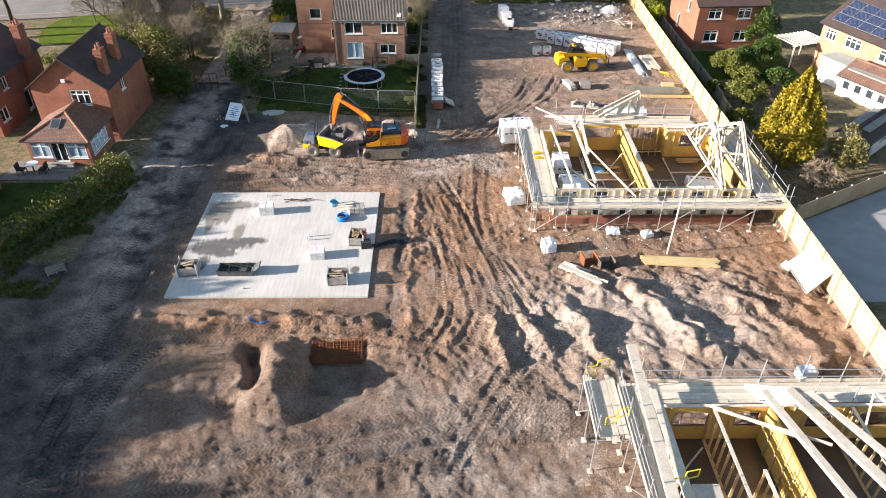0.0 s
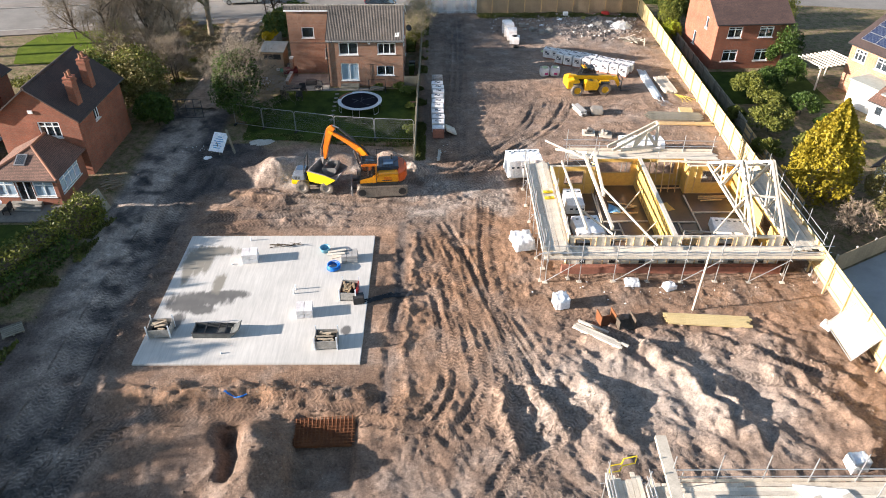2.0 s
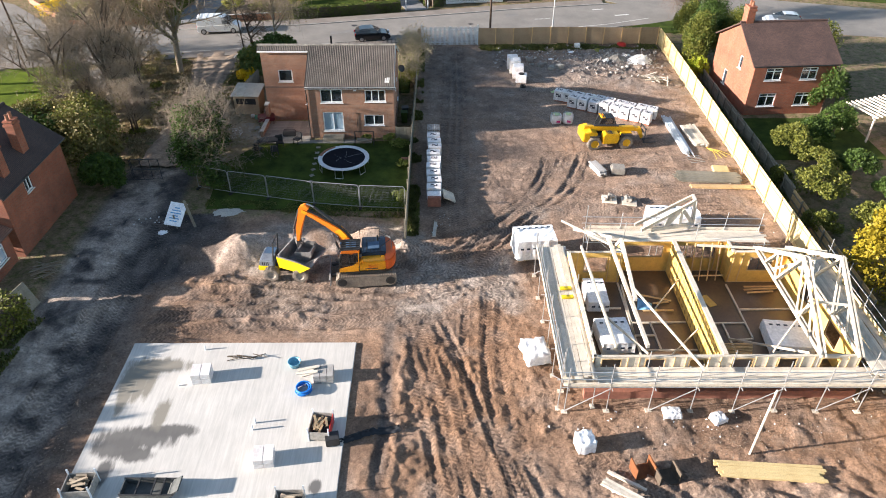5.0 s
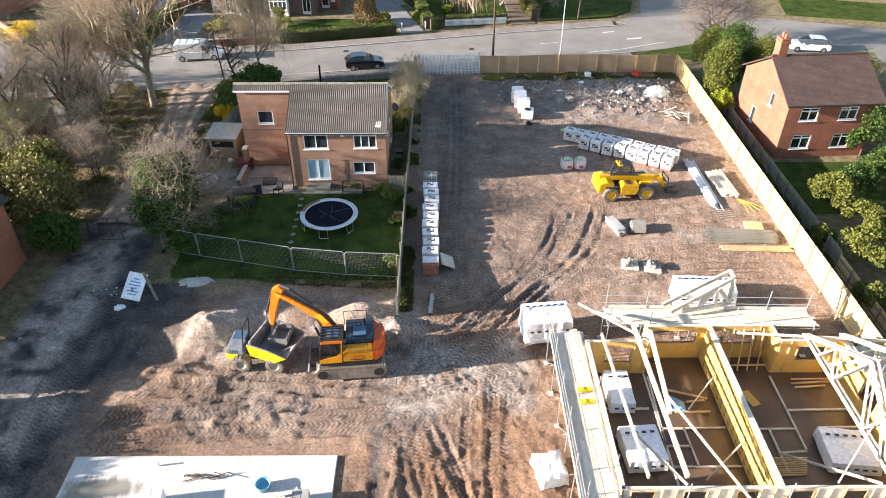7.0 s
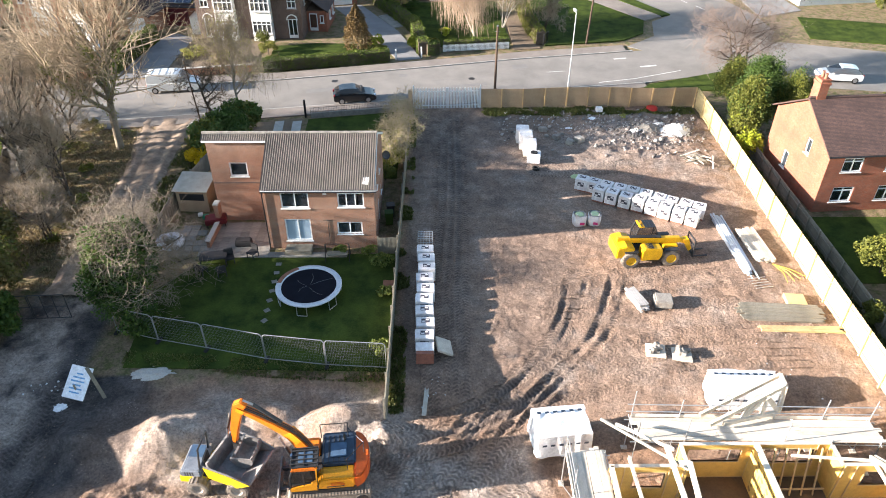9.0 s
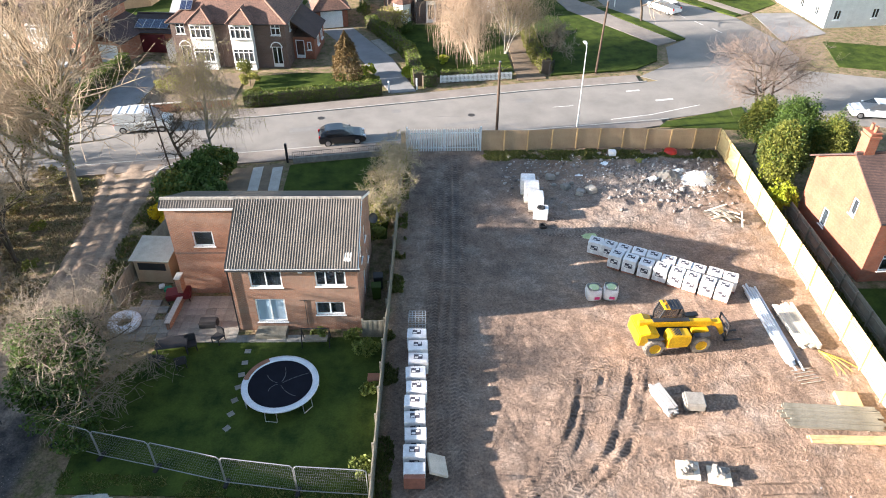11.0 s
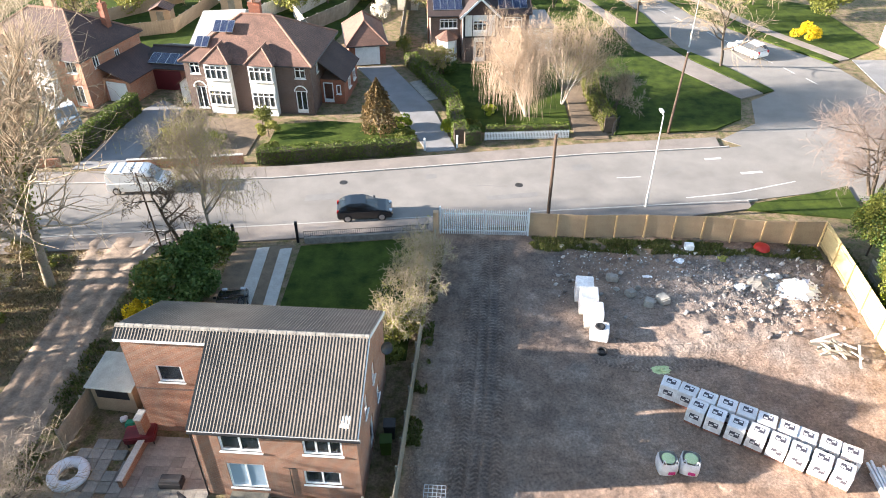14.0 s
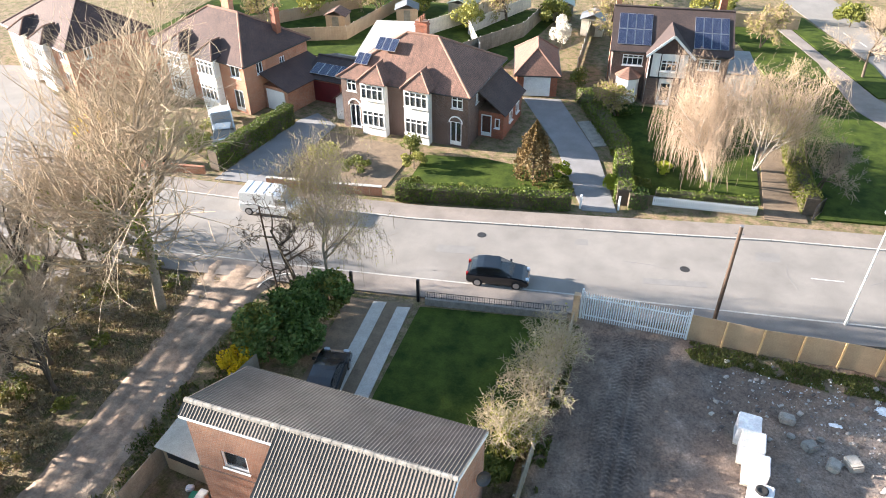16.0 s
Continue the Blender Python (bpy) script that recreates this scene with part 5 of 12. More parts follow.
    part("gutter", Geo().tube((-W - 0.1, ys - 0.09, E - 0.12), (0.2, ys - 0.09, E - 0.12), 0.055, n=8), "black_metal", t)
    part("downpipe", Geo().tube((-W - 0.05, -0.07, 0), (-W - 0.05, -0.07, E - 0.15), 0.04, n=8), "black_metal", t)
    part("alarm_box", Geo().box(-3.35, -0.09, 4.32, -3.1, 0, 4.6), "white", t, bevel=0.02)
    part("roof_patch", Geo().slab([(-0.75, 0.25, E + 0.25), (-0.35, 0.2, E + 0.22), (-0.3, 0.7, E + 0.47), (-0.65, 0.8, E + 0.5)], 0.05), "render", t, "pale splash of mortar on the tiles")
    part("satellite_dish", Geo().revolve([(0.02, 0), (0.2, 0.03), (0.34, 0.1), (0.33, 0.12), (0.19, 0.05), (0.02, 0.02)], 14, pose(0.35, 6.6, 3.6, 60, 0, 40)), "machine_dark", t)
    part("tap_pipe", Geo().tube((-3.2, -0.03, 0.4), (-3.2, -0.03, 2.3), 0.02).tube((-3.5, -0.03, 2.3), (-2.9, -0.03, 2.3), 0.02), "gutter", t)
    # garden doorstep and the low side wall of the patio
    part("doorstep", Geo().box(-6.2, -0.9, -0.1, -4.4, -0.02, 0.32), "fence_old", t, "grey timber step", bevel=0.02)


brick_house()

# red brick house with a hipped garden room
WI = dict(cols=3, top=0.35)
lh = house("red_brick_house", "red brick gabled house with dark tiled roof and two chimneys", -30.5, 59.5, -2, 6.4, 7.9, 4.9, 7.3, "y", "brick_red", "tile_dark",
           [("f", 4.05, 3.25, 1.7, 1.3, dict(cols=3, top=0.4, thin=0.1)), ("r", 3.0, 3.4, 0.8, 1.1), ("b", 2.0, 3.3, 1.6, 1.1, WI), ("b", 4.4, 3.3, 1.6, 1.1, WI)])
chimney(lh, 2.55, -2.1, 5.0, 7.4, 0.6, 0.75)
chimney(lh, 2.35, 0.9, 5.0, 7.7, 0.6, 0.75)
part("vent_box", Geo().box(-0.35, -4.05, 5.25, 0.0, -3.95, 5.5), "white", lh)


def garden_room():
    t = thing("garden_room", -30.35, 53.2, 0, -2, "brick garden room with hipped red tile roof and white windows", "conservatory")
    w, d, e = 5.0, 4.6, 2.3
    fwins = [(1.05, 0.75, 1.55, 1.35, dict(cols=2, top=0.4)), (2.5, 0.1, 1.25, 2.05, dict(cols=2, door=True)), (3.95, 0.75, 1.55, 1.35, dict(cols=2, top=0.4))]
    f = part("wall", wall_geo(w, e, [(q[0] - q[2] / 2, q[1], q[0] + q[2] / 2, q[1] + q[3]) for q in fwins]), "brick_red", t, m=pose(-w / 2, -d / 2, 0))
    for q in fwins:
        window(f, *q[:4], glass="glass_blue" if not q[4].get("door") else "glass", **q[4])
    rw = [(2.0, 0.75, 3.0, 1.35, dict(cols=4, top=0.4))]
    for m, k in ((pose(w / 2, -d / 2, 0, 0, 0, 90), 1), (pose(-w / 2, d / 2, 0, 0, 0, 270), 0)):
        r = part("wall", wall_geo(d, e, [(q[0] - q[2] / 2, q[1], q[0] + q[2] / 2, q[1] + q[3]) for q in rw], 0.3, 0.3), "brick_red", t, m=m)
        for q in rw:
            window(r, *q[:4], glass="glass_blue", **q[4])
    a, b = w / 2 + 0.3, d / 2 + 0.3
    R0, R1 = (0, 0.2, 3.65), (0, d / 2, 3.65)
    g = Geo().slab([(-a, -b, e), (a, -b, e), R0], 0.08).slab([(a, -b, e), (a, d / 2, e), R1, R0], 0.08).slab([(-a, d / 2, e), (-a, -b, e), R0, R1], 0.08)
    part("roof", g, "tile_red", t)
    cap = Geo().tube((-a, -b, e + .03), R0, 0.10, n=7).tube((a, -b, e + .03), R0, 0.10, n=7).tube(R0, R1, 0.11, n=7)
    part("ridge_tiles", cap, "terracotta", t)
    n = Vector((0, -1.7, 2.8)).normalized()
    rl = part("roof_light", Geo().box(-0.4, -0.5, 0, 0.4, 0.5, 0.10, pose(-0.35, -1.0, 3.08, 28, 0, 0)), "lead", t)
    part("pane", Geo().box(-0.3, -0.4, 0.10, 0.3, 0.4, 0.115, pose(-0.35, -1.0, 3.08, 28, 0, 0)), "glass", rl)
    part("gutter", Geo().tube((-a, -b - .04, e - .05), (a, -b - .04, e - .05), 0.05), "gutter", t)
    for i in range(3):
        part("doorstep", Geo().box(-1.3 - .1 * i, -b - 0.1 - 0.3 * i, -0.1, 1.0 + .1 * i, -d / 2 - 0.02 if i == 0 else -b + 0.2 - 0.3 * i, 0.36 - 0.12 * i), "flags", t)


garden_room()
l2 = house("red_brick_house", "red brick house with brown tiled roof and tall end chimney", -41.3, 60.6, -2, 7.4, 9.0, 5.0, 7.4, "y", "brick_red", "tile_brown",
           [("r", 2.6, 3.3, 0.9, 1.15), ("r", 1.2, 1.0, 1.2, 1.2), ("r", 5.2, 0.1, 0.9, 2.0, dict(cols=1, door=True)), ("f", 4.2, 3.2, 1.6, 1.1, WI)])
chimney(l2, 3.95, 2.2, 0, 7.6, 0.7, 1.0)
house("brick_outbuilding", "low red brick lean-to with brown tiles", -35.6, 45.4, -2, 3.6, 4.0, 2.2, 3.3, "y", "brick_red", "tile_brown", [("f", 1.5, 0.9, 1.0, 1.0)], category="outbuilding")

# red brick house east of the site
rh = house("red_brick_house", "orange-red brick house with red tiled roof", 32.25, 81.3, 4, 7.6, 8.2, 4.9, 7.2, "x", "brick_red", "tile_brown",
           [("f", 1.9, 3.3, 1.5, 1.15, dict(cols=2, top=0.3)), ("f", 5.2, 3.3, 1.5, 1.15, dict(cols=2, top=0.3)), ("f", 1.9, 0.8, 1.6, 1.25, dict(cols=2, top=0.3)), ("f", 5.3, 0.8, 1.5, 1.25, dict(cols=2, top=0.3)), ("l", 5.4, 3.4, 0.6, 1.2, dict(cols=1)), ("l", 3.0, 0.9, 0.7, 1.4, dict(cols=1))])
chimney(rh, -3.3, 0.3, 6.2, 8.6, 0.7, 0.9, "brick_red")
def solar_array(parent, p0, ux, up, cols, rows, w, h, gap=0.03):
    """Framed panels laid on a roof slope, a part each."""
    p0, ux, up = Vector(p0), Vector(ux).normalized(), Vector(up).normalized()
    q = Matrix((ux, up, ux.cross(up))).transposed().to_4x4()
    fr = Geo().box(0, 0, 0, w, h, 0.05)
    me = fr.mesh("solar_panel", M["alu"])
    cg = Geo().box(0.03, 0.03, 0.051, w - 0.03, h - 0.03, 0.056)
    cm = cg.mesh("cell_sheet", M["solar"])
    for i in range(cols):
        for j in range(rows):
            m = Matrix.Translation(p0 + ux * (i * (w + gap)) + up * (j * (h + gap))) @ q
            ob = part("solar_panel", me, None, parent, m=m)
            part("cell_sheet", cm, None, ob)


r2 = house("pale_house", "orange brick house with dark roof and solar panels", 46.2, 68.2, -68.6, 12.0, 8.0, 4.7, 7.2, "x", "brick_orange", "tile_dark",
           [("f", 1.2, 3.1, 1.3, 1.1, WI), ("f", 4.0, 3.1, 1.9, 1.1, WI), ("f", 8.2, 3.1, 2.2, 1.1, WI), ("f", 8.2, 0.8, 2.0, 1.2, WI), ("l", 3.6, 3.2, 1.0, 1.1)])
solar_array(r2, (-5.5, -3.75, 5.05), (1, 0, 0), (0, 4.0, 2.5), 4, 3, 1.55, 1.0)
house("white_extension", "low white rendered extension with a row of square windows", 42.6, 63.6, -62, 5.4, 4.2, 2.0, 3.0, "x", "render", "tile_red",
           [("f", 0.8 + 1.25 * i, 0.7, 0.8, 0.9, dict(cols=1)) for i in range(4)], category="extension")
fx = thing("flat_roof_link", 41.0, 67.6, 0, -66, "low white link building with a mossy flat roof", "extension")
part("wall", Geo().box(-1.7, -1.3, -0.1, 1.7, 1.3, 2.35), "render", fx)
part("roof", Geo().box(-1.85, -1.45, 2.35, 1.85, 1.3, 2.5), "shed_roof", fx, bevel=0.02)
pg = thing("pergola", 38.9, 73.4, 0, 20, "pale timber pergola beside the pale house", "pergola")
for px_, py_ in ((-1.9, -1.3), (1.9, -1.3), (-1.9, 1.3), (1.9, 1.3)):
    part("post", Geo().box(px_ - 0.06, py_ - 0.06, -0.1, px_ + 0.06, py_ + 0.06, 2.3), "pale_timber", pg)
for k in range(9):
    part("slat", Geo().box(-2.1 + 0.52 * k, -1.7, 2.42, -2.0 + 0.52 * k, 1.7, 2.56), "pale_timber", pg)
for py_ in (-1.3, 1.3):
    part("rail", Geo().box(-2.2, py_ - 0.05, 2.3, 2.3, py_ + 0.05, 2.42), "pale_timber", pg)
house("garden_shed", "white-walled shed with a dark felt roof", 36.7, 53.9, 40, 5.4, 2.4, 2.0, 2.7, "x", "render", "tile_dark", [("f", 1.0, 0.05, 0.9, 1.85, dict(cols=1, door=True)), ("f", 3.4, 0.9, 1.6, 0.8)], category="shed")


# pair of houses with white two-storey bays
def bay(parent, u, w, dpt, e, front, z_wins, roof):
    """A square two-storey bay on a front wall at y = front, with its own hipped gablet."""
    y0 = front - dpt
    b = part("bay", Geo().box(u - w / 2, y0 + 0.05, -0.2, u + w / 2, front, e - 0.05), "render", parent, "white rendered bay")
    for z0, h in z_wins:
        o = window(b, u, z0, w - 0.14, h, cols=4, top=0.4)
        o.matrix_basis = pose(0, y0 - 0.06, 0)
        for sx in (-1, 1):
            o = window(b, 0, z0, dpt - 0.2, h, cols=1, top=0.4, sill=False)
            o.matrix_basis = pose(u + sx * (w / 2 + 0.06), (y0 + front) / 2, 0, 0, 0, 90 * sx)
    o2 = 0.22
    a = w / 2 + o2
    r = (u, y0 + a * 0.9, e + 1.25)
    g = Geo().slab([(u - a, y0 - o2, e), (u + a, y0 - o2, e), r], 0.08)
    g.slab([(u + a, y0 - o2, e), (u + a, front + 0.4, e + 0.25), (u, front + 1.6, e + 1.25), r], 0.08).slab([(u - a, front + 0.4, e + 0.25), (u - a, y0 - o2, e), r, (u, front + 1.6, e + 1.25)], 0.08)
    part("bay_roof", g, roof, parent)
    part("bay_ridge", Geo().tube((u - a, y0 - o2, e + .03), r, 0.09, n=6).tube((u + a, y0 - o2, e + .03), r, 0.09, n=6).tube(r, (u, front + 1.6, e + 1.25), 0.09, n=6), "ridge_tile", parent)


def semi_pair():
    t = house("bay_fronted_house", "dark brick pair of houses with white bays and hipped red roof", -20.2, 118.3, -3, 12.0, 9.0, 4.9, 7.7, "x", "brick_dark", "tile_red",
              [("f", 1.0, 3.5, 0.95, 1.1, dict(cols=2, top=0.35)), ("f", 11.0, 3.5, 1.0, 1.1, dict(cols=2, top=0.35)), ("f", 10.9, 0.1, 1.05, 2.2, dict(cols=2, door=True)), ("f", 1.2, 0.1, 1.05, 2.2, dict(cols=2)),
               ("r", 2.2, 3.3, 0.7, 1.1), ("r", 5.2, 3.3, 0.9, 1.1)], hip=True, ridge_mat="ridge_tile")
    for u in (-2.6, 1.55):
        bay(t, u, 2.3, 0.75, 4.9, -4.5, ((0.85, 1.45), (3.35, 1.35)), "tile_red")
    chimney(t, -0.3, 0.6, 7.0, 8.7, 1.1, 0.6, "brick_red", 3)
    for u in (4.9, -4.8):
        arch = Geo()
        for i in range(9):
            a0, a1 = math.pi * i / 9, math.pi * (i + 1) / 9
            arch.bar((u + 0.6 * math.cos(a0), -4.53, 2.2 + 0.6 * math.sin(a0)), (u + 0.6 * math.cos(a1), -4.53, 2.2 + 0.6 * math.sin(a1)), 0.08, 0.1)
        part("door_arch", arch, "white", t)
    solar_array(t, (-3.6, -2.3, 6.75), (1, 0, 0), (0, 4.5, 2.8), 3, 1, 0.62, 1.35)
    solar_array(t, (-5.0, -3.6, 5.75), (1, 0, 0), (0, 4.5, 2.8), 2, 1, 0.6, 1.2)
    # side extension with a lean-to roof and white door
    sx = part("side_extension", Geo().box(6.0, -1.8, -0.2, 8.3, 3.6, 2.4), "brick_red", t)
    part("side_roof", Geo().slab([(8.6, -2.1, 2.35), (8.6, 3.9, 2.35), (6.0, 3.9, 4.3), (6.0, -2.1, 4.3)], 0.1), "tile_dark", t)
    o = window(sx, 6.75, 0.1, 0.95, 2.0, cols=1, door=True)
    o.matrix_basis = pose(0, -1.9, 0)
    o = window(sx, 7.75, 1.0, 0.45, 0.9, cols=1)
    o.matrix_basis = pose(0, -1.9, 0)
    for yy in (0.2, 2.2):
        o = window(sx, 0, 0.9, 0.9, 1.0, cols=2)
        o.matrix_basis = pose(8.4, yy, 0, 0, 0, 90)
    part("side_garage", Geo().profile([(-7.4, -0.2), (-6.0, -0.2), (-6.0, 3.1), (-7.4, 2.0)], -3.4, 2.4), "render", t)
    part("side_roof", Geo().slab([(-7.6, -3.7, 2.0), (-6.0, -3.7, 3.3), (-6.0, 2.6, 3.3), (-7.6, 2.6, 2.0)], 0.08), "tile_red", t)


semi_pair()
g1 = house("garage", "detached brick garage with white door and tiled roof", -12.2, 129.5, 14, 3.9, 7.0, 2.4, 4.1, "y", "brick_red", "tile_red", [], hip=True, category="garage")
part("garage_door", Geo().box(-1.3, -3.58, 0.02, 1.3, -3.5, 2.1), "white", g1, bevel=0.02)
ls = house("bay_fronted_house", "orange brick pair of houses with white bays and brown roof", -41.0, 118.9, -13, 12.6, 8.6, 4.9, 7.7, "x", "brick_orange", "tile_brown",
           [("f", 1.2, 3.4, 1.0, 1.1, dict(cols=2)), ("f", 11.4, 3.4, 1.2, 1.1, dict(cols=2)), ("f", 11.4, 0.1, 1.2, 2.1, dict(cols=2, door=True)), ("r", 2.0, 3.4, 0.8, 1.1), ("r", 5.0, 3.2, 0.7, 0.9)], hip=True, ridge_mat="ridge_tile")
for u in (-2.3, 2.0):
    bay(ls, u, 2.3, 0.75, 4.9, -4.3, ((0.85, 1.45), (3.3, 1.35)), "tile_dark")
chimney(ls, 0.2, 0.5, 7.0, 8.8, 1.0, 0.6, "brick_orange", 3)
chimney(ls, 4.8, 2.0, 5.6, 8.0, 0.6, 0.6, "brick_red", 1)
lg = part("side_garage", Geo().box(6.31, -2.2, -0.2, 9.3, 4.0, 2.3), "brick_orange", ls)
part("side_roof", Geo().slab([(6.3, -2.5, 3.5), (9.7, -2.5, 2.3), (9.7, 4.3, 2.3), (6.3, 4.3, 3.5)], 0.1), "tile_brown", ls)
part("garage_door", Geo().box(6.7, -2.29, 0.02, 8.9, -2.2, 2.0), "white", ls)
mg = house("garage", "garage with dark red door and solar panels on a low roof", -29.9, 121.2, -5, 4.6, 6.0, 2.4, 3.3, "x", "brick_red", "tile_dark", [], category="garage")
part("garage_door", Geo().box(-1.6, -3.08, 0.02, 1.4, -3.0, 2.0), "maroon", mg)
solar_array(mg, (-1.9, -2.9, 2.66), (1, 0, 0), (0, 3.0, 0.9), 4, 1, 0.9, 1.6)
fr = thing("flat_roof_outbuilding", -28.6, 129.6, 0, 12, "long low outbuilding with a pale flat roof", "outbuilding")
part("wall", Geo().box(-2.2, -6, -0.2, 2.2, 6, 2.3), "render", fr)
part("roof", Geo().box(-2.5, -6.3, 2.3, 2.5, 6.3, 2.5), "concrete", fr, bevel=0.03)
l4 = house("bay_fronted_house", "orange brick pair of houses with brown roof behind bare trees", -58.5, 117.5, -20, 12.6, 8.6, 4.9, 7.7, "x", "brick_orange", "tile_brown",
           [("f", 1.2, 3.4, 1.0, 1.1, dict(cols=2)), ("f", 11.4, 3.4, 1.2, 1.1, dict(cols=2)), ("f", 11.4, 0.1, 1.2, 2.1, dict(cols=2, door=True)), ("r", 2.0, 3.4, 0.8, 1.1)], hip=True)
for u in (-2.3, 2.0):
    bay(l4, u, 2.3, 0.75, 4.9, -4.3, ((0.85, 1.45), (3.3, 1.35)), "tile_dark")


def solar_house():
    t = house("solar_panel_house", "dark brick house with solar panels and white half-timbered gable", 0.0, 133.0, 8, 10.6, 8.0, 4.9, 7.6, "x", "brick_dark", "tile_dark",
              [("f", 1.9, 3.3, 1.9, 1.05, dict(cols=4, top=0.3)), ("f", 8.9, 3.3, 1.9, 1.05, dict(cols=4, top=0.3)), ("f", 1.7, 0.7, 1.9, 1.3, dict(cols=4, top=0.3)), ("f", 8.9, 0.7, 1.9, 1.3, dict(cols=4, top=0.3))])
    g = part("gable_wing", wall_geo(3.7, 5.0, [(1.1, 3.3, 2.6, 4.4), (1.3, 0.05, 2.4, 2.2)], 0.3, 0, 1.7), "render", t, m=pose(-1.95, -5.0, 0))
    window(g, 1.85, 3.3, 1.5, 1.1, cols=3, top=0.35)
    window(g, 1.85, 0.05, 1.0, 2.15, cols=1, door=True)
    part("gable_brick", Geo().box(-1.96, -5.02, -0.2, -0.75, -4.98, 2.6).box(0.5, -5.02, -0.2, 1.76, -4.98, 2.6), "brick_dark", t)
    part("timber_strip", Geo().box(-1.9, -5.03, 2.75, -1.7, -5.0, 5.0).box(1.5, -5.03, 2.75, 1.7, -5.0, 5.0).box(-0.95, -5.03, 2.75, -0.87, -5.0, 5).box(0.68, -5.03, 2.75, 0.76, -5.0, 5).box(-1.9, -5.035, 2.6, 1.75, -5.0, 2.75), "black_metal", t)
    part("gable_tiles", Geo().profile([(-1.9, 5.0), (1.7, 5.0), (-0.1, 6.65)], -5.04, -5.0), "tile_brown", t)
    for s in (-1, 1):
        part("gable_side", Geo().box(-0.1 + s * 1.85 - 0.15, -4.7, -0.2, -0.1 + s * 1.85 + 0.15, -4.0, 5.0), "brick_dark", t)
        part("gable_roof", Geo().slab([(-0.1 + s * 2.2, -5.3, 4.75), (-0.1 + s * 2.2, -3.2, 4.75), (-0.1, -1.0, 6.8), (-0.1, -5.3, 6.8)], 0.1), "tile_dark", t)
        part("bargeboard", Geo().bar((-0.1 + s * 2.2, -5.33, 4.7), (-0.1, -5.33, 6.75), 0.05, 0.2), "white", t)
    solar_array(t, (-5.0, -3.7, 5.2), (1, 0, 0), (0, 4.0, 2.7), 4, 2, 0.75, 1.75)
    solar_array(t, (2.0, -3.7, 5.2), (1, 0, 0), (0, 4.0, 2.7), 4, 2, 0.75, 1.75)
    part("porch_roof", Geo().revolve([(1.3, 2.4), (1.25, 2.5), (0.1, 3.2), (0, 3.2)], 8, pose(-3.6, -4.2, 0)), "tile_red", t)
    part("bay_window", Geo().revolve([(1.1, -0.2), (1.1, 0.8), (1.08, 0.8), (1.08, 2.4)], 8, pose(-3.6, -4.2, 0)), "white", t)
    chimney(t, 4.6, 1.4, 6.0, 8.8, 0.6, 0.9, "brick_red")
    chimney(t, -5.2, 0.6, 0, 8.6, 0.5, 0.9, "brick_orange")
    part("side_garage", Geo().box(5.35, -2.5, -0.2, 8.4, 3.5, 2.5), "render", t)
    part("side_roof", Geo().box(5.32, -2.7, 2.5, 8.6, 3.7, 2.65), "lead", t)


solar_house()
house("white_building", "long white rendered building with many small windows", 53.2, 131.8, 8, 12, 11, 5.6, 7.8, "x", "render", "tile_dark",
           [("f", 1.4 + 2.5 * i, z, 0.9, 1.2) for i in (0, 2, 4) for z in (0.9, 3.8)] + [("l", 2.4 + 3.2 * i, z, 0.8, 1.2) for i in range(3) for z in (0.9, 3.6)])


# ---- plants ----
def tubes_mesh(name, segs, mat, sides=4):
    """Many tapered twigs and limbs as one mesh. segs: rows of start, end, two radii."""
    s = np.array(segs, float)
    a, b, r0, r1 = s[:, 0:3], s[:, 3:6], s[:, 6], s[:, 7]
    d = b - a
    d /= np.maximum(np.linalg.norm(d, axis=1, keepdims=True), 1e-9)
    ref = np.where(np.abs(d[:, 2:3]) > 0.9, np.array([[1.0, 0, 0]]), np.array([[0, 0, 1.0]]))
    u = np.cross(d, ref)
    u /= np.linalg.norm(u, axis=1, keepdims=True)
    v = np.cross(d, u)
    n = len(s)
    ring = []
    for k in range(sides):
        c, q = math.cos(2 * math.pi * k / sides), math.sin(2 * math.pi * k / sides)
        ring.append(u * c + v * q)
    ring = np.stack(ring, 1)
    vs = np.concatenate([a[:, None] + ring * r0[:, None, None], b[:, None] + ring * r1[:, None, None]], 1).reshape(-1, 3)
    base = (np.arange(n) * 2 * sides)[:, None, None]
    k = np.arange(sides)
    f = np.stack([k, (k + 1) % sides, sides + (k + 1) % sides, sides + k], -1)[None] + base
    return quad_mesh(name, vs, f.reshape(-1, 4), mat)


def quad_mesh(name, vs, quads, mat):
    me = bpy.data.meshes.new(name)
    me.vertices.add(len(vs))
    me.vertices.foreach_set("co", np.asarray(vs, np.float32).ravel())
    me.loops.add(quads.size)
    me.loops.foreach_set("vertex_index", quads.ravel().astype(np.int32))
    me.polygons.add(len(quads))
    me.polygons.foreach_set("loop_start", np.arange(0, quads.size, 4, dtype=np.int32))
    me.polygons.foreach_set("loop_total", np.full(len(quads), 4, dtype=np.int32))
    me.update(calc_edges=True)
    me.materials.append(M[mat])
    return me


def leaf_mesh(name, pts, size, mat, rng, droop=0.0):
    """A small four-cornered leaf at each point, turned at random."""
    n = len(pts)
    u = rng.normal(size=(n, 3))
    u[:, 2] -= droop
    u /= np.linalg.norm(u, axis=1, keepdims=True)
    w = np.cross(u, rng.normal(size=(n, 3)))
    w /= np.linalg.norm(w, axis=1, keepdims=True)
    s = size * rng.uniform(0.6, 1.4, (n, 1))
    vs = np.stack([pts - u * s, pts + w * s * 0.55, pts + u * s, pts - w * s * 0.55], 1).reshape(-1, 3)
    return quad_mesh(name, vs, np.arange(4 * n).reshape(n, 4), mat)


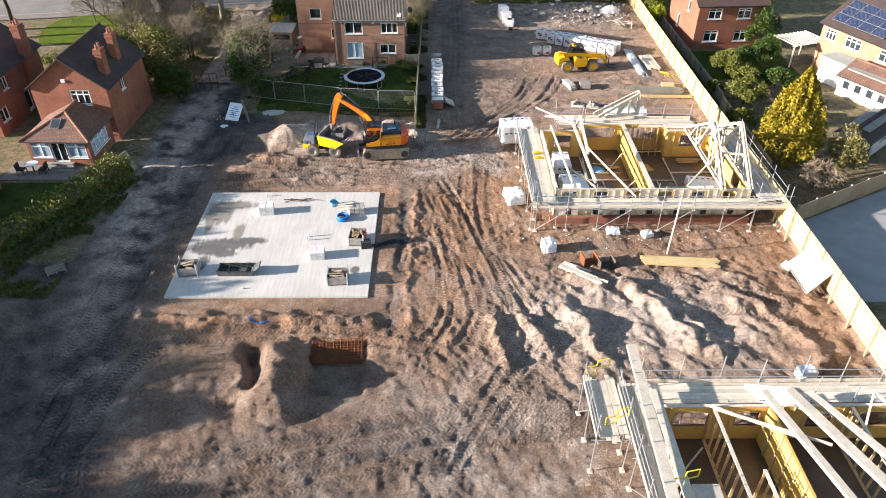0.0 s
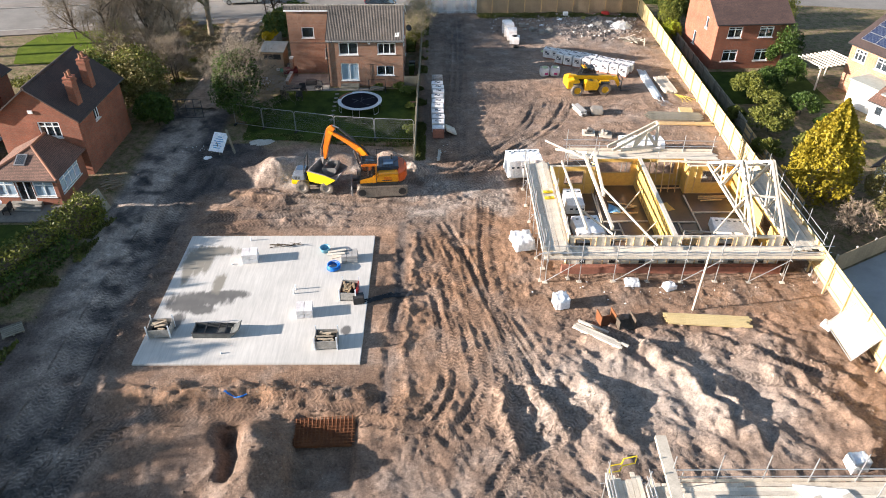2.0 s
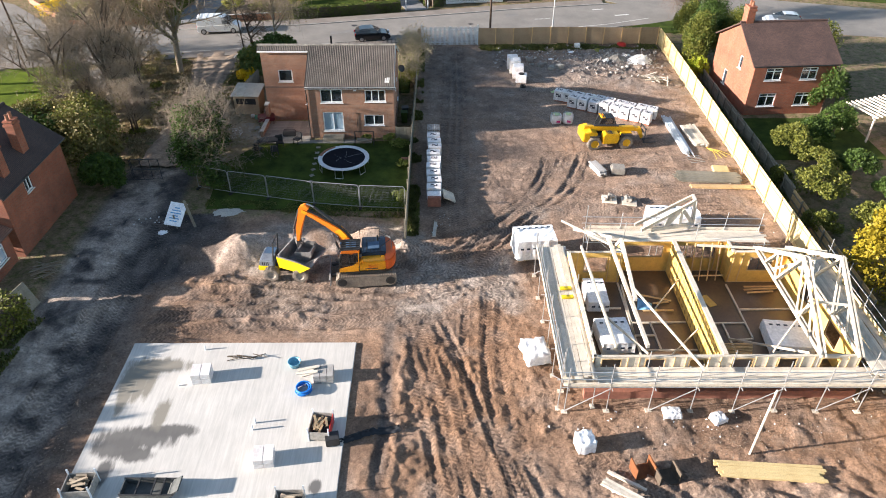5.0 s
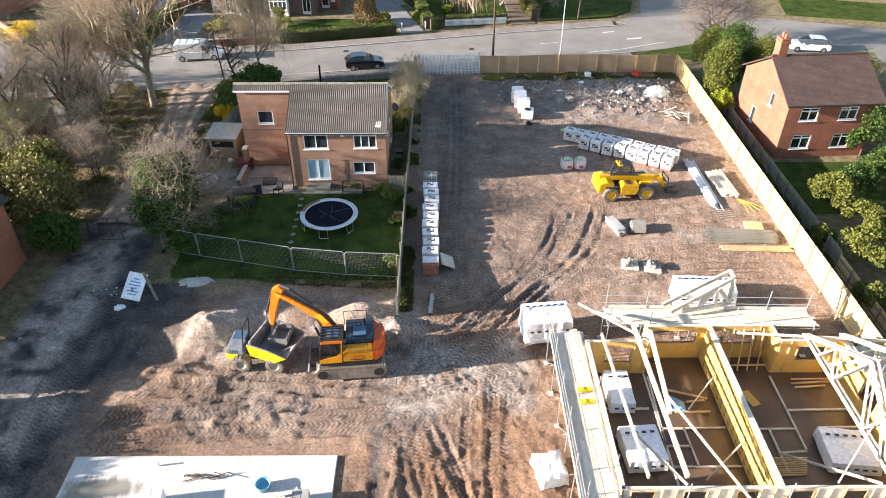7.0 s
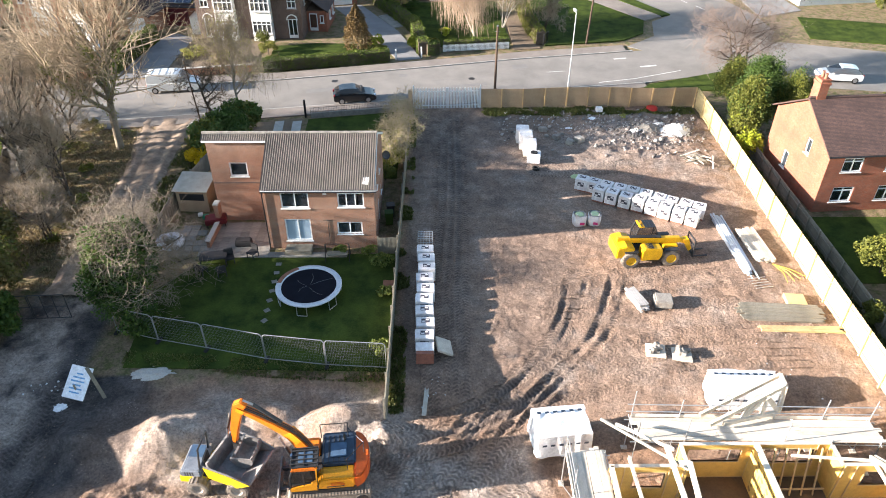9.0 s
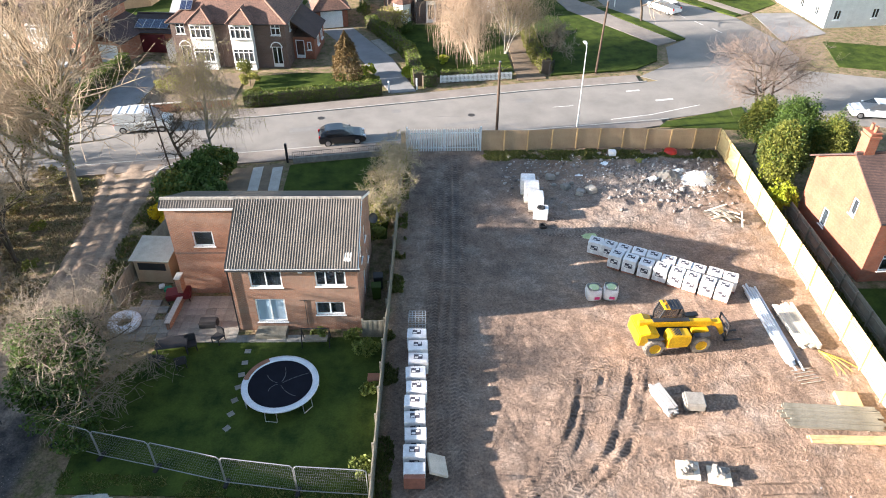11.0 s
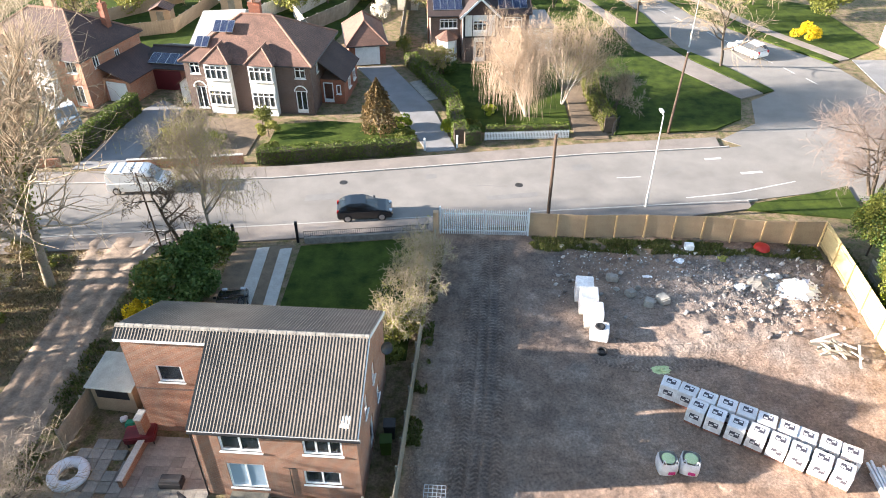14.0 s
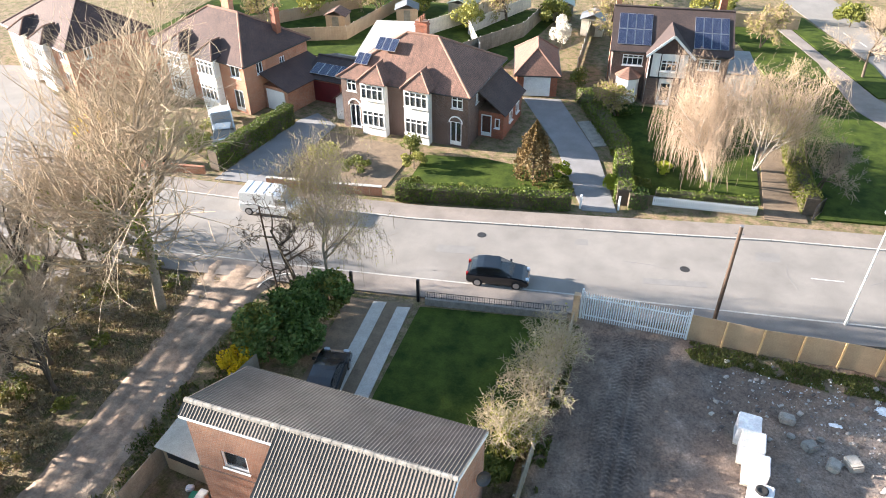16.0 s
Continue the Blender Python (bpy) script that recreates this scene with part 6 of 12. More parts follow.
def clump_points(rng, n, rx, ry, rz, cz, clumps=14, lump=0.45, inner=0.55):
    """Points in uneven clumps spread over an ellipsoid, with gaps between them."""
    c = rng.normal(size=(clumps, 3))
    c /= np.linalg.norm(c, axis=1, keepdims=True)
    c[:, 2] = np.abs(c[:, 2]) * 1.2 - 0.35
    c *= rng.uniform(inner, 0.9, (clumps, 1))
    k = rng.integers(0, clumps, n)
    o = rng.normal(size=(n, 3))
    o /= np.linalg.norm(o, axis=1, keepdims=True)
    o *= rng.uniform(0.35, 1.0, (n, 1)) ** 0.5 * lump * rng.uniform(0.6, 1.2, (clumps, 1))[k]
    p = (c[k] + o) * np.array([rx, ry, rz])
    p[:, 2] += cz
    p[:, 2] = np.maximum(p[:, 2], 0.05)
    return p


def grow(rng, h, spread, levels=4, stems=1, droop=0.0, kids=(7, 6, 5, 4), trunk_r=None, first=0.3, up=0.5, wig=0.55, reach=1.0):
    """Limbs that branch and thin out. Gives the trunk's and limbs' segments, then the twigs'."""
    trunk_r = trunk_r or h * 0.018
    thick, thin = [], []

    def limb(p, d, L, r, lev):
        n = 4 if lev < 2 else (3 if lev == 2 else 2)
        pts = [p]
        for i in range(n):
            d = d + rng.normal(size=3) * (0.12 + 0.07 * lev) * (1.0 if lev < 1 else wig)
            d[2] += (0.10 * up if lev < 3 else 0.05 * up) - droop * (0.22 if lev >= 2 else 0.05)
            d = d / np.linalg.norm(d)
            q = pts[-1] + d * (L / n)
            ra, rb = r * (1 - 0.7 * i / n), r * (1 - 0.7 * (i + 1) / n)
            (thick if lev < 2 else thin).append((*pts[-1], *q, ra, rb))
            pts.append(q)
        if lev + 1 >= levels:
            return
        for c in range(kids[lev]):
            f = first + (1 - first) * (c + rng.uniform(0.2, 0.8)) / kids[lev] if lev == 0 else rng.uniform(0.15, 1.0)
            i = min(int(f * n), n - 1)
            at = pts[i] + (pts[i + 1] - pts[i]) * (f * n - i)
            side = rng.normal(size=3)
            side -= d * np.dot(side, d)
            side /= np.linalg.norm(side)
            e = d * (rng.uniform(0.25, 0.7) if lev == 0 else rng.uniform(0.45, 0.95)) + side * spread * (1.0 if lev < 1 else 0.85)
            if lev == 0:
                e[2] = abs(e[2]) * 0.6 + up * 0.5
            e /= np.linalg.norm(e)
            limb(at, e, L * reach * rng.uniform(0.42, 0.70) * (1.1 - 0.45 * f if lev == 0 else 1.0), r * (0.58 if lev == 0 else 0.5) * (1.15 - 0.5 * f), lev + 1)

    for s in range(stems):
        lean = rng.normal(size=3) * (0.06 if stems == 1 else 0.22)
        lean[2] = 1
        limb(np.array([rng.normal() * 0.15 * (stems > 1), rng.normal() * 0.15 * (stems > 1), -0.15]), lean / np.linalg.norm(lean), h * (0.72 if stems == 1 else 0.66), trunk_r, 0)
    return thick, thin


def bare_tree(name, x, y, h, label, seed, spread=0.9, levels=5, stems=1, droop=0.0, kids=(8, 6, 5, 4), bark="bark", twig="twig", twig_r=0.010, leaves=0, leaf="leaf_spring", leaf_size=0.07, ivy=0, z=0.0, up=0.5, first=0.3, trunk_r=None, wig=0.55, reach=1.0, strands=0, hang=1.6):
    rng = np.random.default_rng(seed)
    t = thing(name, x, y, z, 0, label, "tree")
    thick, thin = grow(rng, h, spread, levels, stems, droop, kids, trunk_r, first, up, wig, reach)
    if strands:
        ends = np.array(thin)
        for i in rng.integers(0, len(ends), strands):
            p, d = ends[i, 3:6], rng.normal(size=3) * 0.35
            L = hang * rng.uniform(0.35, 1.0)
            for j in range(4):
                d = d * 0.6 + np.array([0, 0, -0.6]) + rng.normal(size=3) * 0.06
                q = p + d / np.linalg.norm(d) * L / 4
                if q[2] < 0.2:
                    break
                thin.append((*p, *q, twig_r, twig_r * 0.8))
                p = q
    thin = np.array(thin)
    thin[:, 6] = np.maximum(thin[:, 6], twig_r)
    thin[:, 7] = np.maximum(thin[:, 7], twig_r * 0.7)
    part("trunk", tubes_mesh("trunk", thick, bark, 6), None, t)
    part("crown", tubes_mesh("crown", thin, twig, 3), None, t)
    if leaves:
        k = rng.integers(0, len(thin), leaves)
        f = rng.uniform(0, 1, (leaves, 1))
        pts = thin[k, 0:3] * (1 - f) + thin[k, 3:6] * f + rng.normal(size=(leaves, 3)) * 0.05
        part("leaves", leaf_mesh("leaves", pts, leaf_size, leaf, rng, 0.5 + droop), None, t)
    if ivy:
        tk = np.array(thick)
        tk = tk[(tk[:, 6] > 0.05) & (tk[:, 2] < h * 0.55)]
        k = rng.integers(0, len(tk), ivy)
        f = rng.uniform(0, 1, (ivy, 1))
        pts = tk[k, 0:3] * (1 - f) + tk[k, 3:6] * f + rng.normal(size=(ivy, 3)) * np.array([0.22, 0.22, 0.15])
        part("ivy", leaf_mesh("ivy", pts, 0.09, "leaf_olive", rng), None, t)
    return t


def bush(name, x, y, rx, ry, h, label, seed, leaf="leaf_green", n=5000, size=0.10, clumps=16, z=0.0, category="bush", mix=None, lump=0.45, stem=True):
    rng = np.random.default_rng(seed)
    t = thing(name, x, y, z, 0, label, category)
    pts = clump_points(rng, n, rx, ry, h * 0.55, h * 0.48, clumps, lump)
    part("crown", leaf_mesh("crown", pts, size, leaf, rng), None, t)
    if mix:
        pts = clump_points(rng, n // 3, rx * 0.98, ry * 0.98, h * 0.56, h * 0.5, clumps, lump)
        part("new_growth", leaf_mesh("new_growth", pts, size, mix, rng), None, t)
    if stem:
        part("stem", tubes_mesh("stem", [(0, 0, -0.1, rng.normal() * 0.1, rng.normal() * 0.1, h * 0.7, 0.02 + 0.03 * rx, 0.02)], "bark", 6), None, t)
    return t


def conifer(name, x, y, r, h, label, seed, leaf="leaf_green", n=6000, size=0.10, z=0.0, blunt=2.4):
    rng = np.random.default_rng(seed)
    t = thing(name, x, y, z, 0, label, "tree")
    f = rng.uniform(0, 1, n) ** 0.75
    rad = r * (1 - f ** blunt) * (0.72 + 0.28 * rng.uniform(0, 1, n) ** 0.4)
    a = rng.uniform(0, 2 * math.pi, n)
    lob = 1 + 0.16 * np.sin(5 * a + 9 * f) + 0.12 * np.sin(11 * a - 17 * f + seed) + 0.07 * rng.normal(size=n)
    pts = np.stack([rad * lob * np.cos(a), rad * lob * np.sin(a), 0.08 + f * h + 0.2 * np.sin(7 * a)], 1)
    part("crown", leaf_mesh("crown", pts, size, leaf, rng, -0.7), None, t)
    part("trunk", Geo().tube((0, 0, -0.1), (0, 0, h * 0.85), r * 0.09, 0.02, n=7), "bark", t)
    return t


def hedge(name, pts, w, h, label, seed, leaf="leaf_hedge", per_m=420, size=0.07, ragged=0.06, z=0.0, category="hedge"):
    """A clipped hedge along a plan line: leafy faces over a dark woody core."""
    rng = np.random.default_rng(seed)
    t = thing(name, pts[0][0], pts[0][1], z, 0, label, category)
    o = np.array(pts[0])
    P, core = [], Geo()
    for (x0, y0), (x1, y1) in zip(pts[:-1], pts[1:]):
        L = math.hypot(x1 - x0, y1 - y0)
        n = int(per_m * L)
        u = rng.uniform(0, L, n)
        face = rng.uniform(0, 2 * h + w, n)
        v = np.where(face < h, -w / 2, np.where(face < h + w, face - h - w / 2, w / 2))
        q = np.where(face < h, face, np.where(face < h + w, h, face - h - w))
        wob = 1 + 0.10 * np.sin(u * 1.3 + seed) + 0.07 * np.sin(u * 3.1)
        v, q = v * wob + rng.normal(size=n) * ragged, q * (0.96 + 0.04 * np.sin(u * 2.1)) + rng.normal(size=n) * ragged
        ux, uy = (x1 - x0) / L, (y1 - y0) / L
        P.append(np.stack([x0 - o[0] + ux * u - uy * v, y0 - o[1] + uy * u + ux * v, np.maximum(q, 0.03)], 1))
        core.bar((x0 - o[0], y0 - o[1], h * 0.46), (x1 - o[0], y1 - o[1], h * 0.46), w * 0.86, h * 0.88)
    part("woody_core", core, "bark", t)
    part("leaves", leaf_mesh("leaves", np.concatenate(P), size, leaf, rng), None, t)
    return t


# along the lane and the brick house
bare_tree("ivy_clad_tree", -18.0, 68.0, 8.0, "spreading bare tree with ivy round its limbs", 11, spread=1.45, stems=4, kids=(7, 7, 6, 5), twig="twig_grey", ivy=5000, trunk_r=0.14, twig_r=0.009, up=0.2, reach=1.05)
bush("evergreen_bush", -18.3, 67.0, 2.3, 2.0, 5.6, "olive-green evergreen bush under the ivy-clad tree", 12, "leaf_green", 9500, 0.12, 22, mix="leaf_laurel")
bush("evergreen_bush", -17.2, 64.2, 1.8, 1.4, 2.6, "dark shaded bush beside the wire fence", 13, "leaf_green", 3500, 0.10)
for i, (x, y, rx, ry, h, lf) in enumerate(((-27.2, 67.0, 2.8, 2.4, 5.6, "leaf_winter"), (-29.0, 71.0, 2.4, 2.2, 4.6, "leaf_winter"), (-33.0, 70.8, 2.4, 2.2, 4.4, "leaf_winter"), (-30.8, 66.2, 2.4, 2.0, 5.6, "leaf_green"), (-25.0, 64.2, 1.5, 1.4, 3.2, "leaf_green"))):
    bush("overgrown_bush", x, y, rx, ry, h, "overgrown olive-green bush beside the lane", 20 + i, lf, 6500, 0.12, 22, mix="leaf_olive" if i < 3 else None)
bare_tree("bare_tree", -26.2, 87.2, 17.0, "tall bare many-stemmed tree beside the lane, ivy round its trunk", 31, spread=0.7, stems=1, kids=(17, 8, 6, 4), up=1.2, ivy=2600, twig_r=0.010, trunk_r=0.34, first=0.26, twig="twig_pale", bark="bark_pale", wig=0.5, reach=1.08)
bare_tree("bare_tree", -29.2, 81.0, 7.5, "bare spreading tree by the lane", 32, spread=1.0, stems=2, kids=(7, 6, 5, 4), twig="twig_grey", twig_r=0.010, trunk_r=0.11)
bare_tree("bare_tree", -33.2, 85.6, 8.0, "bare thin-twigged tree above the brambles", 33, spread=1.0, stems=2, kids=(7, 6, 5, 4), twig="twig_pale", twig_r=0.010, trunk_r=0.10)
bare_tree("bare_tree", -31.8, 75.4, 7.0, "bare tree above olive bushes", 34, spread=1.0, stems=2, kids=(7, 6, 5, 4), twig="twig_grey", leaves=1500, twig_r=0.012, trunk_r=0.10)
bare_tree("bare_tree", -36.8, 92.0, 7.0, "pale bare tree beside the street", 35, spread=1.0, stems=2, kids=(7, 6, 5, 4), twig="twig_pale", twig_r=0.010, trunk_r=0.1)
bare_tree("bare_tree", -31.0, 88.6, 10.0, "tall bare thin-twigged tree near the street", 37, spread=0.85, stems=3, kids=(8, 7, 6, 4), twig="twig_pale", twig_r=0.010, trunk_r=0.12, up=0.8)
bare_tree("bare_tree", -35.6, 80.6, 9.0, "bare thin-twigged tree above the brambles", 38, spread=0.9, stems=3, kids=(8, 7, 6, 4), twig="twig_grey", twig_r=0.010, trunk_r=0.11, up=0.7)
bare_tree("bare_tree", -27.2, 79.6, 8.0, "slim leaning bare tree beside the lane", 39, spread=0.8, stems=2, kids=(8, 7, 5, 4), twig="twig_pale", twig_r=0.009, trunk_r=0.12, up=1.0)
bare_tree("bare_tree", -30.4, 77.0, 7.0, "thin bare tree among brambles", 60, spread=0.9, stems=3, kids=(8, 7, 5, 4), twig="twig_pale", twig_r=0.009, trunk_r=0.08, up=0.9)
bare_tree("bare_tree", -26.0, 73.6, 6.0, "thin bare tree among brambles", 61, spread=0.9, stems=3, kids=(8, 7, 5, 4), twig="twig_grey", twig_r=0.009, trunk_r=0.08, up=0.9)
# unseen trees added far to the west to cast shadow bands on the lane
for i, (x, y, h) in enumerate(((-48.5, 74.0, 14), (-49.5, 77.5, 15), (-50.5, 80.2, 14), (-50.0, 83.4, 15))):
    bare_tree("bare_tree", x, y, h, "unseen tall bare tree, added to throw shade on the lane", 300 + i, spread=0.6, kids=(9, 6, 5, 3), twig="twig_grey", twig_r=0.013, trunk_r=0.28, up=1.2, first=0.4)
for i, (x, y, h) in enumerate(((-33.0, 88.6, 11), (-31.4, 83.2, 11), (-33.6, 79.0, 10), (-30.6, 79.6, 9))):
    bare_tree("bare_tree", x, y, h, "bare tree with a stout trunk beside the lane", 320 + i, spread=0.75, kids=(8, 6, 5, 3), twig="twig_grey", twig_r=0.013, trunk_r=0.22, up=1.0, first=0.35)
bare_tree("young_tree", -41.3, 86.0, 6.5, "young bare tree on the grass", 36, spread=0.8, kids=(8, 5, 4, 3), twig="twig_grey", twig_r=0.010, trunk_r=0.07)
brg = random.Random(17)
for i in range(34):
    x, y = brg.uniform(-34, -25.2), brg.uniform(73, 91)
    r = brg.uniform(0.4, 1.1)
    bush("bramble_bush", x, y, r, r, brg.uniform(0.35, 0.6) if x > -28 else brg.uniform(0.5, 1.0), "low tangled dry bush by the lane", 340 + i, ("leaf_winter", "leaf_dry", "leaf_dry", "leaf_olive")[i % 4], 420, 0.08, 9, stem=False)
bare_tree("street_tree", -19.3, 92.1, 7.0, "dark crooked bare tree beside the pavement", 51, spread=1.35, levels=5, kids=(7, 6, 5, 4), twig="bark", twig_r=0.016, trunk_r=0.16, z=0.0)
bare_tree("birch_tree", -16.9, 91.9, 10.2, "slender birch with hanging twigs and thin spring leaves", 52, spread=0.75, droop=0.25, kids=(14, 8, 6, 3), twig="twig_grey", twig_r=0.008, leaves=5200, leaf_size=0.045, trunk_r=0.13, up=1.0, strands=1500, hang=1.7, bark="bark_pale")
for i, (x, y, rx, ry, h) in enumerate(((-18.2, 86.0, 1.7, 1.8, 3.2), (-17.2, 88.4, 1.9, 1.8, 3.4), (-16.2, 90.6, 1.5, 1.6, 3.0), (-15.9, 86.4, 1.2, 1.6, 2.6))):
    bush("laurel_bush", x, y, rx, ry, h, "glossy mid-green laurel bush beside the drive", 53 + 90 * i, "leaf_laurel", 5200, 0.13, 26, lump=0.36, mix="leaf_green" if i % 2 else "leaf_olive")
bush("forsythia_bush", -18.6, 84.2, 0.9, 1.2, 1.9, "yellow flowering bush beside the garden fence", 55, "flower_yellow", 2400, 0.08, 10)
bare_tree("straggly_shrub", -2.5, 86.6, 5.0, "straggly pale bare shrub along the boundary", 56, spread=1.2, stems=6, levels=4, kids=(8, 6, 4), twig="straw_twig", twig_r=0.011, trunk_r=0.05, leaves=500, bark="straw_twig")
bare_tree("straggly_shrub", -2.9, 83.4, 4.2, "straggly pale bare shrub along the boundary", 63, spread=1.2, stems=5, levels=4, kids=(8, 6, 4), twig="straw_twig", twig_r=0.011, trunk_r=0.05, leaves=700, bark="straw_twig")
bare_tree("straggly_shrub", -2.2, 90.0, 4.6, "straggly pale bare shrub along the boundary", 57, spread=1.2, stems=6, levels=4, kids=(8, 6, 4), twig="straw_twig", twig_r=0.011, trunk_r=0.05, leaves=300, bark="straw_twig")
bush("garden_bush", -2.6, 84.0, 1.1, 1.4, 2.0, "olive bush on the boundary", 58, "leaf_spring", 2200, 0.09)
bush("garden_bush", -3.2, 81.8, 0.9, 0.8, 1.5, "olive bush behind the house corner", 59, "leaf_olive", 1500, 0.09)
for i, (x, y, r, h) in enumerate(((-2.6, 70.4, 0.9, 1.0), (-3.6, 71.4, 0.7, 0.8), (-2.3, 67.5, 0.6, 0.6), (-5.6, 71.9, 0.6, 0.6), (-2.3, 62.4, 0.7, 0.8))):
    bush("border_plant", x, y, r, r, h, "low green border plant beside the fence", 70 + i, "grass_tuft", 700, 0.08, 7, stem=False)
# hedge of the red brick house and the dark trees west of the plot
hedge("garden_hedge", [(-30.0, 37.5), (-27.6, 42.0), (-26.0, 46.4), (-25.0, 49.6)], 1.7, 1.7, "uneven green hedge along the plot", 80, "leaf_olive", 900, 0.10, 0.20)
hedge("garden_hedge", [(-29.0, 37.2), (-26.7, 41.6), (-25.2, 45.6)], 1.0, 1.0, "dark ivy-grown bank along the plot", 81, "leaf_green", 600, 0.10, 0.22)
for i, (x, y, h) in enumerate(((-47, 17, 9), (-50, 24, 11), (-46, 33.5, 8), (-52, 29, 10))):
    bare_tree("bare_tree", x, y, h, "bare tree in the neighbouring garden", 90 + i, spread=0.9, kids=(8, 6, 5, 3), twig_r=0.02, trunk_r=0.2, z=-0.1)
# evergreens out of view, placed and sized for the long shadows they cast
for i, (x, y, r, h) in enumerate(((-42, 42.5, 2.8, 6.6), (-46, 45.5, 2.6, 6.0), (-42, 37, 2.8, 6.2), (-48, 40, 3, 7), (-43, 32.2, 2.5, 6.4), (-45, 27.0, 2.4, 7.0), (-44, 20.6, 2.6, 7.4), (-46, 14.5, 2.8, 8.0), (-49, 34.5, 3.0, 8.0), (-50, 23.6, 2.2, 8.6), (-45, 8.5, 3.0, 8.0), (-40.5, 23.5, 2.2, 6.4), (-41, 16.8, 2.4, 7.0), (-41.5, 11.0, 2.4, 7.2), (-39.5, 29.2, 1.8, 5.2))):
    bush("tall_evergreen", x, y, r, r * 1.2, h, "unseen tall dark evergreen, added to shade the plot", 100 + i, "leaf_green", 3200, 0.28, 18)
for i, (x, y, r, h) in enumerate(((-35.2, 66.4, 1.6, 2.0), (-36.8, 69.2, 1.5, 1.8), (-39.5, 71, 1.7, 2.0))):
    bush("garden_bush", x, y, r, r, h, "round olive garden bush", 110 + i, "leaf_olive", 1800, 0.09)

# east of the site
for i, (x, y, r, h, lf) in enumerate(((27.6, 88.6, 1.9, 6.2, "leaf_olive"), (29.4, 91.2, 2.4, 7.0, "leaf_green"), (31.6, 89.2, 2.2, 6.4, "leaf_olive"), (28.2, 94.2, 2.0, 5.4, "leaf_olive"))):
    bush("dark_evergreen", x, y, r, r, h, "tall dark evergreen behind the timber fence", 120 + i, lf, 14000, 0.075, 90, category="tree", lump=0.24, mix="leaf_green")
bush("lime_bush", 26.8, 85.4, 0.95, 1.1, 2.4, "bright yellow-green bush beside the fence", 125, "leaf_lime", 2600, 0.09)
bush("lime_bush", 27.0, 87.4, 1.1, 1.1, 3.4, "light green conifer bush beside the fence", 126, "leaf_olive", 2600, 0.09, mix="leaf_lime")
conifer("golden_conifer", 29.3, 52.3, 2.3, 7.6, "broad golden-yellow conifer behind the fence", 127, "leaf_yellow", 15000, 0.13, blunt=2.2)
for i, (x, y, r, h, lf) in enumerate(((30.2, 69.6, 1.8, 2.6, "leaf_olive"), (32.6, 71.2, 1.6, 2.4, "leaf_green"), (35.4, 73.0, 1.6, 3.0, "leaf_green"), (29.6, 62.8, 2.0, 2.6, "leaf_olive"), (31.8, 58.6, 1.6, 2.2, "leaf_olive"), (34.6, 62.4, 1.5, 1.6, "leaf_green"), (31.0, 66.4, 1.5, 2.0, "leaf_olive"), (36.2, 77.4, 1.7, 4.6, "leaf_green"), (38.0, 80.6, 1.8, 3.6, "leaf_green"), (32.8, 49.9, 1.6, 3.6, "leaf_winter"), (27.6, 58.2, 1.2, 1.6, "leaf_olive"), (33.8, 66.0, 1.6, 2.2, "leaf_green"), (37.6, 84.2, 2.2, 4.4, "leaf_olive"), (40.0, 88.0, 2.4, 5.0, "leaf_olive"), (27.3, 64.8, 0.9, 1.4, "leaf_olive"))):
    bush("garden_bush", x, y, r, r, h, "rounded green garden bush beyond the fence", 130 + i, lf, 3600, 0.10, 12)
bare_tree("bare_shrub", 29.5, 46.9, 3.2, "bare red-brown shrub beside the yard fence", 145, spread=1.1, stems=4, levels=4, kids=(8, 6, 5), twig="willow_twig", twig_r=0.012, trunk_r=0.04)
bare_tree("bare_tree", 32.0, 102.2, 9.0, "wide bare grey-pink tree on the corner verge", 146, spread=1.35, stems=4, kids=(7, 6, 5, 4), twig="twig_dark", twig_r=0.010, trunk_r=0.15, up=0.3, reach=1.12)
bare_tree("street_tree", 19.6, 141.3, 8.0, "slim bare street tree on the verge", 147, spread=0.8, kids=(9, 6, 5, 4), twig="twig_pale", twig_r=0.013, trunk_r=0.17)
bare_tree("street_tree", 26.6, 128.2, 11.0, "slim bare street tree on the verge", 148, spread=0.8, kids=(9, 6, 5, 4), twig="twig_pale", twig_r=0.013, trunk_r=0.17)

# gardens across the street
hedge("clipped_hedge", [(-17.2, 104.0), (-4.2, 106.9)], 1.0, 1.3, "long clipped dark green hedge behind the pavement", 150, "leaf_hedge", 700, 0.07, 0.04)
hedge("clipped_hedge", [(-33.0, 103.2), (-31.4, 113.0)], 1.1, 1.9, "tall clipped hedge beside the grey drive", 151, "leaf_hedge", 900, 0.08, 0.04)
hedge("clipped_hedge", [(-0.5, 108.6), (-1.6, 116.0), (-4.6, 122.2), (-6.8, 126.2)], 1.2, 1.5, "clipped hedge along the drive", 152, "leaf_hedge", 500, 0.08, 0.05)
hedge("clipped_hedge", [(-0.2, 108.7), (1.2, 109.1)], 1.1, 1.3, "dark clipped hedge end beside the gate", 153, "leaf_green", 700, 0.07, 0.04)
hedge("clipped_hedge", [(12.7, 111.6), (11.9, 117), (11.7, 124)], 1.1, 1.6, "clipped olive hedge beside the brown path", 154, "leaf_olive", 600, 0.08, 0.06)
hedge("clipped_hedge", [(1.7, 109.9), (9.0, 110.9)], 0.7, 1.1, "low clipped hedge behind the white picket fence", 155, "leaf_hedge", 500, 0.07, 0.06)
hedge("clipped_hedge", [(-45, 101.6), (-37.5, 103.0)], 1.0, 1.2, "clipped hedge in front of the bay-fronted houses", 156, "leaf_hedge", 500, 0.08, 0.06)
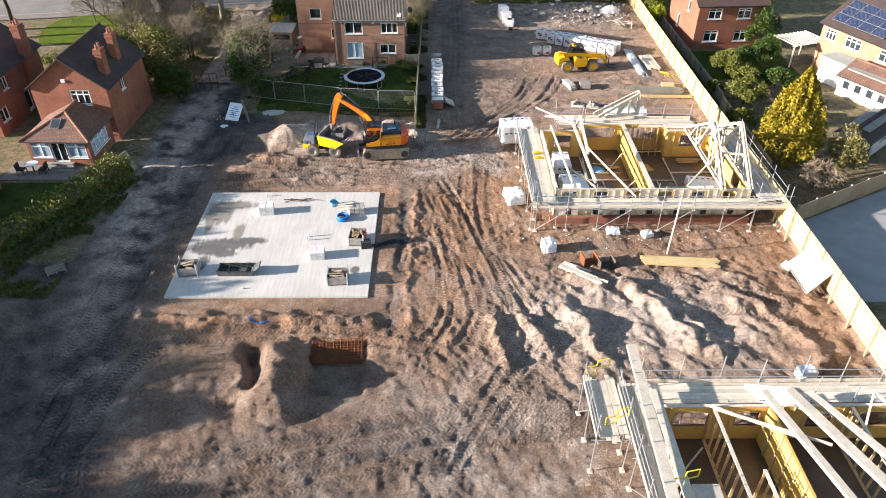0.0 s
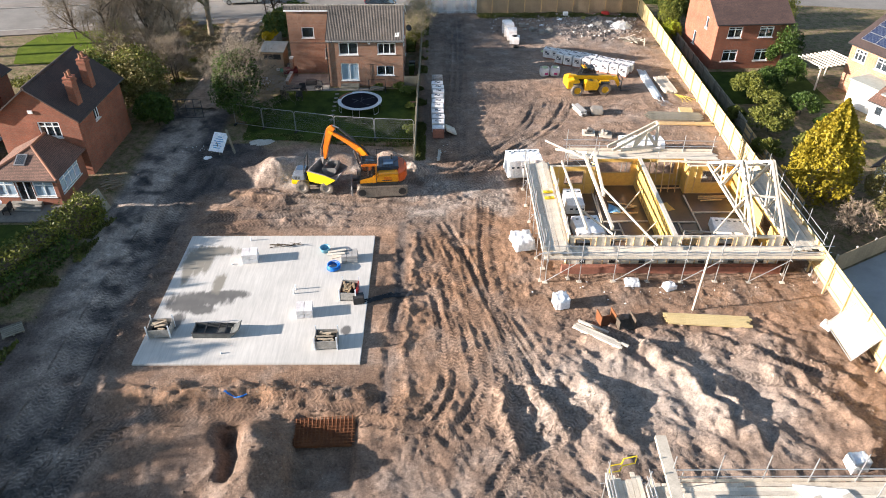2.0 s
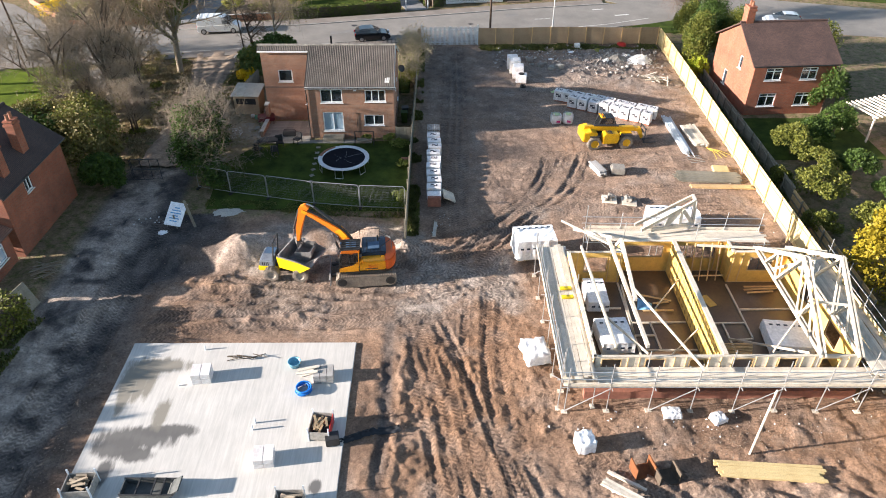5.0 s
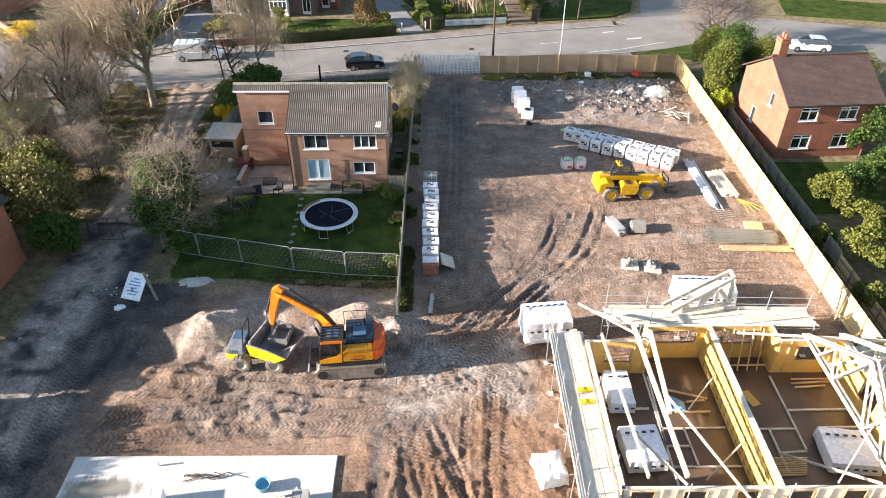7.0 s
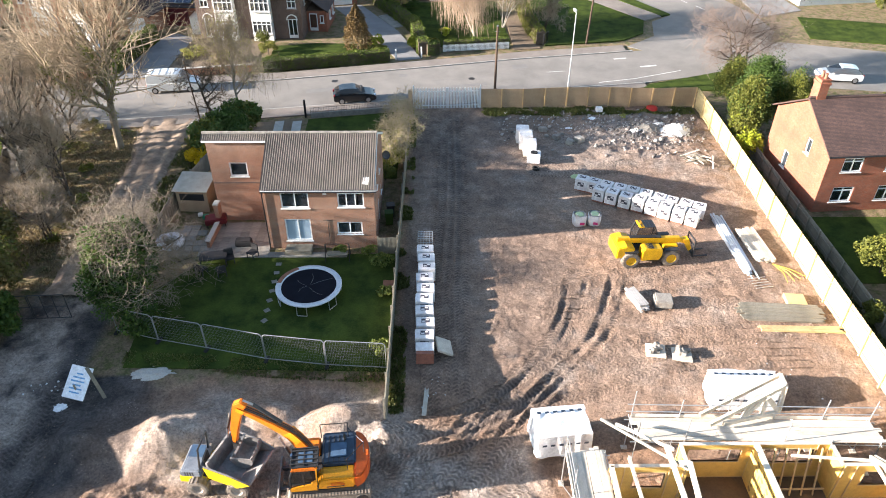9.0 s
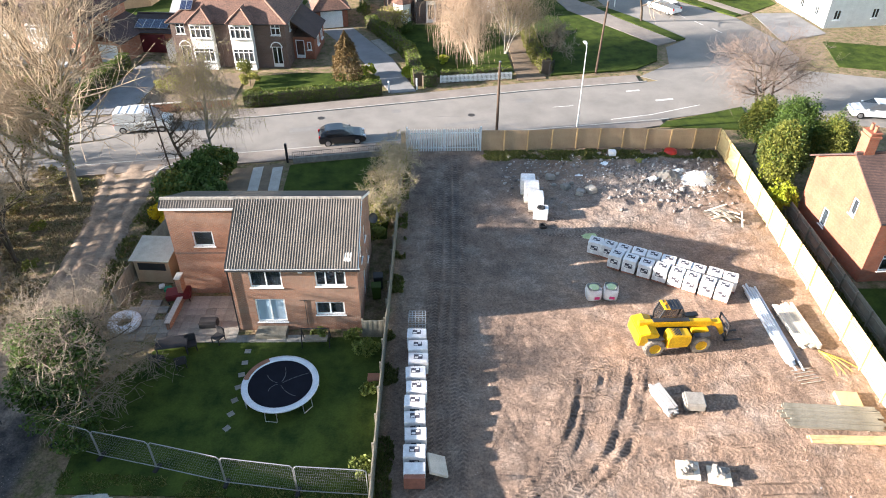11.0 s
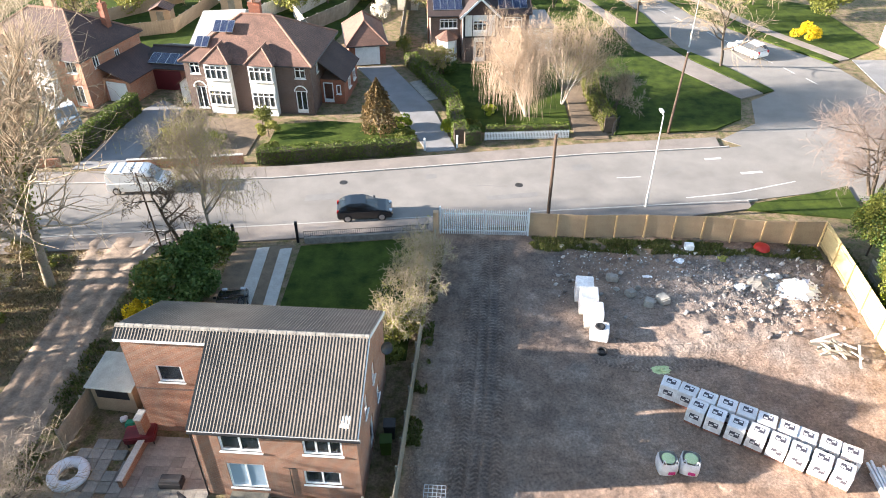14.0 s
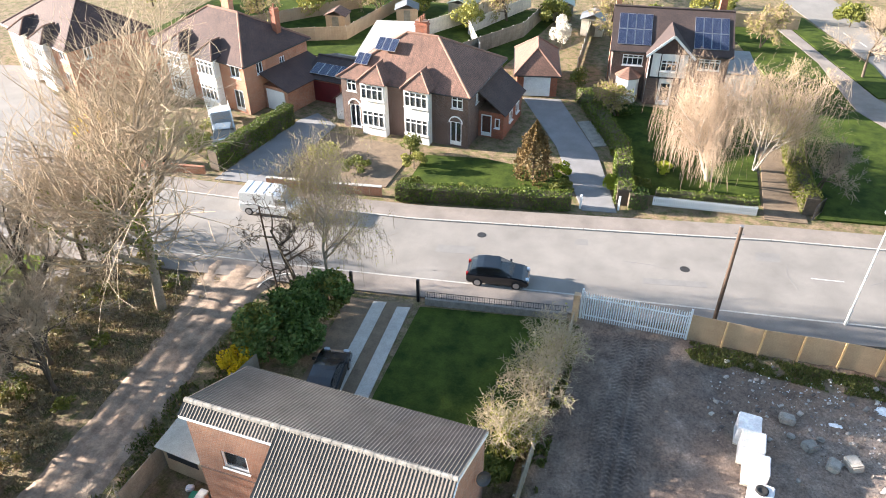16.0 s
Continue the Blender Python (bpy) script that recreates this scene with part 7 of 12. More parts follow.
bare_tree("weeping_birch", 5.4, 114.6, 10.6, "weeping birch with white limbs and straw-coloured hanging twigs", 160, spread=0.8, stems=4, droop=0.45, kids=(9, 7, 5, 3), bark="birch", twig="willow_twig", twig_r=0.0085, trunk_r=0.10, up=1.3, strands=1900, hang=3.2)
bare_tree("weeping_birch", 8.9, 117.4, 9.6, "weeping birch with straw-coloured hanging twigs and budding leaves", 161, spread=0.8, stems=3, droop=0.4, kids=(8, 7, 5, 3), bark="birch", twig="willow_twig", twig_r=0.0085, trunk_r=0.08, up=1.2, leaves=2600, leaf_size=0.05, strands=800, hang=2.6)
bare_tree("bare_shrub", 13.6, 115.6, 5.0, "bare red-brown spreading tree on the grass corner", 162, spread=1.2, stems=2, kids=(7, 6, 5, 4), twig="twig_grey", twig_r=0.013, trunk_r=0.09)
conifer("bronze_conifer", -7.9, 110.2, 1.35, 4.9, "bronze-brown upright conifer on the front lawn", 163, "leaf_bronze", 5000, 0.11)
for i, (x, y, r, h, lf) in enumerate(((-5.9, 111.2, 0.9, 1.2, "leaf_lime"), (-5.4, 109.4, 0.9, 0.9, "leaf_olive"), (-1.7, 110.8, 0.75, 1.3, "leaf_lime"), (0.4, 111.6, 0.8, 1.0, "leaf_olive"), (-16.4, 105.3, 0.9, 1.3, "leaf_olive"), (-17.6, 108.8, 1.1, 1.6, "leaf_spring"), (-12.6, 106.2, 0.6, 0.8, "leaf_spring"), (-18.6, 110.6, 1.1, 2.0, "leaf_olive"),
                                          (-3.8, 126.8, 1.0, 1.8, "leaf_lime"), (-2.6, 124.6, 1.2, 1.4, "leaf_green"), (3.2, 127.4, 1.0, 1.4, "leaf_green"), (4.9, 127.8, 0.8, 1.3, "leaf_olive"), (-7.6, 128.6, 1.3, 2.4, "leaf_olive"), (1.8, 114.8, 0.8, 0.9, "leaf_lime"), (-37.0, 108.8, 1.0, 1.3, "leaf_spring"), (-36.4, 105.8, 1.4, 1.5, "leaf_olive"), (-39.4, 106.8, 1.5, 1.7, "leaf_spring"), (-43.6, 107.4, 1.8, 1.8, "leaf_spring"), (-47.8, 106, 2.0, 1.8, "flower_yellow"), (-25.6, 108, 1.4, 1.2, "leaf_spring"), (-22, 107, 1.2, 1.0, "leaf_olive"))):
    bush("garden_bush", x, y, r, r, h, "small rounded garden bush in a front garden", 170 + i, lf, 1700, 0.08, 10)
bush("blossom_tree", -11.6, 139.6, 1.3, 1.3, 3.6, "small tree white with blossom", 200, "blossom", 2000, 0.12, 10, category="tree")
for i, (x, y, h) in enumerate(((-6.6, 143.0, 6), (-3.0, 124.0, 4.5), (-20, 147, 6), (-36, 145, 7), (9.6, 147, 6), (-48, 136, 6))):
    bare_tree("garden_tree", x, y, h, "pale budding tree in a back garden", 210 + i, spread=1.0, stems=2, kids=(7, 6, 5, 3), twig="twig", twig_r=0.02, leaves=900, leaf_size=0.12, trunk_r=0.10)
for i, (x, y, r, h) in enumerate(((-24, 143, 2, 3.2), (-31, 147, 2.4, 4), (-14, 147.5, 2, 3.4), (-44, 142, 2.2, 3.6), (-2, 148, 2, 3.4), (20, 158, 2.4, 3), (36, 150, 3, 5), (30, 162, 3, 5), (-55, 148, 3, 5), (4, 156, 2.4, 4), (44, 146, 2.6, 4), (58, 122, 2, 3), (-66, 138, 3, 5), (-8, 160, 3, 5), (-28, 160, 3, 5))):
    bush("garden_bush", x, y, r, r, h, "olive garden shrub far behind the houses", 220 + i, "leaf_olive" if i % 3 else "leaf_spring", 2200, 0.16, 14)


# ---- fences ----
def panel_fence(name, pts, h, mat, post_mat, label, bay=2.4, board=0.14, z=None, posts_front=False, rails=True, cap=False, drop=0.0):
    """Posts and boarded panels along a plan line; each panel shares one of three meshes of upright boards."""
    t = thing(name, 0, 0, 0, 0, label, "fence")
    rng = random.Random(len(pts) * 7 + int(h * 100))
    meshes = []
    for v in range(3):
        n = int(bay / board)
        front = []
        for i in range(n):
            x, y = i * bay / n, -0.012 - 0.014 * (i % 2) - rng.uniform(0, 0.004)
            front += [(x + 0.004, y), (x + bay / n - 0.004, y)]
        g = Geo().prism(front + [(bay, 0.008), (0, 0.008)], 0.03, h)
        meshes.append(g.mesh("panel", M[mat]))
    rail = Geo().box(0, 0.01, -0.04, bay, 0.07, 0.04).mesh("rail", M[post_mat])
    post = Geo().box(-0.05, -0.05, -0.5, 0.05, 0.05, h + 0.03).mesh("post", M[post_mat])
    for (x0, y0), (x1, y1) in zip(pts[:-1], pts[1:]):
        L = math.hypot(x1 - x0, y1 - y0)
        a = math.degrees(math.atan2(y1 - y0, x1 - x0))
        n = max(1, round(L / bay))
        for i in range(n):
            f = i / n
            px, py = x0 + (x1 - x0) * f, y0 + (y1 - y0) * f
            zz = (gz(px, py) if z is None else z) - drop
            m = pose(px, py, zz, 0, rng.uniform(-0.4, 0.4), a + rng.uniform(-0.3, 0.3)) @ Matrix.Diagonal((L / n / bay, 1, 1, 1))
            part("panel", meshes[rng.randrange(3)], None, t, m=m)
            part("post", post, None, t, m=pose(px, py, zz, 0, 0, a) @ pose(0, -0.08 if posts_front else 0.08, 0))
            if rails:
                for q in (0.35, h - 0.3):
                    part("rail", rail, None, t, m=m @ pose(0, -0.09 if posts_front else 0.0, q))
    return t


panel_fence("timber_fence", [(25.15, 20.0), (25.2, 62.0), (25.47, 95.2)], 2.0, "fence_new", "fence_new", "long new yellow close-boarded timber fence, sunlit", drop=0.0, z=-0.12)
panel_fence("timber_fence", [(25.35, 95.3), (21.2, 95.1), (17.2, 95.35), (13.2, 95.35), (9.0, 95.0), (5.0, 95.0)], 1.95, "fence_brown", "timber", "brown close-boarded timber fence with posts on the site side", bay=2.0, posts_front=False, z=-0.05, rails=False)
panel_fence("garden_fence", [(-1.78, 57.6), (-1.72, 72.0), (-1.62, 82.0), (-1.5, 93.6)], 1.5, "fence_old", "fence_old", "grey weathered garden fence beside the muddy access", bay=1.8, z=-0.05)
panel_fence("garden_fence", [(-3.1, 71.9), (-1.8, 71.9)], 1.35, "fence_old", "fence_old", "short pale grey fence beside the house corner", bay=1.3, z=0)
panel_fence("old_fence", [(27.2, 62.0), (27.3, 92.0)], 1.3, "fence_old", "fence_old", "low old fence behind the new timber fence", bay=1.8, z=0)
panel_fence("old_fence", [(26.9, 49.2), (27.1, 62.0)], 1.2, "timber", "fence_old", "low pale fence behind the new timber fence", bay=1.8, z=0)
panel_fence("yard_fence", [(26.1, 42.3), (34.7, 46.9), (43, 51.2)], 1.5, "fence_brown", "concrete", "brown panel fence with concrete posts round the yard", bay=1.8, z=0)
panel_fence("lane_fence", [(-18.6, 74.6), (-18.4, 79.0), (-17.4, 84.4)], 1.5, "fence_old", "fence_old", "weathered brown fence between lane and patio", bay=1.8, z=0)
panel_fence("back_fence", [(-22.5, 131), (-16.6, 142), (-15.6, 152)], 1.8, "fence_old", "concrete", "grey back garden fence", bay=1.8, z=0)
panel_fence("back_fence", [(-8.5, 133), (-9.6, 150)], 1.8, "fence_old", "concrete", "grey back garden fence", bay=1.8, z=0)
panel_fence("back_fence", [(-46, 130), (-36, 134.6), (-34, 150)], 1.6, "fence_brown", "concrete", "brown back garden fence", bay=1.8, z=0)
panel_fence("back_fence", [(-10, 151), (14, 154.6)], 1.7, "fence_brown", "concrete", "red-brown fence at the end of the gardens", bay=1.8, z=0)


panel_fence("back_fence", [(-30.5, 133.5), (-27.4, 139.2), (-20.7, 152.0)], 1.8, "pale_timber", "concrete", "pale close-boarded back garden fence", bay=1.8, z=0)
panel_fence("back_fence", [(-19.6, 134.2), (-23.0, 141.0), (-18.4, 153.0)], 1.6, "pale_timber", "concrete", "pale close-boarded back garden fence", bay=1.8, z=0)
panel_fence("back_fence", [(-50, 133.0), (-39.3, 146.0)], 1.5, "fence_brown", "concrete", "brown back garden fence", bay=1.8, z=0)


def far_shed(x, y, rz, w, d, wall, roof, label):
    t = thing("garden_shed", x, y, 0, rz, label, "shed")
    part("wall", Geo().box(-w / 2, -d / 2, 0, w / 2, d / 2, 2.0), wall, t)
    part("door", Geo().box(-0.4, -d / 2 - 0.03, 0.05, 0.4, -d / 2, 1.85), "fence_old", t)
    for s in (-1, 1):
        part("roof_slope", Geo().slab([(s * (w / 2 + 0.2), -d / 2 - 0.2, 1.95), (s * (w / 2 + 0.2), d / 2 + 0.2, 1.95), (0, d / 2 + 0.2, 2.6), (0, -d / 2 - 0.2, 2.6)], 0.06), roof, t)


far_shed(-31.5, 142.5, 20, 2.6, 2.2, "fence_brown", "lead", "brown timber shed with a grey roof in a back garden")
far_shed(-25.5, 146.5, -10, 3.0, 2.4, "fence_old", "shed_roof", "grey timber shed with a pale roof in a back garden")
far_shed(-38.5, 137.5, 8, 2.4, 2.0, "fence_brown", "tile_red", "brown timber shed in a back garden")
far_shed(-9.2, 146.0, 4, 2.6, 2.4, "pale_timber", "lead", "pale timber shed beside the garden fence")
far_shed(-13.6, 150.0, 12, 2.4, 2.0, "fence_old", "shed_roof", "grey timber shed at the end of a garden")


def palisade_gate():
    t = thing("palisade_gate", -1.15, 94.75, 0, 1.5, "double galvanised palisade gate at the site entrance", "gate")
    pale = Geo().profile([(0, 0.05), (0.065, 0.05), (0.065, 2.0), (0.0325, 2.15), (0, 2.0)], -0.012, 0.012).mesh("pale", M["palisade"])
    for k in (0, 1):
        x0 = k * 3.05
        leaf = part("gate_leaf", Geo().box(x0 + 0.02, 0.014, 0.3, x0 + 2.98, 0.06, 0.37).box(x0 + 0.02, 0.014, 1.7, x0 + 2.98, 0.06, 1.77).box(x0, 0.014, 0.05, x0 + 0.07, 0.08, 2.1).box(x0 + 2.93, 0.014, 0.05, x0 + 3.0, 0.08, 2.1), "palisade", t)
        for i in range(20):
            part("pale", pale, None, leaf, m=pose(x0 + 0.1 + i * 0.142, 0, 0))
    for x in (-0.1, 6.15):
        part("post", Geo().box(x - 0.06, 0, -0.4, x + 0.06, 0.12, 2.3), "palisade", t)


palisade_gate()
gp = thing("gate_post", -1.55, 94.6, 0, 0, "brown timber gate post", "post")
part("post", Geo().box(-0.18, -0.18, -0.3, 0.18, 0.18, 2.0), "fence_brown", gp, bevel=0.02)


def mesh_panel_fence():
    """Round-cornered site panels of welded wire in dark block feet."""
    pts = [(-18.1, 64.2), (-15.4, 63.4), (-12.4, 62.7), (-8.8, 61.8), (-5.3, 61.3), (-1.9, 61.05)]
    for (x0, y0), (x1, y1) in zip(pts[:-1], pts[1:]):
        L = math.hypot(x1 - x0, y1 - y0) - 0.06
        t = thing("mesh_fence_panel", x0, y0, 0, math.degrees(math.atan2(y1 - y0, x1 - x0)), "galvanised wire mesh site fence panel on a dark foot", "fence panel", "mesh fence panels round the garden")
        f = Geo()
        cs = [(0, 0.12), (0, 1.85), (0.12, 2.0), (L - 0.12, 2.0), (L, 1.85), (L, 0.12)]
        for (a, b), (c, d) in zip(cs[:-1], cs[1:]):
            f.tube((a, 0, b), (c, 0, d), 0.026, n=6)
        f.tube((0, 0, 0.16), (L, 0, 0.16), 0.024, n=6)
        part("frame", f, "steel_dull", t)
        w = Geo()
        i = 0.0
        while i < L:
            w.tube((i, 0, 0.16), (i, 0, 2.0), 0.0035, n=3, cap=False)
            i += 0.09
        for k in range(9):
            w.tube((0, 0.004, 0.2 + k * 0.21), (L, 0.004, 0.2 + k * 0.21), 0.0035, n=3, cap=False)
        tagged(part("wire_mesh", w, "lead", t), kind="stuff")
        part("foot", Geo().box(-0.10, -0.28, -0.02, 0.10, 0.28, 0.11), "rubber", t, bevel=0.02)
    t = thing("lane_gate", -25.6, 65.2, 0, 3, "dark metal framed double gate closing the lane", "gate")
    for x0 in (0.0, 2.2):
        g = Geo()
        for x in (0, 0.7, 1.4, 2.1):
            g.tube((x0 + x, 0, 0.1), (x0 + x, 0, 1.9), 0.03)
        for z in (0.12, 1.0, 1.9):
            g.tube((x0, 0, z), (x0 + 2.1, 0, z), 0.03)
        leaf = part("gate_leaf", g, "machine_dark", t)
        w = Geo()
        for k in range(22):
            w.tube((x0 + k * 0.095, 0, 0.12), (x0 + k * 0.095, 0, 1.9), 0.003, n=3, cap=False)
        tagged(part("wire_mesh", w, "machine_dark", leaf), kind="stuff")


mesh_panel_fence()

# ---- the new concrete slab and what stands on it ----
SZ = -0.55
slab = solo("concrete_slab", Geo().box(-17.55, 34.85, -0.85, -4.4, 47.6, SZ), "concrete", "new pale concrete house slab with damp patches", "slab", "", "", bevel=0.03)
sm, snt, sb = node_mat("brushed new concrete")
sv = coords(snt)
sc = mixed(snt, ramp(snt, noise_tex(snt, sv, 0.5, 5), 0.3, 0.7), (0.535, 0.505, 0.465), (0.455, 0.43, 0.395))
smap = snt.nodes.new("ShaderNodeMapping")
smap.inputs["Scale"].default_value = (9, 0.6, 1)
smap.inputs["Rotation"].default_value = (0, 0, 0.35)
snt.links.new(sv, smap.inputs["Vector"])
sc = mixed(snt, 1.0, sc, ramp(snt, noise_tex(snt, smap.outputs[0], 1.0, 3), 0.35, 0.65, (0.88, 0.88, 0.88, 1), (1.05, 1.05, 1.05, 1)), "MULTIPLY")
drip = snt.nodes.new("ShaderNodeMapping")
drip.inputs["Scale"].default_value = (2.4, 0.55, 1)
drip.inputs["Rotation"].default_value = (0, 0, 0.12)
snt.links.new(sv, drip.inputs["Vector"])
streak = noise_tex(snt, drip.outputs[0], 1.5, 6, 0.65)
# spilt water: two wide patches with streaks running off along the brushing
for cx, cy, ax, ay, wet in ((-15.51, 45.77, 1.35, 0.42, 0), (-16.28, 45.2, 0.75, 0.85, 0), (-16.71, 43.35, 0.24, 1.05, 0), (-16.11, 44.07, 0.25, 0.8, 0), (-15.6, 44.2, 0.22, 0.75, 0), (-16.8, 44.45, 0.4, 0.8, 0), (-15.16, 40.62, 1.7, 0.55, 1), (-15.88, 39.99, 0.9, 0.5, 1), (-13.58, 41.05, 1.2, 0.32, 1), (-14.77, 39.57, 0.7, 0.35, 1), (-14.28, 42.17, 0.3, 0.75, 0), (-15.99, 38.56, 0.3, 0.6, 1), (-5.47, 37.63, 0.22, 0.3, 1)):
    mp = snt.nodes.new("ShaderNodeMapping")
    mp.inputs["Location"].default_value = (-0.36 * cx / ax, -0.36 * cy / ay, 0)
    mp.inputs["Scale"].default_value = (0.36 / ax, 0.36 / ay, 0.0)
    snt.links.new(sv, mp.inputs["Vector"])
    ln = snt.nodes.new("ShaderNodeVectorMath")
    ln.operation = "LENGTH"
    snt.links.new(mp.outputs[0], ln.inputs[0])
    nn = snt.nodes.new("ShaderNodeMath")
    nn.operation = "MULTIPLY_ADD"
    snt.links.new(streak, nn.inputs[0])
    nn.inputs[1].default_value = 0.7
    snt.links.new(ln.outputs["Value"], nn.inputs[2])
    sc = mixed(snt, ramp(snt, nn.outputs[0], 0.70, 0.93, (0.95, 0.95, 0.95, 1), (0, 0, 0, 1)), sc, (0.10, 0.095, 0.09) if wet else (0.205, 0.185, 0.15))
snt.links.new(sc, sb.inputs["Base Color"])
sb.inputs["Roughness"].default_value = 0.85
bumped(snt, sb, noise_tex(snt, smap.outputs[0], 2.0, 4), 0.1, 0.02)
slab.data.materials[0] = sm


def block_pack(x, y, z, w, d, h, label, rz=0, rows=3, cols=3, mat="block", name="block_stack", group=""):
    """A pack of building blocks, each block a part."""
    t = thing(name, x, y, z, rz, label, "blocks", group)
    bw, bh = w / cols, h / rows
    me = Geo().box(0.008, 0, 0, bw - 0.008, d, bh - 0.012).mesh("block", M[mat], 0.008)
    for i in range(cols):
        for j in range(rows):
            part("block", me, None, t, m=pose(-w / 2 + i * bw, -d / 2, j * bh))
    return t


block_pack(-12.75, 44.75, SZ, 1.05, 0.9, 0.72, "white-wrapped stack of concrete blocks on the slab", 6, 2, 2, "wrap")
block_pack(-8.2, 39.2, SZ, 1.0, 0.95, 0.62, "white-wrapped stack of concrete blocks on the slab", 6, 2, 2, "wrap")
block_pack(-5.95, 44.75, SZ, 1.1, 0.9, 0.6, "pale stack of concrete blocks on the slab", 4, 3, 3)
wb = thing("timber_offcuts", -6.5, 45.0, SZ, 8, "loose pale boards beside the blue pipe", "boards")
for i in range(4):
    part("board", Geo().box(-0.7, -0.1, 0, 0.5, 0.1, 0.04), "pale_timber", wb, m=pose(0.1 * i - 0.3, 0.28 * i - 0.4, 0.62 + 0.045 * (i % 2) if i < 2 else 0.0, 0, 0, 7 * i))


def hose_coil(x, y, r, mat, label, n=9, z=SZ):
    g = Geo()
    rng = random.Random(int(x * 10))
    for k in range(n):
        rr, dz, ox, oy = r * rng.uniform(0.78, 1.05), 0.05 + 0.035 * k, rng.uniform(-.05, .05), rng.uniform(-.05, .05)
        for i in range(22):
            a0, a1 = 2 * math.pi * i / 22, 2 * math.pi * (i + 1) / 22
            g.tube((ox + rr * math.cos(a0), oy + rr * math.sin(a0), dz), (ox + rr * math.cos(a1), oy + rr * math.sin(a1), dz), 0.035, n=5, cap=False)
    solo("pipe_coil", g, mat, label, "pipe", "", "", pose(x, y, z), smooth=True)


hose_coil(-6.95, 43.8, 0.42, "blue_pipe", "coil of bright blue water pipe on the slab")
bk = thing("blue_tub", -7.75, 45.7, SZ, 0, "round pale blue plastic tub on the slab", "tub")
part("tub", Geo().revolve([(0.0, 0.02), (0.28, 0.0), (0.36, 0.34), (0.38, 0.36), (0.34, 0.34), (0.26, 0.05), (0, 0.05)], 18), "tub_blue", bk, smooth=True)


def stillage(x, y, rz, label, fill="offcut", red=False):
    """A steel crate with corner posts, mesh sides and loose offcuts inside."""
    t = thing("site_crate", x, y, SZ, rz, label, "crate")
    w, d, h = 1.3, 1.05, 0.75
    for sx in (-1, 1):
        for sy in (-1, 1):
            part("corner_post", Geo().box(sx * w / 2 - 0.035, sy * d / 2 - 0.035, 0, sx * w / 2 + 0.035, sy * d / 2 + 0.035, h + 0.22), "palisade", t)
    for sy in (-1, 1):
        part("side", Geo().box(-w / 2 + 0.04, sy * d / 2 - 0.02, 0.1, w / 2 - 0.04, sy * d / 2 + 0.02, h * 0.9), "red_plastic" if red and sy < 0 else "crate_grey", t)
    for sx in (-1, 1):
        part("side", Geo().box(sx * w / 2 - 0.02, -d / 2 + 0.04, 0.1, sx * w / 2 + 0.02, d / 2 - 0.04, h * 0.9), "crate_grey", t)
    part("base", Geo().box(-w / 2, -d / 2, 0.06, w / 2, d / 2, 0.1), "machine_dark", t)
    rng = random.Random(int(x * 13))
    for i in range(8):
        L = rng.uniform(0.5, 1.2)
        part("offcut", Geo().box(-L / 2, -0.06, -0.025, L / 2, 0.06, 0.025), fill, t, m=pose(rng.uniform(-.15, .15), rng.uniform(-.35, .35), 0.55 + 0.05 * i * 0.6, rng.uniform(-8, 8), rng.uniform(-12, 12), rng.uniform(-25, 25)))


stillage(-16.6, 37.5, 3, "grey steel crate of timber offcuts on the slab")
stillage(-6.5, 36.5, 2, "grey steel crate of timber offcuts on the slab")
stillage(-5.6, 41.0, 86, "steel crate of sticks with a red side on the slab", "twig", True)
sk = thing("open_trough", -13.4, 37.45, SZ, 0, "long dark steel trough on the slab", "trough")
part("trough", Geo().profile([(-1.2, 0), (0.95, 0), (1.35, 0.36), (1.3, 0.37), (0.93, 0.05), (-1.15, 0.05), (-1.15, 0.4), (-1.2, 0.4)], -0.44, 0.44), "trough_steel", sk)
for sy in (-1, 1):
    part("side", Geo().profile([(-1.2, 0), (0.95, 0), (1.35, 0.36), (-1.2, 0.4)], sy * 0.44 - 0.02, sy * 0.44 + 0.02), "trough_steel", sk)
    part("rim", Geo().bar((-1.22, sy * 0.46, 0.41), (1.38, sy * 0.46, 0.37), 0.05, 0.04), "machine_dark", sk)
for x in (-0.45, 0.3, 0.75):
    part("rib", Geo().box(x - 0.03, -0.48, 0.34, x + 0.03, 0.48, 0.42), "machine_dark", sk)
part("spout", Geo().profile([(1.1, 0.3), (1.4, 0.36), (1.65, 0.62), (1.6, 0.64), (1.3, 0.42)], -0.42, 0.42), "trough_steel", sk)
for x, y, L in ((-9.15, 41.55, 0.4), (-9.2, 41.1, 0.4), (-12.6, 35.7, 0.12), (-13.9, 44.2, 0.1), (-13.2, 47.0, 0.3)):
    solo("service_pipe", Geo().tube((0, 0, -0.05), (0, 0, L), 0.045, n=8), "palisade", "short upright service pipe in the slab", "pipe", "", "", pose(x, y, SZ))
st = thing("stick_heap", -10.6, 46.3, SZ, 0, "small heap of brown sticks on the slab", "debris")
rng = random.Random(3)
for i in range(14):
    L = rng.uniform(0.5, 1.1)
    part("stick", Geo().tube((-L / 2, 0, 0), (L / 2, 0, 0.02), 0.025, 0.015, n=5), "bark", st, m=pose(rng.uniform(-.8, .8), rng.uniform(-.12, .12), 0.04 + 0.01 * i, 0, 0, rng.uniform(-25, 25)))


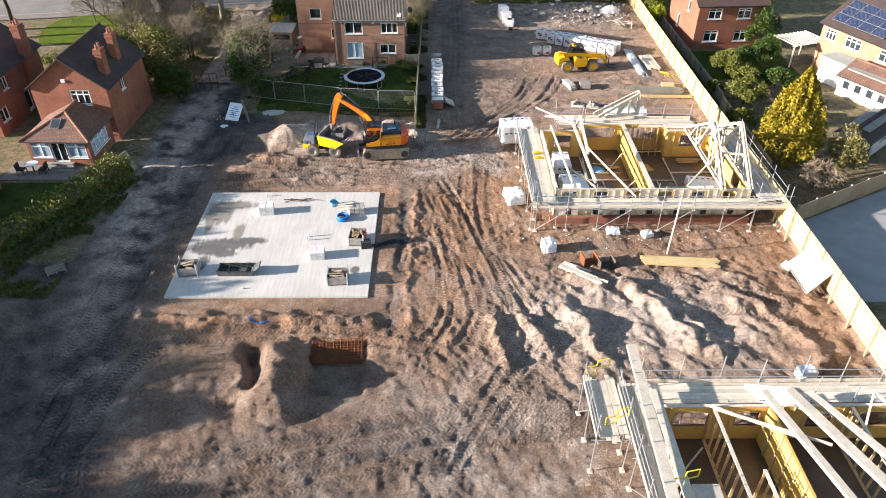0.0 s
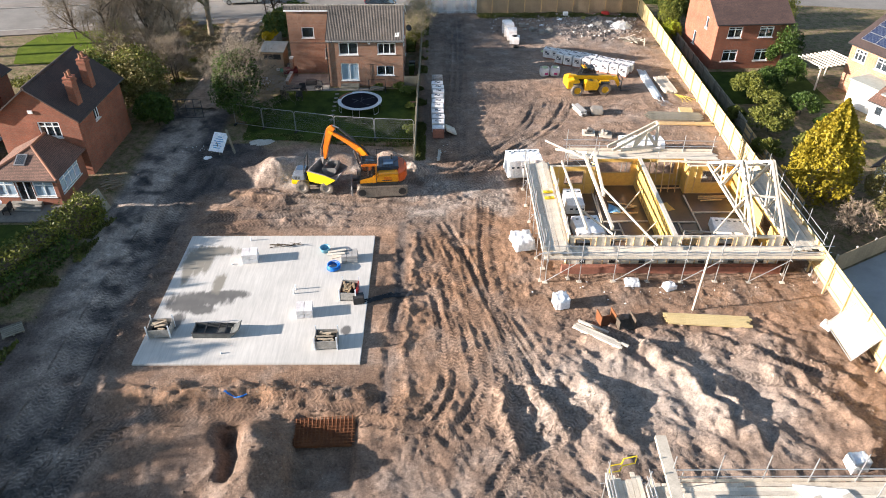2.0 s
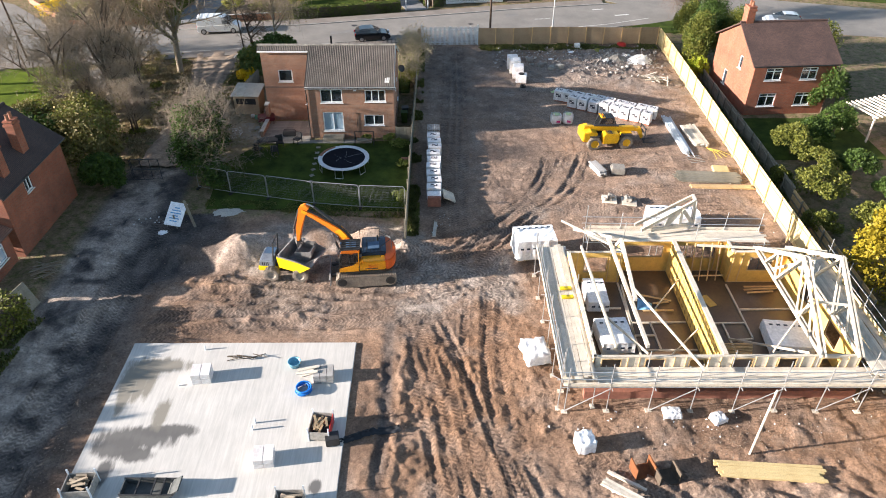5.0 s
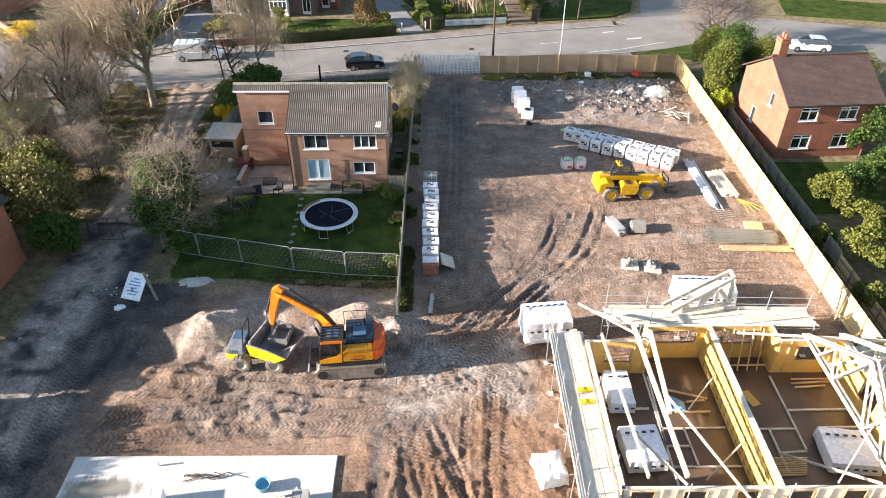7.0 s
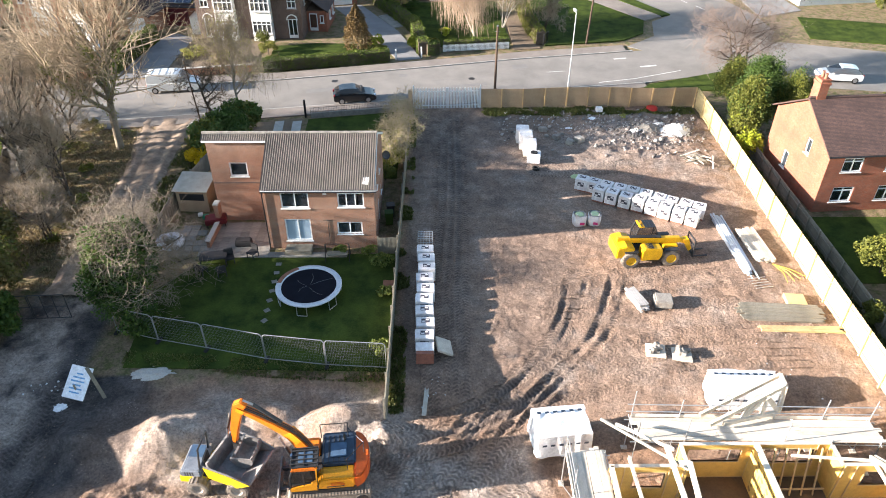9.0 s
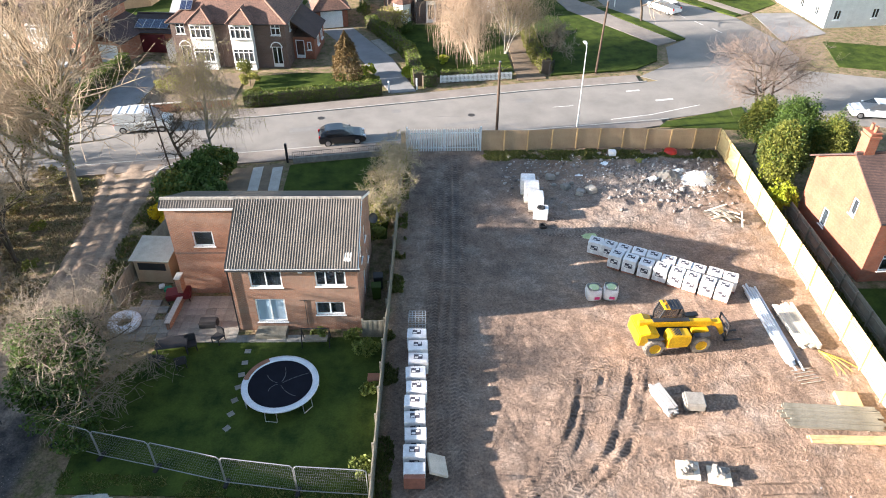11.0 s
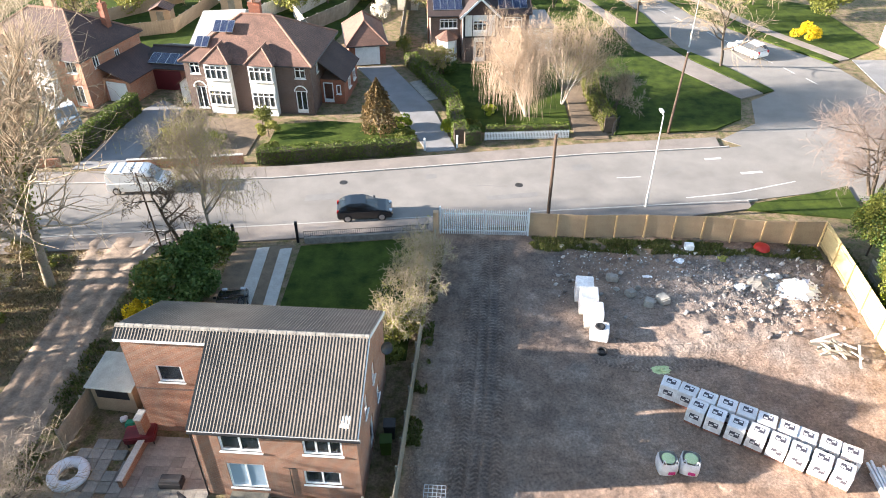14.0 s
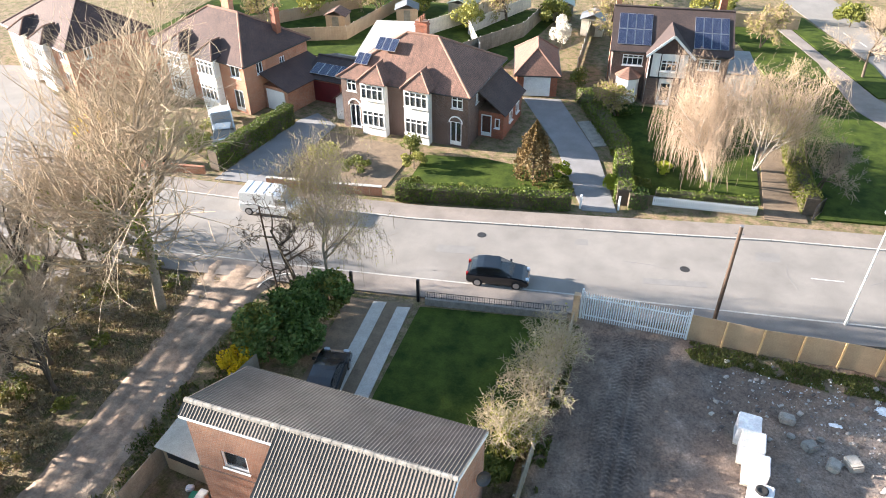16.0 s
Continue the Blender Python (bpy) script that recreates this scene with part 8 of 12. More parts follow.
def draped(name, pts, w, h, mat, label, seed, category="sheet"):
    """A crumpled sheet lying along a plan line."""
    g = Geo()
    rngn = np.random.default_rng(seed)
    line = smooth_line(pts, 10)
    rows = []
    for i, (x, y) in enumerate(line):
        row = []
        for k in range(9):
            v = (k / 8 - 0.5) * w * (0.8 + 0.4 * rngn.random())
            zz = gz(x, y) + 0.03 + h * rngn.random() * (1 - abs(k / 4 - 1) * 0.7)
            row.append((x + rngn.normal() * 0.04, y + v, zz))
        rows.append(row)
    vs = [p for r in rows for p in r]
    fs = [(i * 9 + k, i * 9 + k + 1, (i + 1) * 9 + k + 1, (i + 1) * 9 + k) for i in range(len(rows) - 1) for k in range(8)]
    return solo(name, g.add(vs, fs), mat, label, category, smooth=True)


draped("black_sheet", [(-5.0, 40.3), (-4.0, 40.6), (-3.0, 41.0), (-1.6, 41.2)], 0.5, 0.22, "black_sheet", "twisted black polythene lying off the slab edge", 5)
solo("black_bin", Geo().box(-0.35, -0.3, 0, 0.35, 0.3, 0.5), "machine_dark", "black open box by the slab edge", "box", "", "", pose(-4.95, 40.3, SZ, 0, 0, 12), bevel=0.03)


# ---- spoil, rusty mesh, stones ----
def rebar_mat():
    t = thing("rebar_mat", -5.9, 30.1, gz(-6, 30) - 0.0, 2, "rusty steel reinforcing mesh lying in a shallow pit", "rebar")
    for k in range(2):
        g = Geo()
        for i in range(15):
            g.tube((-1.5 + i * 0.21, -0.9, 0.22 + 0.12 * k), (-1.5 + i * 0.21, 0.9, 0.25 + 0.12 * k), 0.018, n=4)
        for i in range(9):
            g.tube((-1.6, -0.85 + i * 0.21, 0.24 + 0.12 * k), (1.6, -0.85 + i * 0.21, 0.24 + 0.12 * k), 0.018, n=4)
        part("mesh_sheet", g, "rust", t, m=pose(0.05 * k, 0.03 * k, 0, 0, 0, 2 * k))
    part("rust_stain", Geo().box(-1.5, -0.85, 0.05, 1.5, 0.85, 0.2), "rust", t)


rebar_mat()


def scatter_stones():
    """Loose clods and stones over the churned ground."""
    rng = np.random.default_rng(77)
    spots = [(-8.6, 27.2, 2.6, 3.0, 1500), (9, 32, 5, 4, 1500), (-13, 56, 2.6, 2, 150), (17, 40.4, 6.5, 1.6, 900), (-10, 33.0, 6.5, 0.9, 800), (-18.8, 41, 0.8, 6, 400), (19.5, 89.5, 4.5, 3, 2600), (12, 91, 5, 2.5, 900), (-3.5, 57, 3, 1.5, 120), (2, 30, 5, 3, 600), (-12, 51.5, 6, 1.5, 200), (4, 26, 3.5, 3, 500), (12, 88, 4, 4, 500), (21, 33, 3, 4, 500), (-20, 30, 6, 8, 500), (10, 70, 10, 14, 400), (-1.2, 76, 0.5, 14, 300)]
    P = []
    for x, y, a, b, k in spots:
        k = int(k * 1.5)
        P.append(np.stack([rng.normal(x, a * 0.6, k), rng.normal(y, b * 0.6, k)], 1))
    P.append(np.stack([rng.uniform(-26, 25, 12000), rng.uniform(19, 95, 12000)], 1))
    P = np.concatenate(P)
    P = P[~((P[:, 0] > -1) & (P[:, 1] > 56) & (P[:, 1] < 83) & (rng.random(len(P)) < 0.8))]
    P = P[site_mask(P[:, 0], P[:, 1]) > 0.95]
    P = P[~((P[:, 0] > -18) & (P[:, 0] < -4) & (P[:, 1] > 34.5) & (P[:, 1] < 48))]
    P = P[~((P[:, 0] > 8) & (P[:, 1] > 43) & (P[:, 1] < 56))]
    Z = ground_height(P[:, 0], P[:, 1])
    k = len(P)
    s = 0.018 + 0.05 * rng.random(k) ** 3 + 0.09 * (rng.random(k) < 0.012) * rng.random(k)
    octv = np.array([(1, 0, 0), (0, 1, 0), (-1, 0, 0), (0, -1, 0), (0, 0, 1), (0, 0, -1.0)])
    V = np.concatenate([P, Z[:, None] - 0.2 * s[:, None]], 1)[:, None] + octv[None] * np.array([1, 1, 0.75]) * s[:, None, None] * rng.uniform(0.6, 1.4, (k, 6, 1))
    tri = np.array([(0, 1, 4), (1, 2, 4), (2, 3, 4), (3, 0, 4), (1, 0, 5), (2, 1, 5), (3, 2, 5), (0, 3, 5)])
    F = (tri[None] + (np.arange(k) * 6)[:, None, None]).reshape(-1, 3)
    me = bpy.data.meshes.new("stones")
    me.from_pydata(V.reshape(-1, 3).tolist(), [], F.tolist())
    m, nt, b = node_mat("loose stones and clods")
    g = nt.nodes.new("ShaderNodeNewGeometry")
    nt.links.new(ramp(nt, g.outputs["Random Per Island"], 0, 1, (0.11, 0.075, 0.052, 1), (0.25, 0.19, 0.145, 1)), b.inputs["Base Color"])
    b.inputs["Roughness"].default_value = 0.95
    me.materials.append(m)
    tagged(new("loose_stones", me), "loose clods and stones on the bare earth", "stones", "", "stuff")


def scatter_scraps():
    """Torn scraps of plastic and paper about the gate and beside the scaffolds."""
    rng = np.random.default_rng(5)
    g = Geo()
    for x, y, a, b, k in ((13, 93.2, 7, 0.9, 70), (16, 91.5, 5, 2.0, 50), (10, 92, 2, 1.2, 12), (15, 41.4, 7, 0.8, 40), (0.8, 60, 0.8, 1.5, 12), (-20.5, 60, 2, 1.2, 18), (20, 60, 3, 3, 16)):
        for i in range(k):
            px, py = rng.normal(x, a * 0.5), rng.normal(y, b * 0.5)
            if px > 25 or py > 94.8:
                continue
            w, z = rng.uniform(0.02, 0.09), gz(px, py)
            an = rng.uniform(0, 6.28)
            c, s = math.cos(an) * w, math.sin(an) * w
            g.slab([(px - c, py - s, z + 0.03), (px + s, py - c, z + 0.06), (px + c, py + s, z + 0.04), (px - s * 0.6, py + c * 0.6, z + 0.09)], 0.006)
    solo("litter", g, "scrap", "scattered scraps of white plastic and paper on the earth", "litter", "", "stuff")


scatter_stones()
scatter_scraps()


# ---- timber frame houses inside scaffolding ----
FZ, TZ = -0.38, 2.08    # floor and wall-plate heights


def stud_wall(parent, x0, y0, x1, y1, holes=(), sheath=True, thick=0.14, z0=FZ, z1=TZ, mat="osb", stud_gap=0.6, outer="pale_timber"):
    """A framed wall: sheathing with openings, plates and studs."""
    L = math.hypot(x1 - x0, y1 - y0)
    m = pose(x0, y0, 0, 0, 0, math.degrees(math.atan2(y1 - y0, x1 - x0)))
    h = z1 - z0
    if sheath:
        hs = [(a, z0 + b, c, z0 + d) for a, b, c, d in holes]
        w = part("sheathing", wall_geo(L, z1 - 0.05, hs, thick * 0.6, base=z0), mat, parent, m=m)
    else:
        w = None
    part("wall_plate", Geo().box(0, -0.02, z1 - 0.05, L, thick, z1), "pale_timber", parent, m=m)
    part("sole_plate", Geo().box(0, -0.02, z0, L, -0.002 if sheath else thick, z0 + 0.05), "timber", parent, m=m)
    me = Geo().box(-0.022, -0.05, z0 + 0.05, 0.022, 0.0 if sheath else 0.09, z1 - 0.05).mesh("stud", M["timber"])
    n = max(1, int(L / stud_gap))
    for i in range(n + 1):
        u = L * i / n
        if any(q[0] + 0.05 < u < q[2] - 0.05 for q in holes):
            continue
        part("stud", me, None, parent, m=m @ pose(min(max(u, 0.03), L - 0.03), 0, 0))
    for a, b, c, d in holes:
        fr = wall_geo(c - a + 0.1, z0 + d + 0.05, [(0.05, z0 + b, c - a + 0.05, z0 + d)], thick * 0.62 + 0.03, base=z0 + b - 0.05)
        part("opening_frame", fr, "timber", parent, m=m @ pose(a - 0.05, -0.03, 0))
    return w


def beam(parent, p0, p1, w=0.06, h=0.16, mat="pale_timber", name="beam"):
    return part(name, Geo().bar(p0, p1, w, h), mat, parent)


def timber_house_one():
    t = thing("timber_frame_house", 0, 0, 0, 0, "half-built yellow timber frame house with open roof", "timber frame")
    part("floor_slab", Geo().prism([(8.7, 43.6), (23.0, 43.6), (23.0, 53.0), (19.4, 53.0), (19.4, 54.2), (12.2, 54.2), (12.2, 53.0), (8.7, 53.0)], -0.9, FZ), "osb_floor", t, "wet brown board floor")
    part("plinth", Geo().box(8.4, 43.2, -0.9, 23.2, 43.55, -0.1), "red_brick_pack", t, "low red brick plinth")
    # outer walls
    slots = [(0.5 + i * 2.35, 1.55, 1.5 + i * 2.35, 2.25) for i in range(6)]
    stud_wall(t, 8.7, 43.7, 23.0, 43.7, slots, mat="pale_timber")
    vent = Geo().box(0, 0, 0, 0.4, 0.04, 0.55).mesh("vent_opening", M["print_black"])
    for i in range(7):
        part("vent_opening", vent, None, t, m=pose(9.6 + i * 2.0, 43.52, 0.0))
    stud_wall(t, 12.2, 54.15, 15.75, 54.15, [(0.5, 1.2, 3.0, 2.1)])
    stud_wall(t, 15.75, 54.15, 19.35, 54.15, [(0.3, 1.1, 2.9, 2.1)])
    stud_wall(t, 8.7, 52.95, 12.15, 52.95, [(1.2, 0.9, 2.6, 2.0)])
    stud_wall(t, 19.4, 52.95, 23.0, 52.95, [(1.1, 1.0, 2.6, 2.0)])
    stud_wall(t, 8.75, 53.0, 8.75, 43.7, [(1.0, 0.2, 2.2, 2.1), (3.4, 0.9, 4.8, 2.0), (6.2, 0.9, 7.6, 2.0)], mat="pale_timber")
    stud_wall(t, 23.0, 43.7, 23.0, 53.0, [(2.0, 0.9, 3.4, 2.0), (5.4, 0.9, 6.8, 2.0)])
    stud_wall(t, 12.2, 54.1, 12.2, 52.9)
    stud_wall(t, 19.4, 52.95, 19.4, 54.1)
    # party wall: sheathed, its rows of diamond shadows painted on as brown patches
    part("party_wall", Geo().box(15.70, 43.8, FZ, 15.85, 54.1, TZ), "osb", t, "tall yellow board party wall")
    me = Geo().box(-0.012, -0.13, -0.07, 0.0, 0.13, 0.07).mesh("board_patch", M["patch_shade"])
    for i in range(16):
        for j in range(6):
            part("board_patch", me, None, t, m=pose(15.698, 44.3 + i * 0.6, FZ + 0.25 + j * 0.36, 25, 0, 0))
    part("wall_plate", Geo().box(15.64, 43.8, TZ, 15.92, 54.1, TZ + 0.06), "pale_timber", t)
    # loose studs leaning before the back wall
    for i in range(5):
        beam(t, (16.5 + i * 0.55, 53.1, FZ), (16.6 + i * 0.55, 53.9, TZ), 0.06, 0.09, "timber", "leaning_stud")
    beam(t, (16.2, 53.2, FZ + 0.3), (19.2, 53.2, FZ + 0.35), 0.06, 0.09, "timber", "leaning_stud")
    # sole plates marking the rooms
    for a, b in (((12.4, 52.6), (12.2, 47.8)), ((12.2, 47.85), (13.5, 47.85)), ((12.2, 48.95), (15.6, 49.0)), ((13.4, 49.0), (13.5, 46.6)), ((12.3, 46.6), (15.6, 46.6)), ((19.25, 52.6), (19.2, 47.6)), ((19.3, 50.15), (22.9, 50.2)), ((17.2, 48.9), (19.2, 48.9)), ((17.8, 48.9), (17.8, 46.2)), ((17.85, 47.4), (19.2, 47.5)), ((20.5, 49.0), (20.45, 47.8)), ((20.5, 49.0), (22.8, 49.0)), ((12.2, 52.8), (12.2, 44)), ((11.9, 50.3), (9, 50.3))):
        beam(t, (*a, FZ + 0.05), (*b, FZ + 0.05), 0.10, 0.09, "pale_timber", "sole_plate")
    # raised roof timbers: long pairs of rafters and braces over the west rooms
    for p0, p1, w, h in (((9.6, 53.3, 2.3), (9.9, 44.0, 2.5), 0.10, 0.22), ((11.2, 53.4, 3.0), (11.6, 44.0, 2.5), 0.16, 0.24), ((11.6, 51.8, 3.9), (11.5, 47.0, 3.2), 0.16, 0.24), ((11.5, 53.0, 2.2), (11.6, 51.8, 3.9), 0.10, 0.2), ((9.4, 55.2, 2.3), (11.4, 53.0, 3.2), 0.08, 0.15), ((8.4, 54.6, 3.4), (12.0, 52.4, 2.6), 0.07, 0.14),
                          ((11.6, 48.6, 3.0), (14.4, 42.9, 1.9), 0.07, 0.14), ((9.8, 46.6, 2.4), (11.6, 43.8, 2.2), 0.07, 0.14), ((14.0, 50.2, FZ + 0.1), (15.6, 51.6, 0.9), 0.06, 0.1), ((13.6, 45.8, FZ + 0.1), (15.6, 47.2, 0.8), 0.06, 0.1), ((17.4, 47.0, 0.2), (20.2, 43.8, 2.2), 0.07, 0.12)):
        beam(t, p0, p1, w, h)
    # timbers left on the floor
    for p0, p1 in (((13.1, 51.6), (15.2, 50.9)), ((13.2, 50.0), (15.1, 50.0)), ((14.0, 50.7), (15.0, 50.8)), ((20.3, 52.3), (22.6, 52.3)), ((20.2, 52.0), (22.4, 52.1)), ((20.3, 51.7), (22.0, 51.8))):
        beam(t, (*p0, FZ + 0.12), (*p1, FZ + 0.14), 0.1, 0.07, "timber", "loose_joist")
    for i in range(9):
        beam(t, (16.4 + 0.05 * i, 46.0 + 0.13 * i, FZ + 0.08 + 0.02 * (i % 3)), (18.6 + 0.05 * i, 46.1 + 0.12 * i, FZ + 0.1), 0.05, 0.06, "timber", "loose_batten")


timber_house_one()


def gable_truss(x, y0, y1, z, rise, label, lean=0.0):
    """A roof truss standing across the house: bottom chord, two rafters and W-shaped webs."""
    t = thing("roof_truss", x, y0, z, 0, label, "roof truss", "roof trusses standing on the wall plates")
    L = y1 - y0
    top = Vector((lean, L / 2, rise))
    part("bottom_chord", Geo().bar((0, 0, 0), (0, L, 0), 0.09, 0.16), "pale_timber", t)
    for y in (-0.25, L + 0.25):
        part("rafter", Geo().bar((0, y, -0.05), top, 0.10, 0.19), "pale_timber", t)
    for f, g in ((0.33, 0.25), (0.33, 0.5), (0.67, 0.5), (0.67, 0.75), (0.15, 0.25), (0.85, 0.75)):
        e = 1 - abs(2 * g - 1)
        part("web", Geo().bar((0, L * f, 0), (lean * e, L * g, rise * e), 0.08, 0.12), "pale_timber", t)
    return t


for x, ln in ((20.72, 0.25), (20.95, 0.32), (22.75, 0.35), (22.95, 0.3)):
    gable_truss(x, 43.75, 53.1, 2.18, 2.85, "standing pale timber roof truss with diagonal webs", ln)
rb = thing("roof_brace", 0, 0, 0, 0, "pale timber braces propping the roof trusses", "brace")
for p0, p1 in (((20.9, 50.9, 2.3), (23.0, 49.4, 4.4)), ((18.3, 43.9, 2.2), (21.0, 46.6, 3.2)), ((20.8, 46.4, 3.6), (23.0, 46.0, 3.6)), ((17.0, 53.3, 2.35), (25.0, 52.6, 2.35))):
    beam(rb, p0, p1, 0.07, 0.15, name="brace")
# small gable standing on the back scaffold
sg = thing("gable_frame", 0, 0, 0, 0, "small pale timber gable frame on the back scaffold", "gable frame")
for p0, p1 in (((13.9, 55.2, 2.2), (17.4, 56.1, 3.9)), ((17.4, 56.1, 3.9), (17.5, 56.0, 2.1)), ((14.6, 55.3, 2.15), (17.5, 56.0, 2.15)), ((15.6, 55.6, 2.2), (15.9, 55.7, 3.1)), ((15.6, 55.6, 2.2), (16.6, 55.9, 3.5)), ((16.6, 55.8, 2.2), (16.6, 55.9, 3.5)), ((16.6, 55.8, 3.4), (17.5, 56.0, 2.2)), ((13.6, 55.8, 2.2), (17.5, 56.9, 3.8)), ((17.4, 56.1, 3.9), (17.5, 56.9, 3.8))):
    beam(sg, p0, p1, 0.12, 0.24, name="timber")


def scaffold(name, label, runs, standards=2.2):
    """Runs of tubular scaffold: (x0, y0, x1, y1, width, deck height). Tubes and boards are parts of their own."""
    t = thing(name, 0, 0, 0, 0, label, "scaffold")
    rng = random.Random(len(runs) * 31 + int(runs[0][0]))
    board = Geo().box(0, 0.005, 0, 3.9, 0.22, 0.04).mesh("board", M["pale_timber"], 0.006)
    for x0, y0, x1, y1, w, dz in runs:
        L = math.hypot(x1 - x0, y1 - y0)
        a = math.degrees(math.atan2(y1 - y0, x1 - x0))
        m = pose(x0, y0, 0, 0, 0, a)
        n = max(1, round(L / standards))
        for i in range(n + 1):
            u = L * i / n
            for v in (0, w):
                px, py, _ = (m @ Vector((u, v, 0)))
                top = dz + rng.uniform(1.2, 2.0) if v == 0 or rng.random() < 0.35 else dz + 0.15
                lean = rng.uniform(-1.2, 1.2)
                part("standard", Geo().tube((0, 0, gz(px, py) - 0.02), (lean * 0.03, rng.uniform(-.04, .04), top), 0.03, n=6), "steel", t, m=m @ pose(u, v, 0))
                part("base_plate", Geo().box(-0.16, -0.12, gz(px, py) - 0.03, 0.16, 0.12, gz(px, py) + 0.05), "pale_timber", t, m=m @ pose(u, v, 0))
            part("transom", Geo().tube((u + 0.06, -0.25, dz - 0.05), (u + 0.06, w + 0.2, dz - 0.05), 0.026, n=6), "steel", t, m=m)
            if i % 2 == 0 and i < n:
                part("brace", Geo().tube((u, -0.05, -0.5), (L * (i + 1) / n, -0.05, dz - 0.1), 0.026, n=6), "steel", t, m=m)
        for v, zz in ((0, dz - 0.1), (w, dz - 0.1), (0, dz + 0.5), (0, dz + 1.0)):
            part("ledger", Geo().tube((-0.3, v + 0.05, zz), (L + 0.3, v + 0.05, zz), 0.026, n=6), "steel", t, m=m)
        rows = int(w / 0.225)
        for r in range(rows):
            u = -rng.uniform(0, 0.5)
            while u < L - 0.4:
                s = min(3.9, L + 0.35 - u) / 3.9
                part("board", board, None, t, m=m @ pose(u, 0.02 + r * 0.225, dz + rng.uniform(0, 0.012), 0, 0, rng.uniform(-0.5, 0.5)) @ Matrix.Diagonal((s, 1, 1, 1)))
                u += 3.9
        part("toe_board", Geo().box(0, -0.03, dz + 0.045, L, 0.0, dz + 0.26), "pale_timber", t, m=m)
    return t


scaffold("scaffold", "tubular steel scaffold with board decks round the timber frame", [
    (7.2, 42.3, 25.2, 42.2, 1.35, 1.3), (6.9, 54.0, 6.9, 42.6, 1.85, 1.62), (22.0, 55.8, 10.4, 56.1, 1.35, 1.7), (25.2, 43.0, 25.2, 52.6, 1.9, 1.6)])
scaffold("scaffold", "tubular steel scaffold with board decks round the near timber frame", [
    (25.0, 25.1, 10.4, 25.1, 1.35, 1.8), (7.6, 25.2, 7.6, 21.6, 1.6, 1.8), (9.3, 24.8, 9.3, 12.0, 1.4, 1.8)])


def timber_house_two():
    t = thing("timber_frame_house", 0, 0, 0, 0, "near half-built yellow timber frame with open studwork rooms", "timber frame")
    part("floor_slab", Geo().box(11.0, 10.0, -0.9, 25.2, 23.3, FZ), "osb_floor", t, "wet brown board floor")
    stud_wall(t, 11.0, 23.3, 25.2, 23.3, [(0.9, 1.0, 2.6, 2.0), (4.0, 1.0, 5.1, 2.0), (7.6, 0.9, 8.8, 2.0), (10.2, 1.0, 12.4, 2.0)])
    stud_wall(t, 11.0, 23.3, 11.0, 10.0, [(4, 0.9, 5.4, 2.0)], mat="pale_timber")
    stud_wall(t, 13.75, 10.0, 13.75, 23.2, sheath=False)
    stud_wall(t, 14.9, 10.0, 14.9, 19.6, sheath=False)
    stud_wall(t, 13.8, 17.6, 15.0, 17.6, sheath=False)
    part("party_wall", Geo().box(16.4, 10.0, FZ, 16.55, 23.2, TZ), "osb", t, "tall yellow board party wall")
    for i in range(14):
        part("stud", Geo().box(16.33, 10.5 + i * 0.9, FZ, 16.39, 10.6 + i * 0.9, TZ), "timber", t)
    stud_wall(t, 20.6, 10.0, 20.6, 23.2, sheath=False)
    for p0, p1, w, h in (((10.3, 26.9, 2.75), (9.9, 12.0, 2.6), 0.5, 0.2), ((10.9, 24.2, 2.3), (10.9, 12.0, 2.3), 0.45, 0.08), ((16.2, 23.8, 2.6), (18.8, 14.0, 2.4), 0.35, 0.2), ((17.4, 23.8, 2.7), (21.4, 14.0, 2.5), 0.5, 0.2), ((18.4, 23.7, 2.6), (23.4, 14.4, 2.5), 0.35, 0.2), ((13.4, 23.2, 2.25), (17.4, 21.0, 2.3), 0.08, 0.14), ((13.6, 23.0, 2.25), (18.2, 20.6, 2.5), 0.08, 0.14), ((20.0, 21.2, 2.2), (21.2, 23.2, 3.2), 0.08, 0.14), ((21.2, 23.2, 3.2), (24.0, 17.0, 2.4), 0.08, 0.14), ((11.4, 20.4, 0.2), (12.6, 21.2, 1.6), 0.06, 0.12)):
        beam(t, p0, p1, w, h)
    part("board_pack", Geo().box(11.2, 15.4, 2.12, 12.4, 18.7, 2.3), "pale_timber", t)


timber_house_two()
fb = thing("foam_board", 17.3, 24.1, 1.87, -3, "white foil-faced insulation board with blue printed marks lying on the scaffold", "board")
part("board", Geo().prism([(-1.5, 0.7), (-0.9, -0.55), (1.6, -0.95), (0.8, 0.55)], 0.0, 0.09), "sheet", fb)
for i in range(4):
    part("print_mark", Geo().box(-1.1 + 0.55 * i, -0.42 - 0.1 * i, 0.092, -0.85 + 0.55 * i, -0.36 - 0.1 * i, 0.095), "machine_blue", fb)


def gate_bar(x, y, z, rz):
    t = thing("ladder_gate", x, y, z, rz, "yellow scaffold ladder gate", "gate")
    for z2 in (0.0, 0.5):
        pts = [(0, 0, 0.1 + z2), (0.5, 0, 0.1 + z2), (0.55, 0, 0.45 + z2), (1.15, 0, 0.5 + z2)]
        for p, q in zip(pts[:-1], pts[1:]):
            part("bar", Geo().tube(p, q, 0.03), "yellow_plastic", t)
    part("upright", Geo().tube((0, 0, 0.1), (0, 0, 0.6), 0.03), "yellow_plastic", t)
    part("upright", Geo().tube((1.15, 0, 0.5), (1.15, 0, 1.0), 0.03), "yellow_plastic", t)


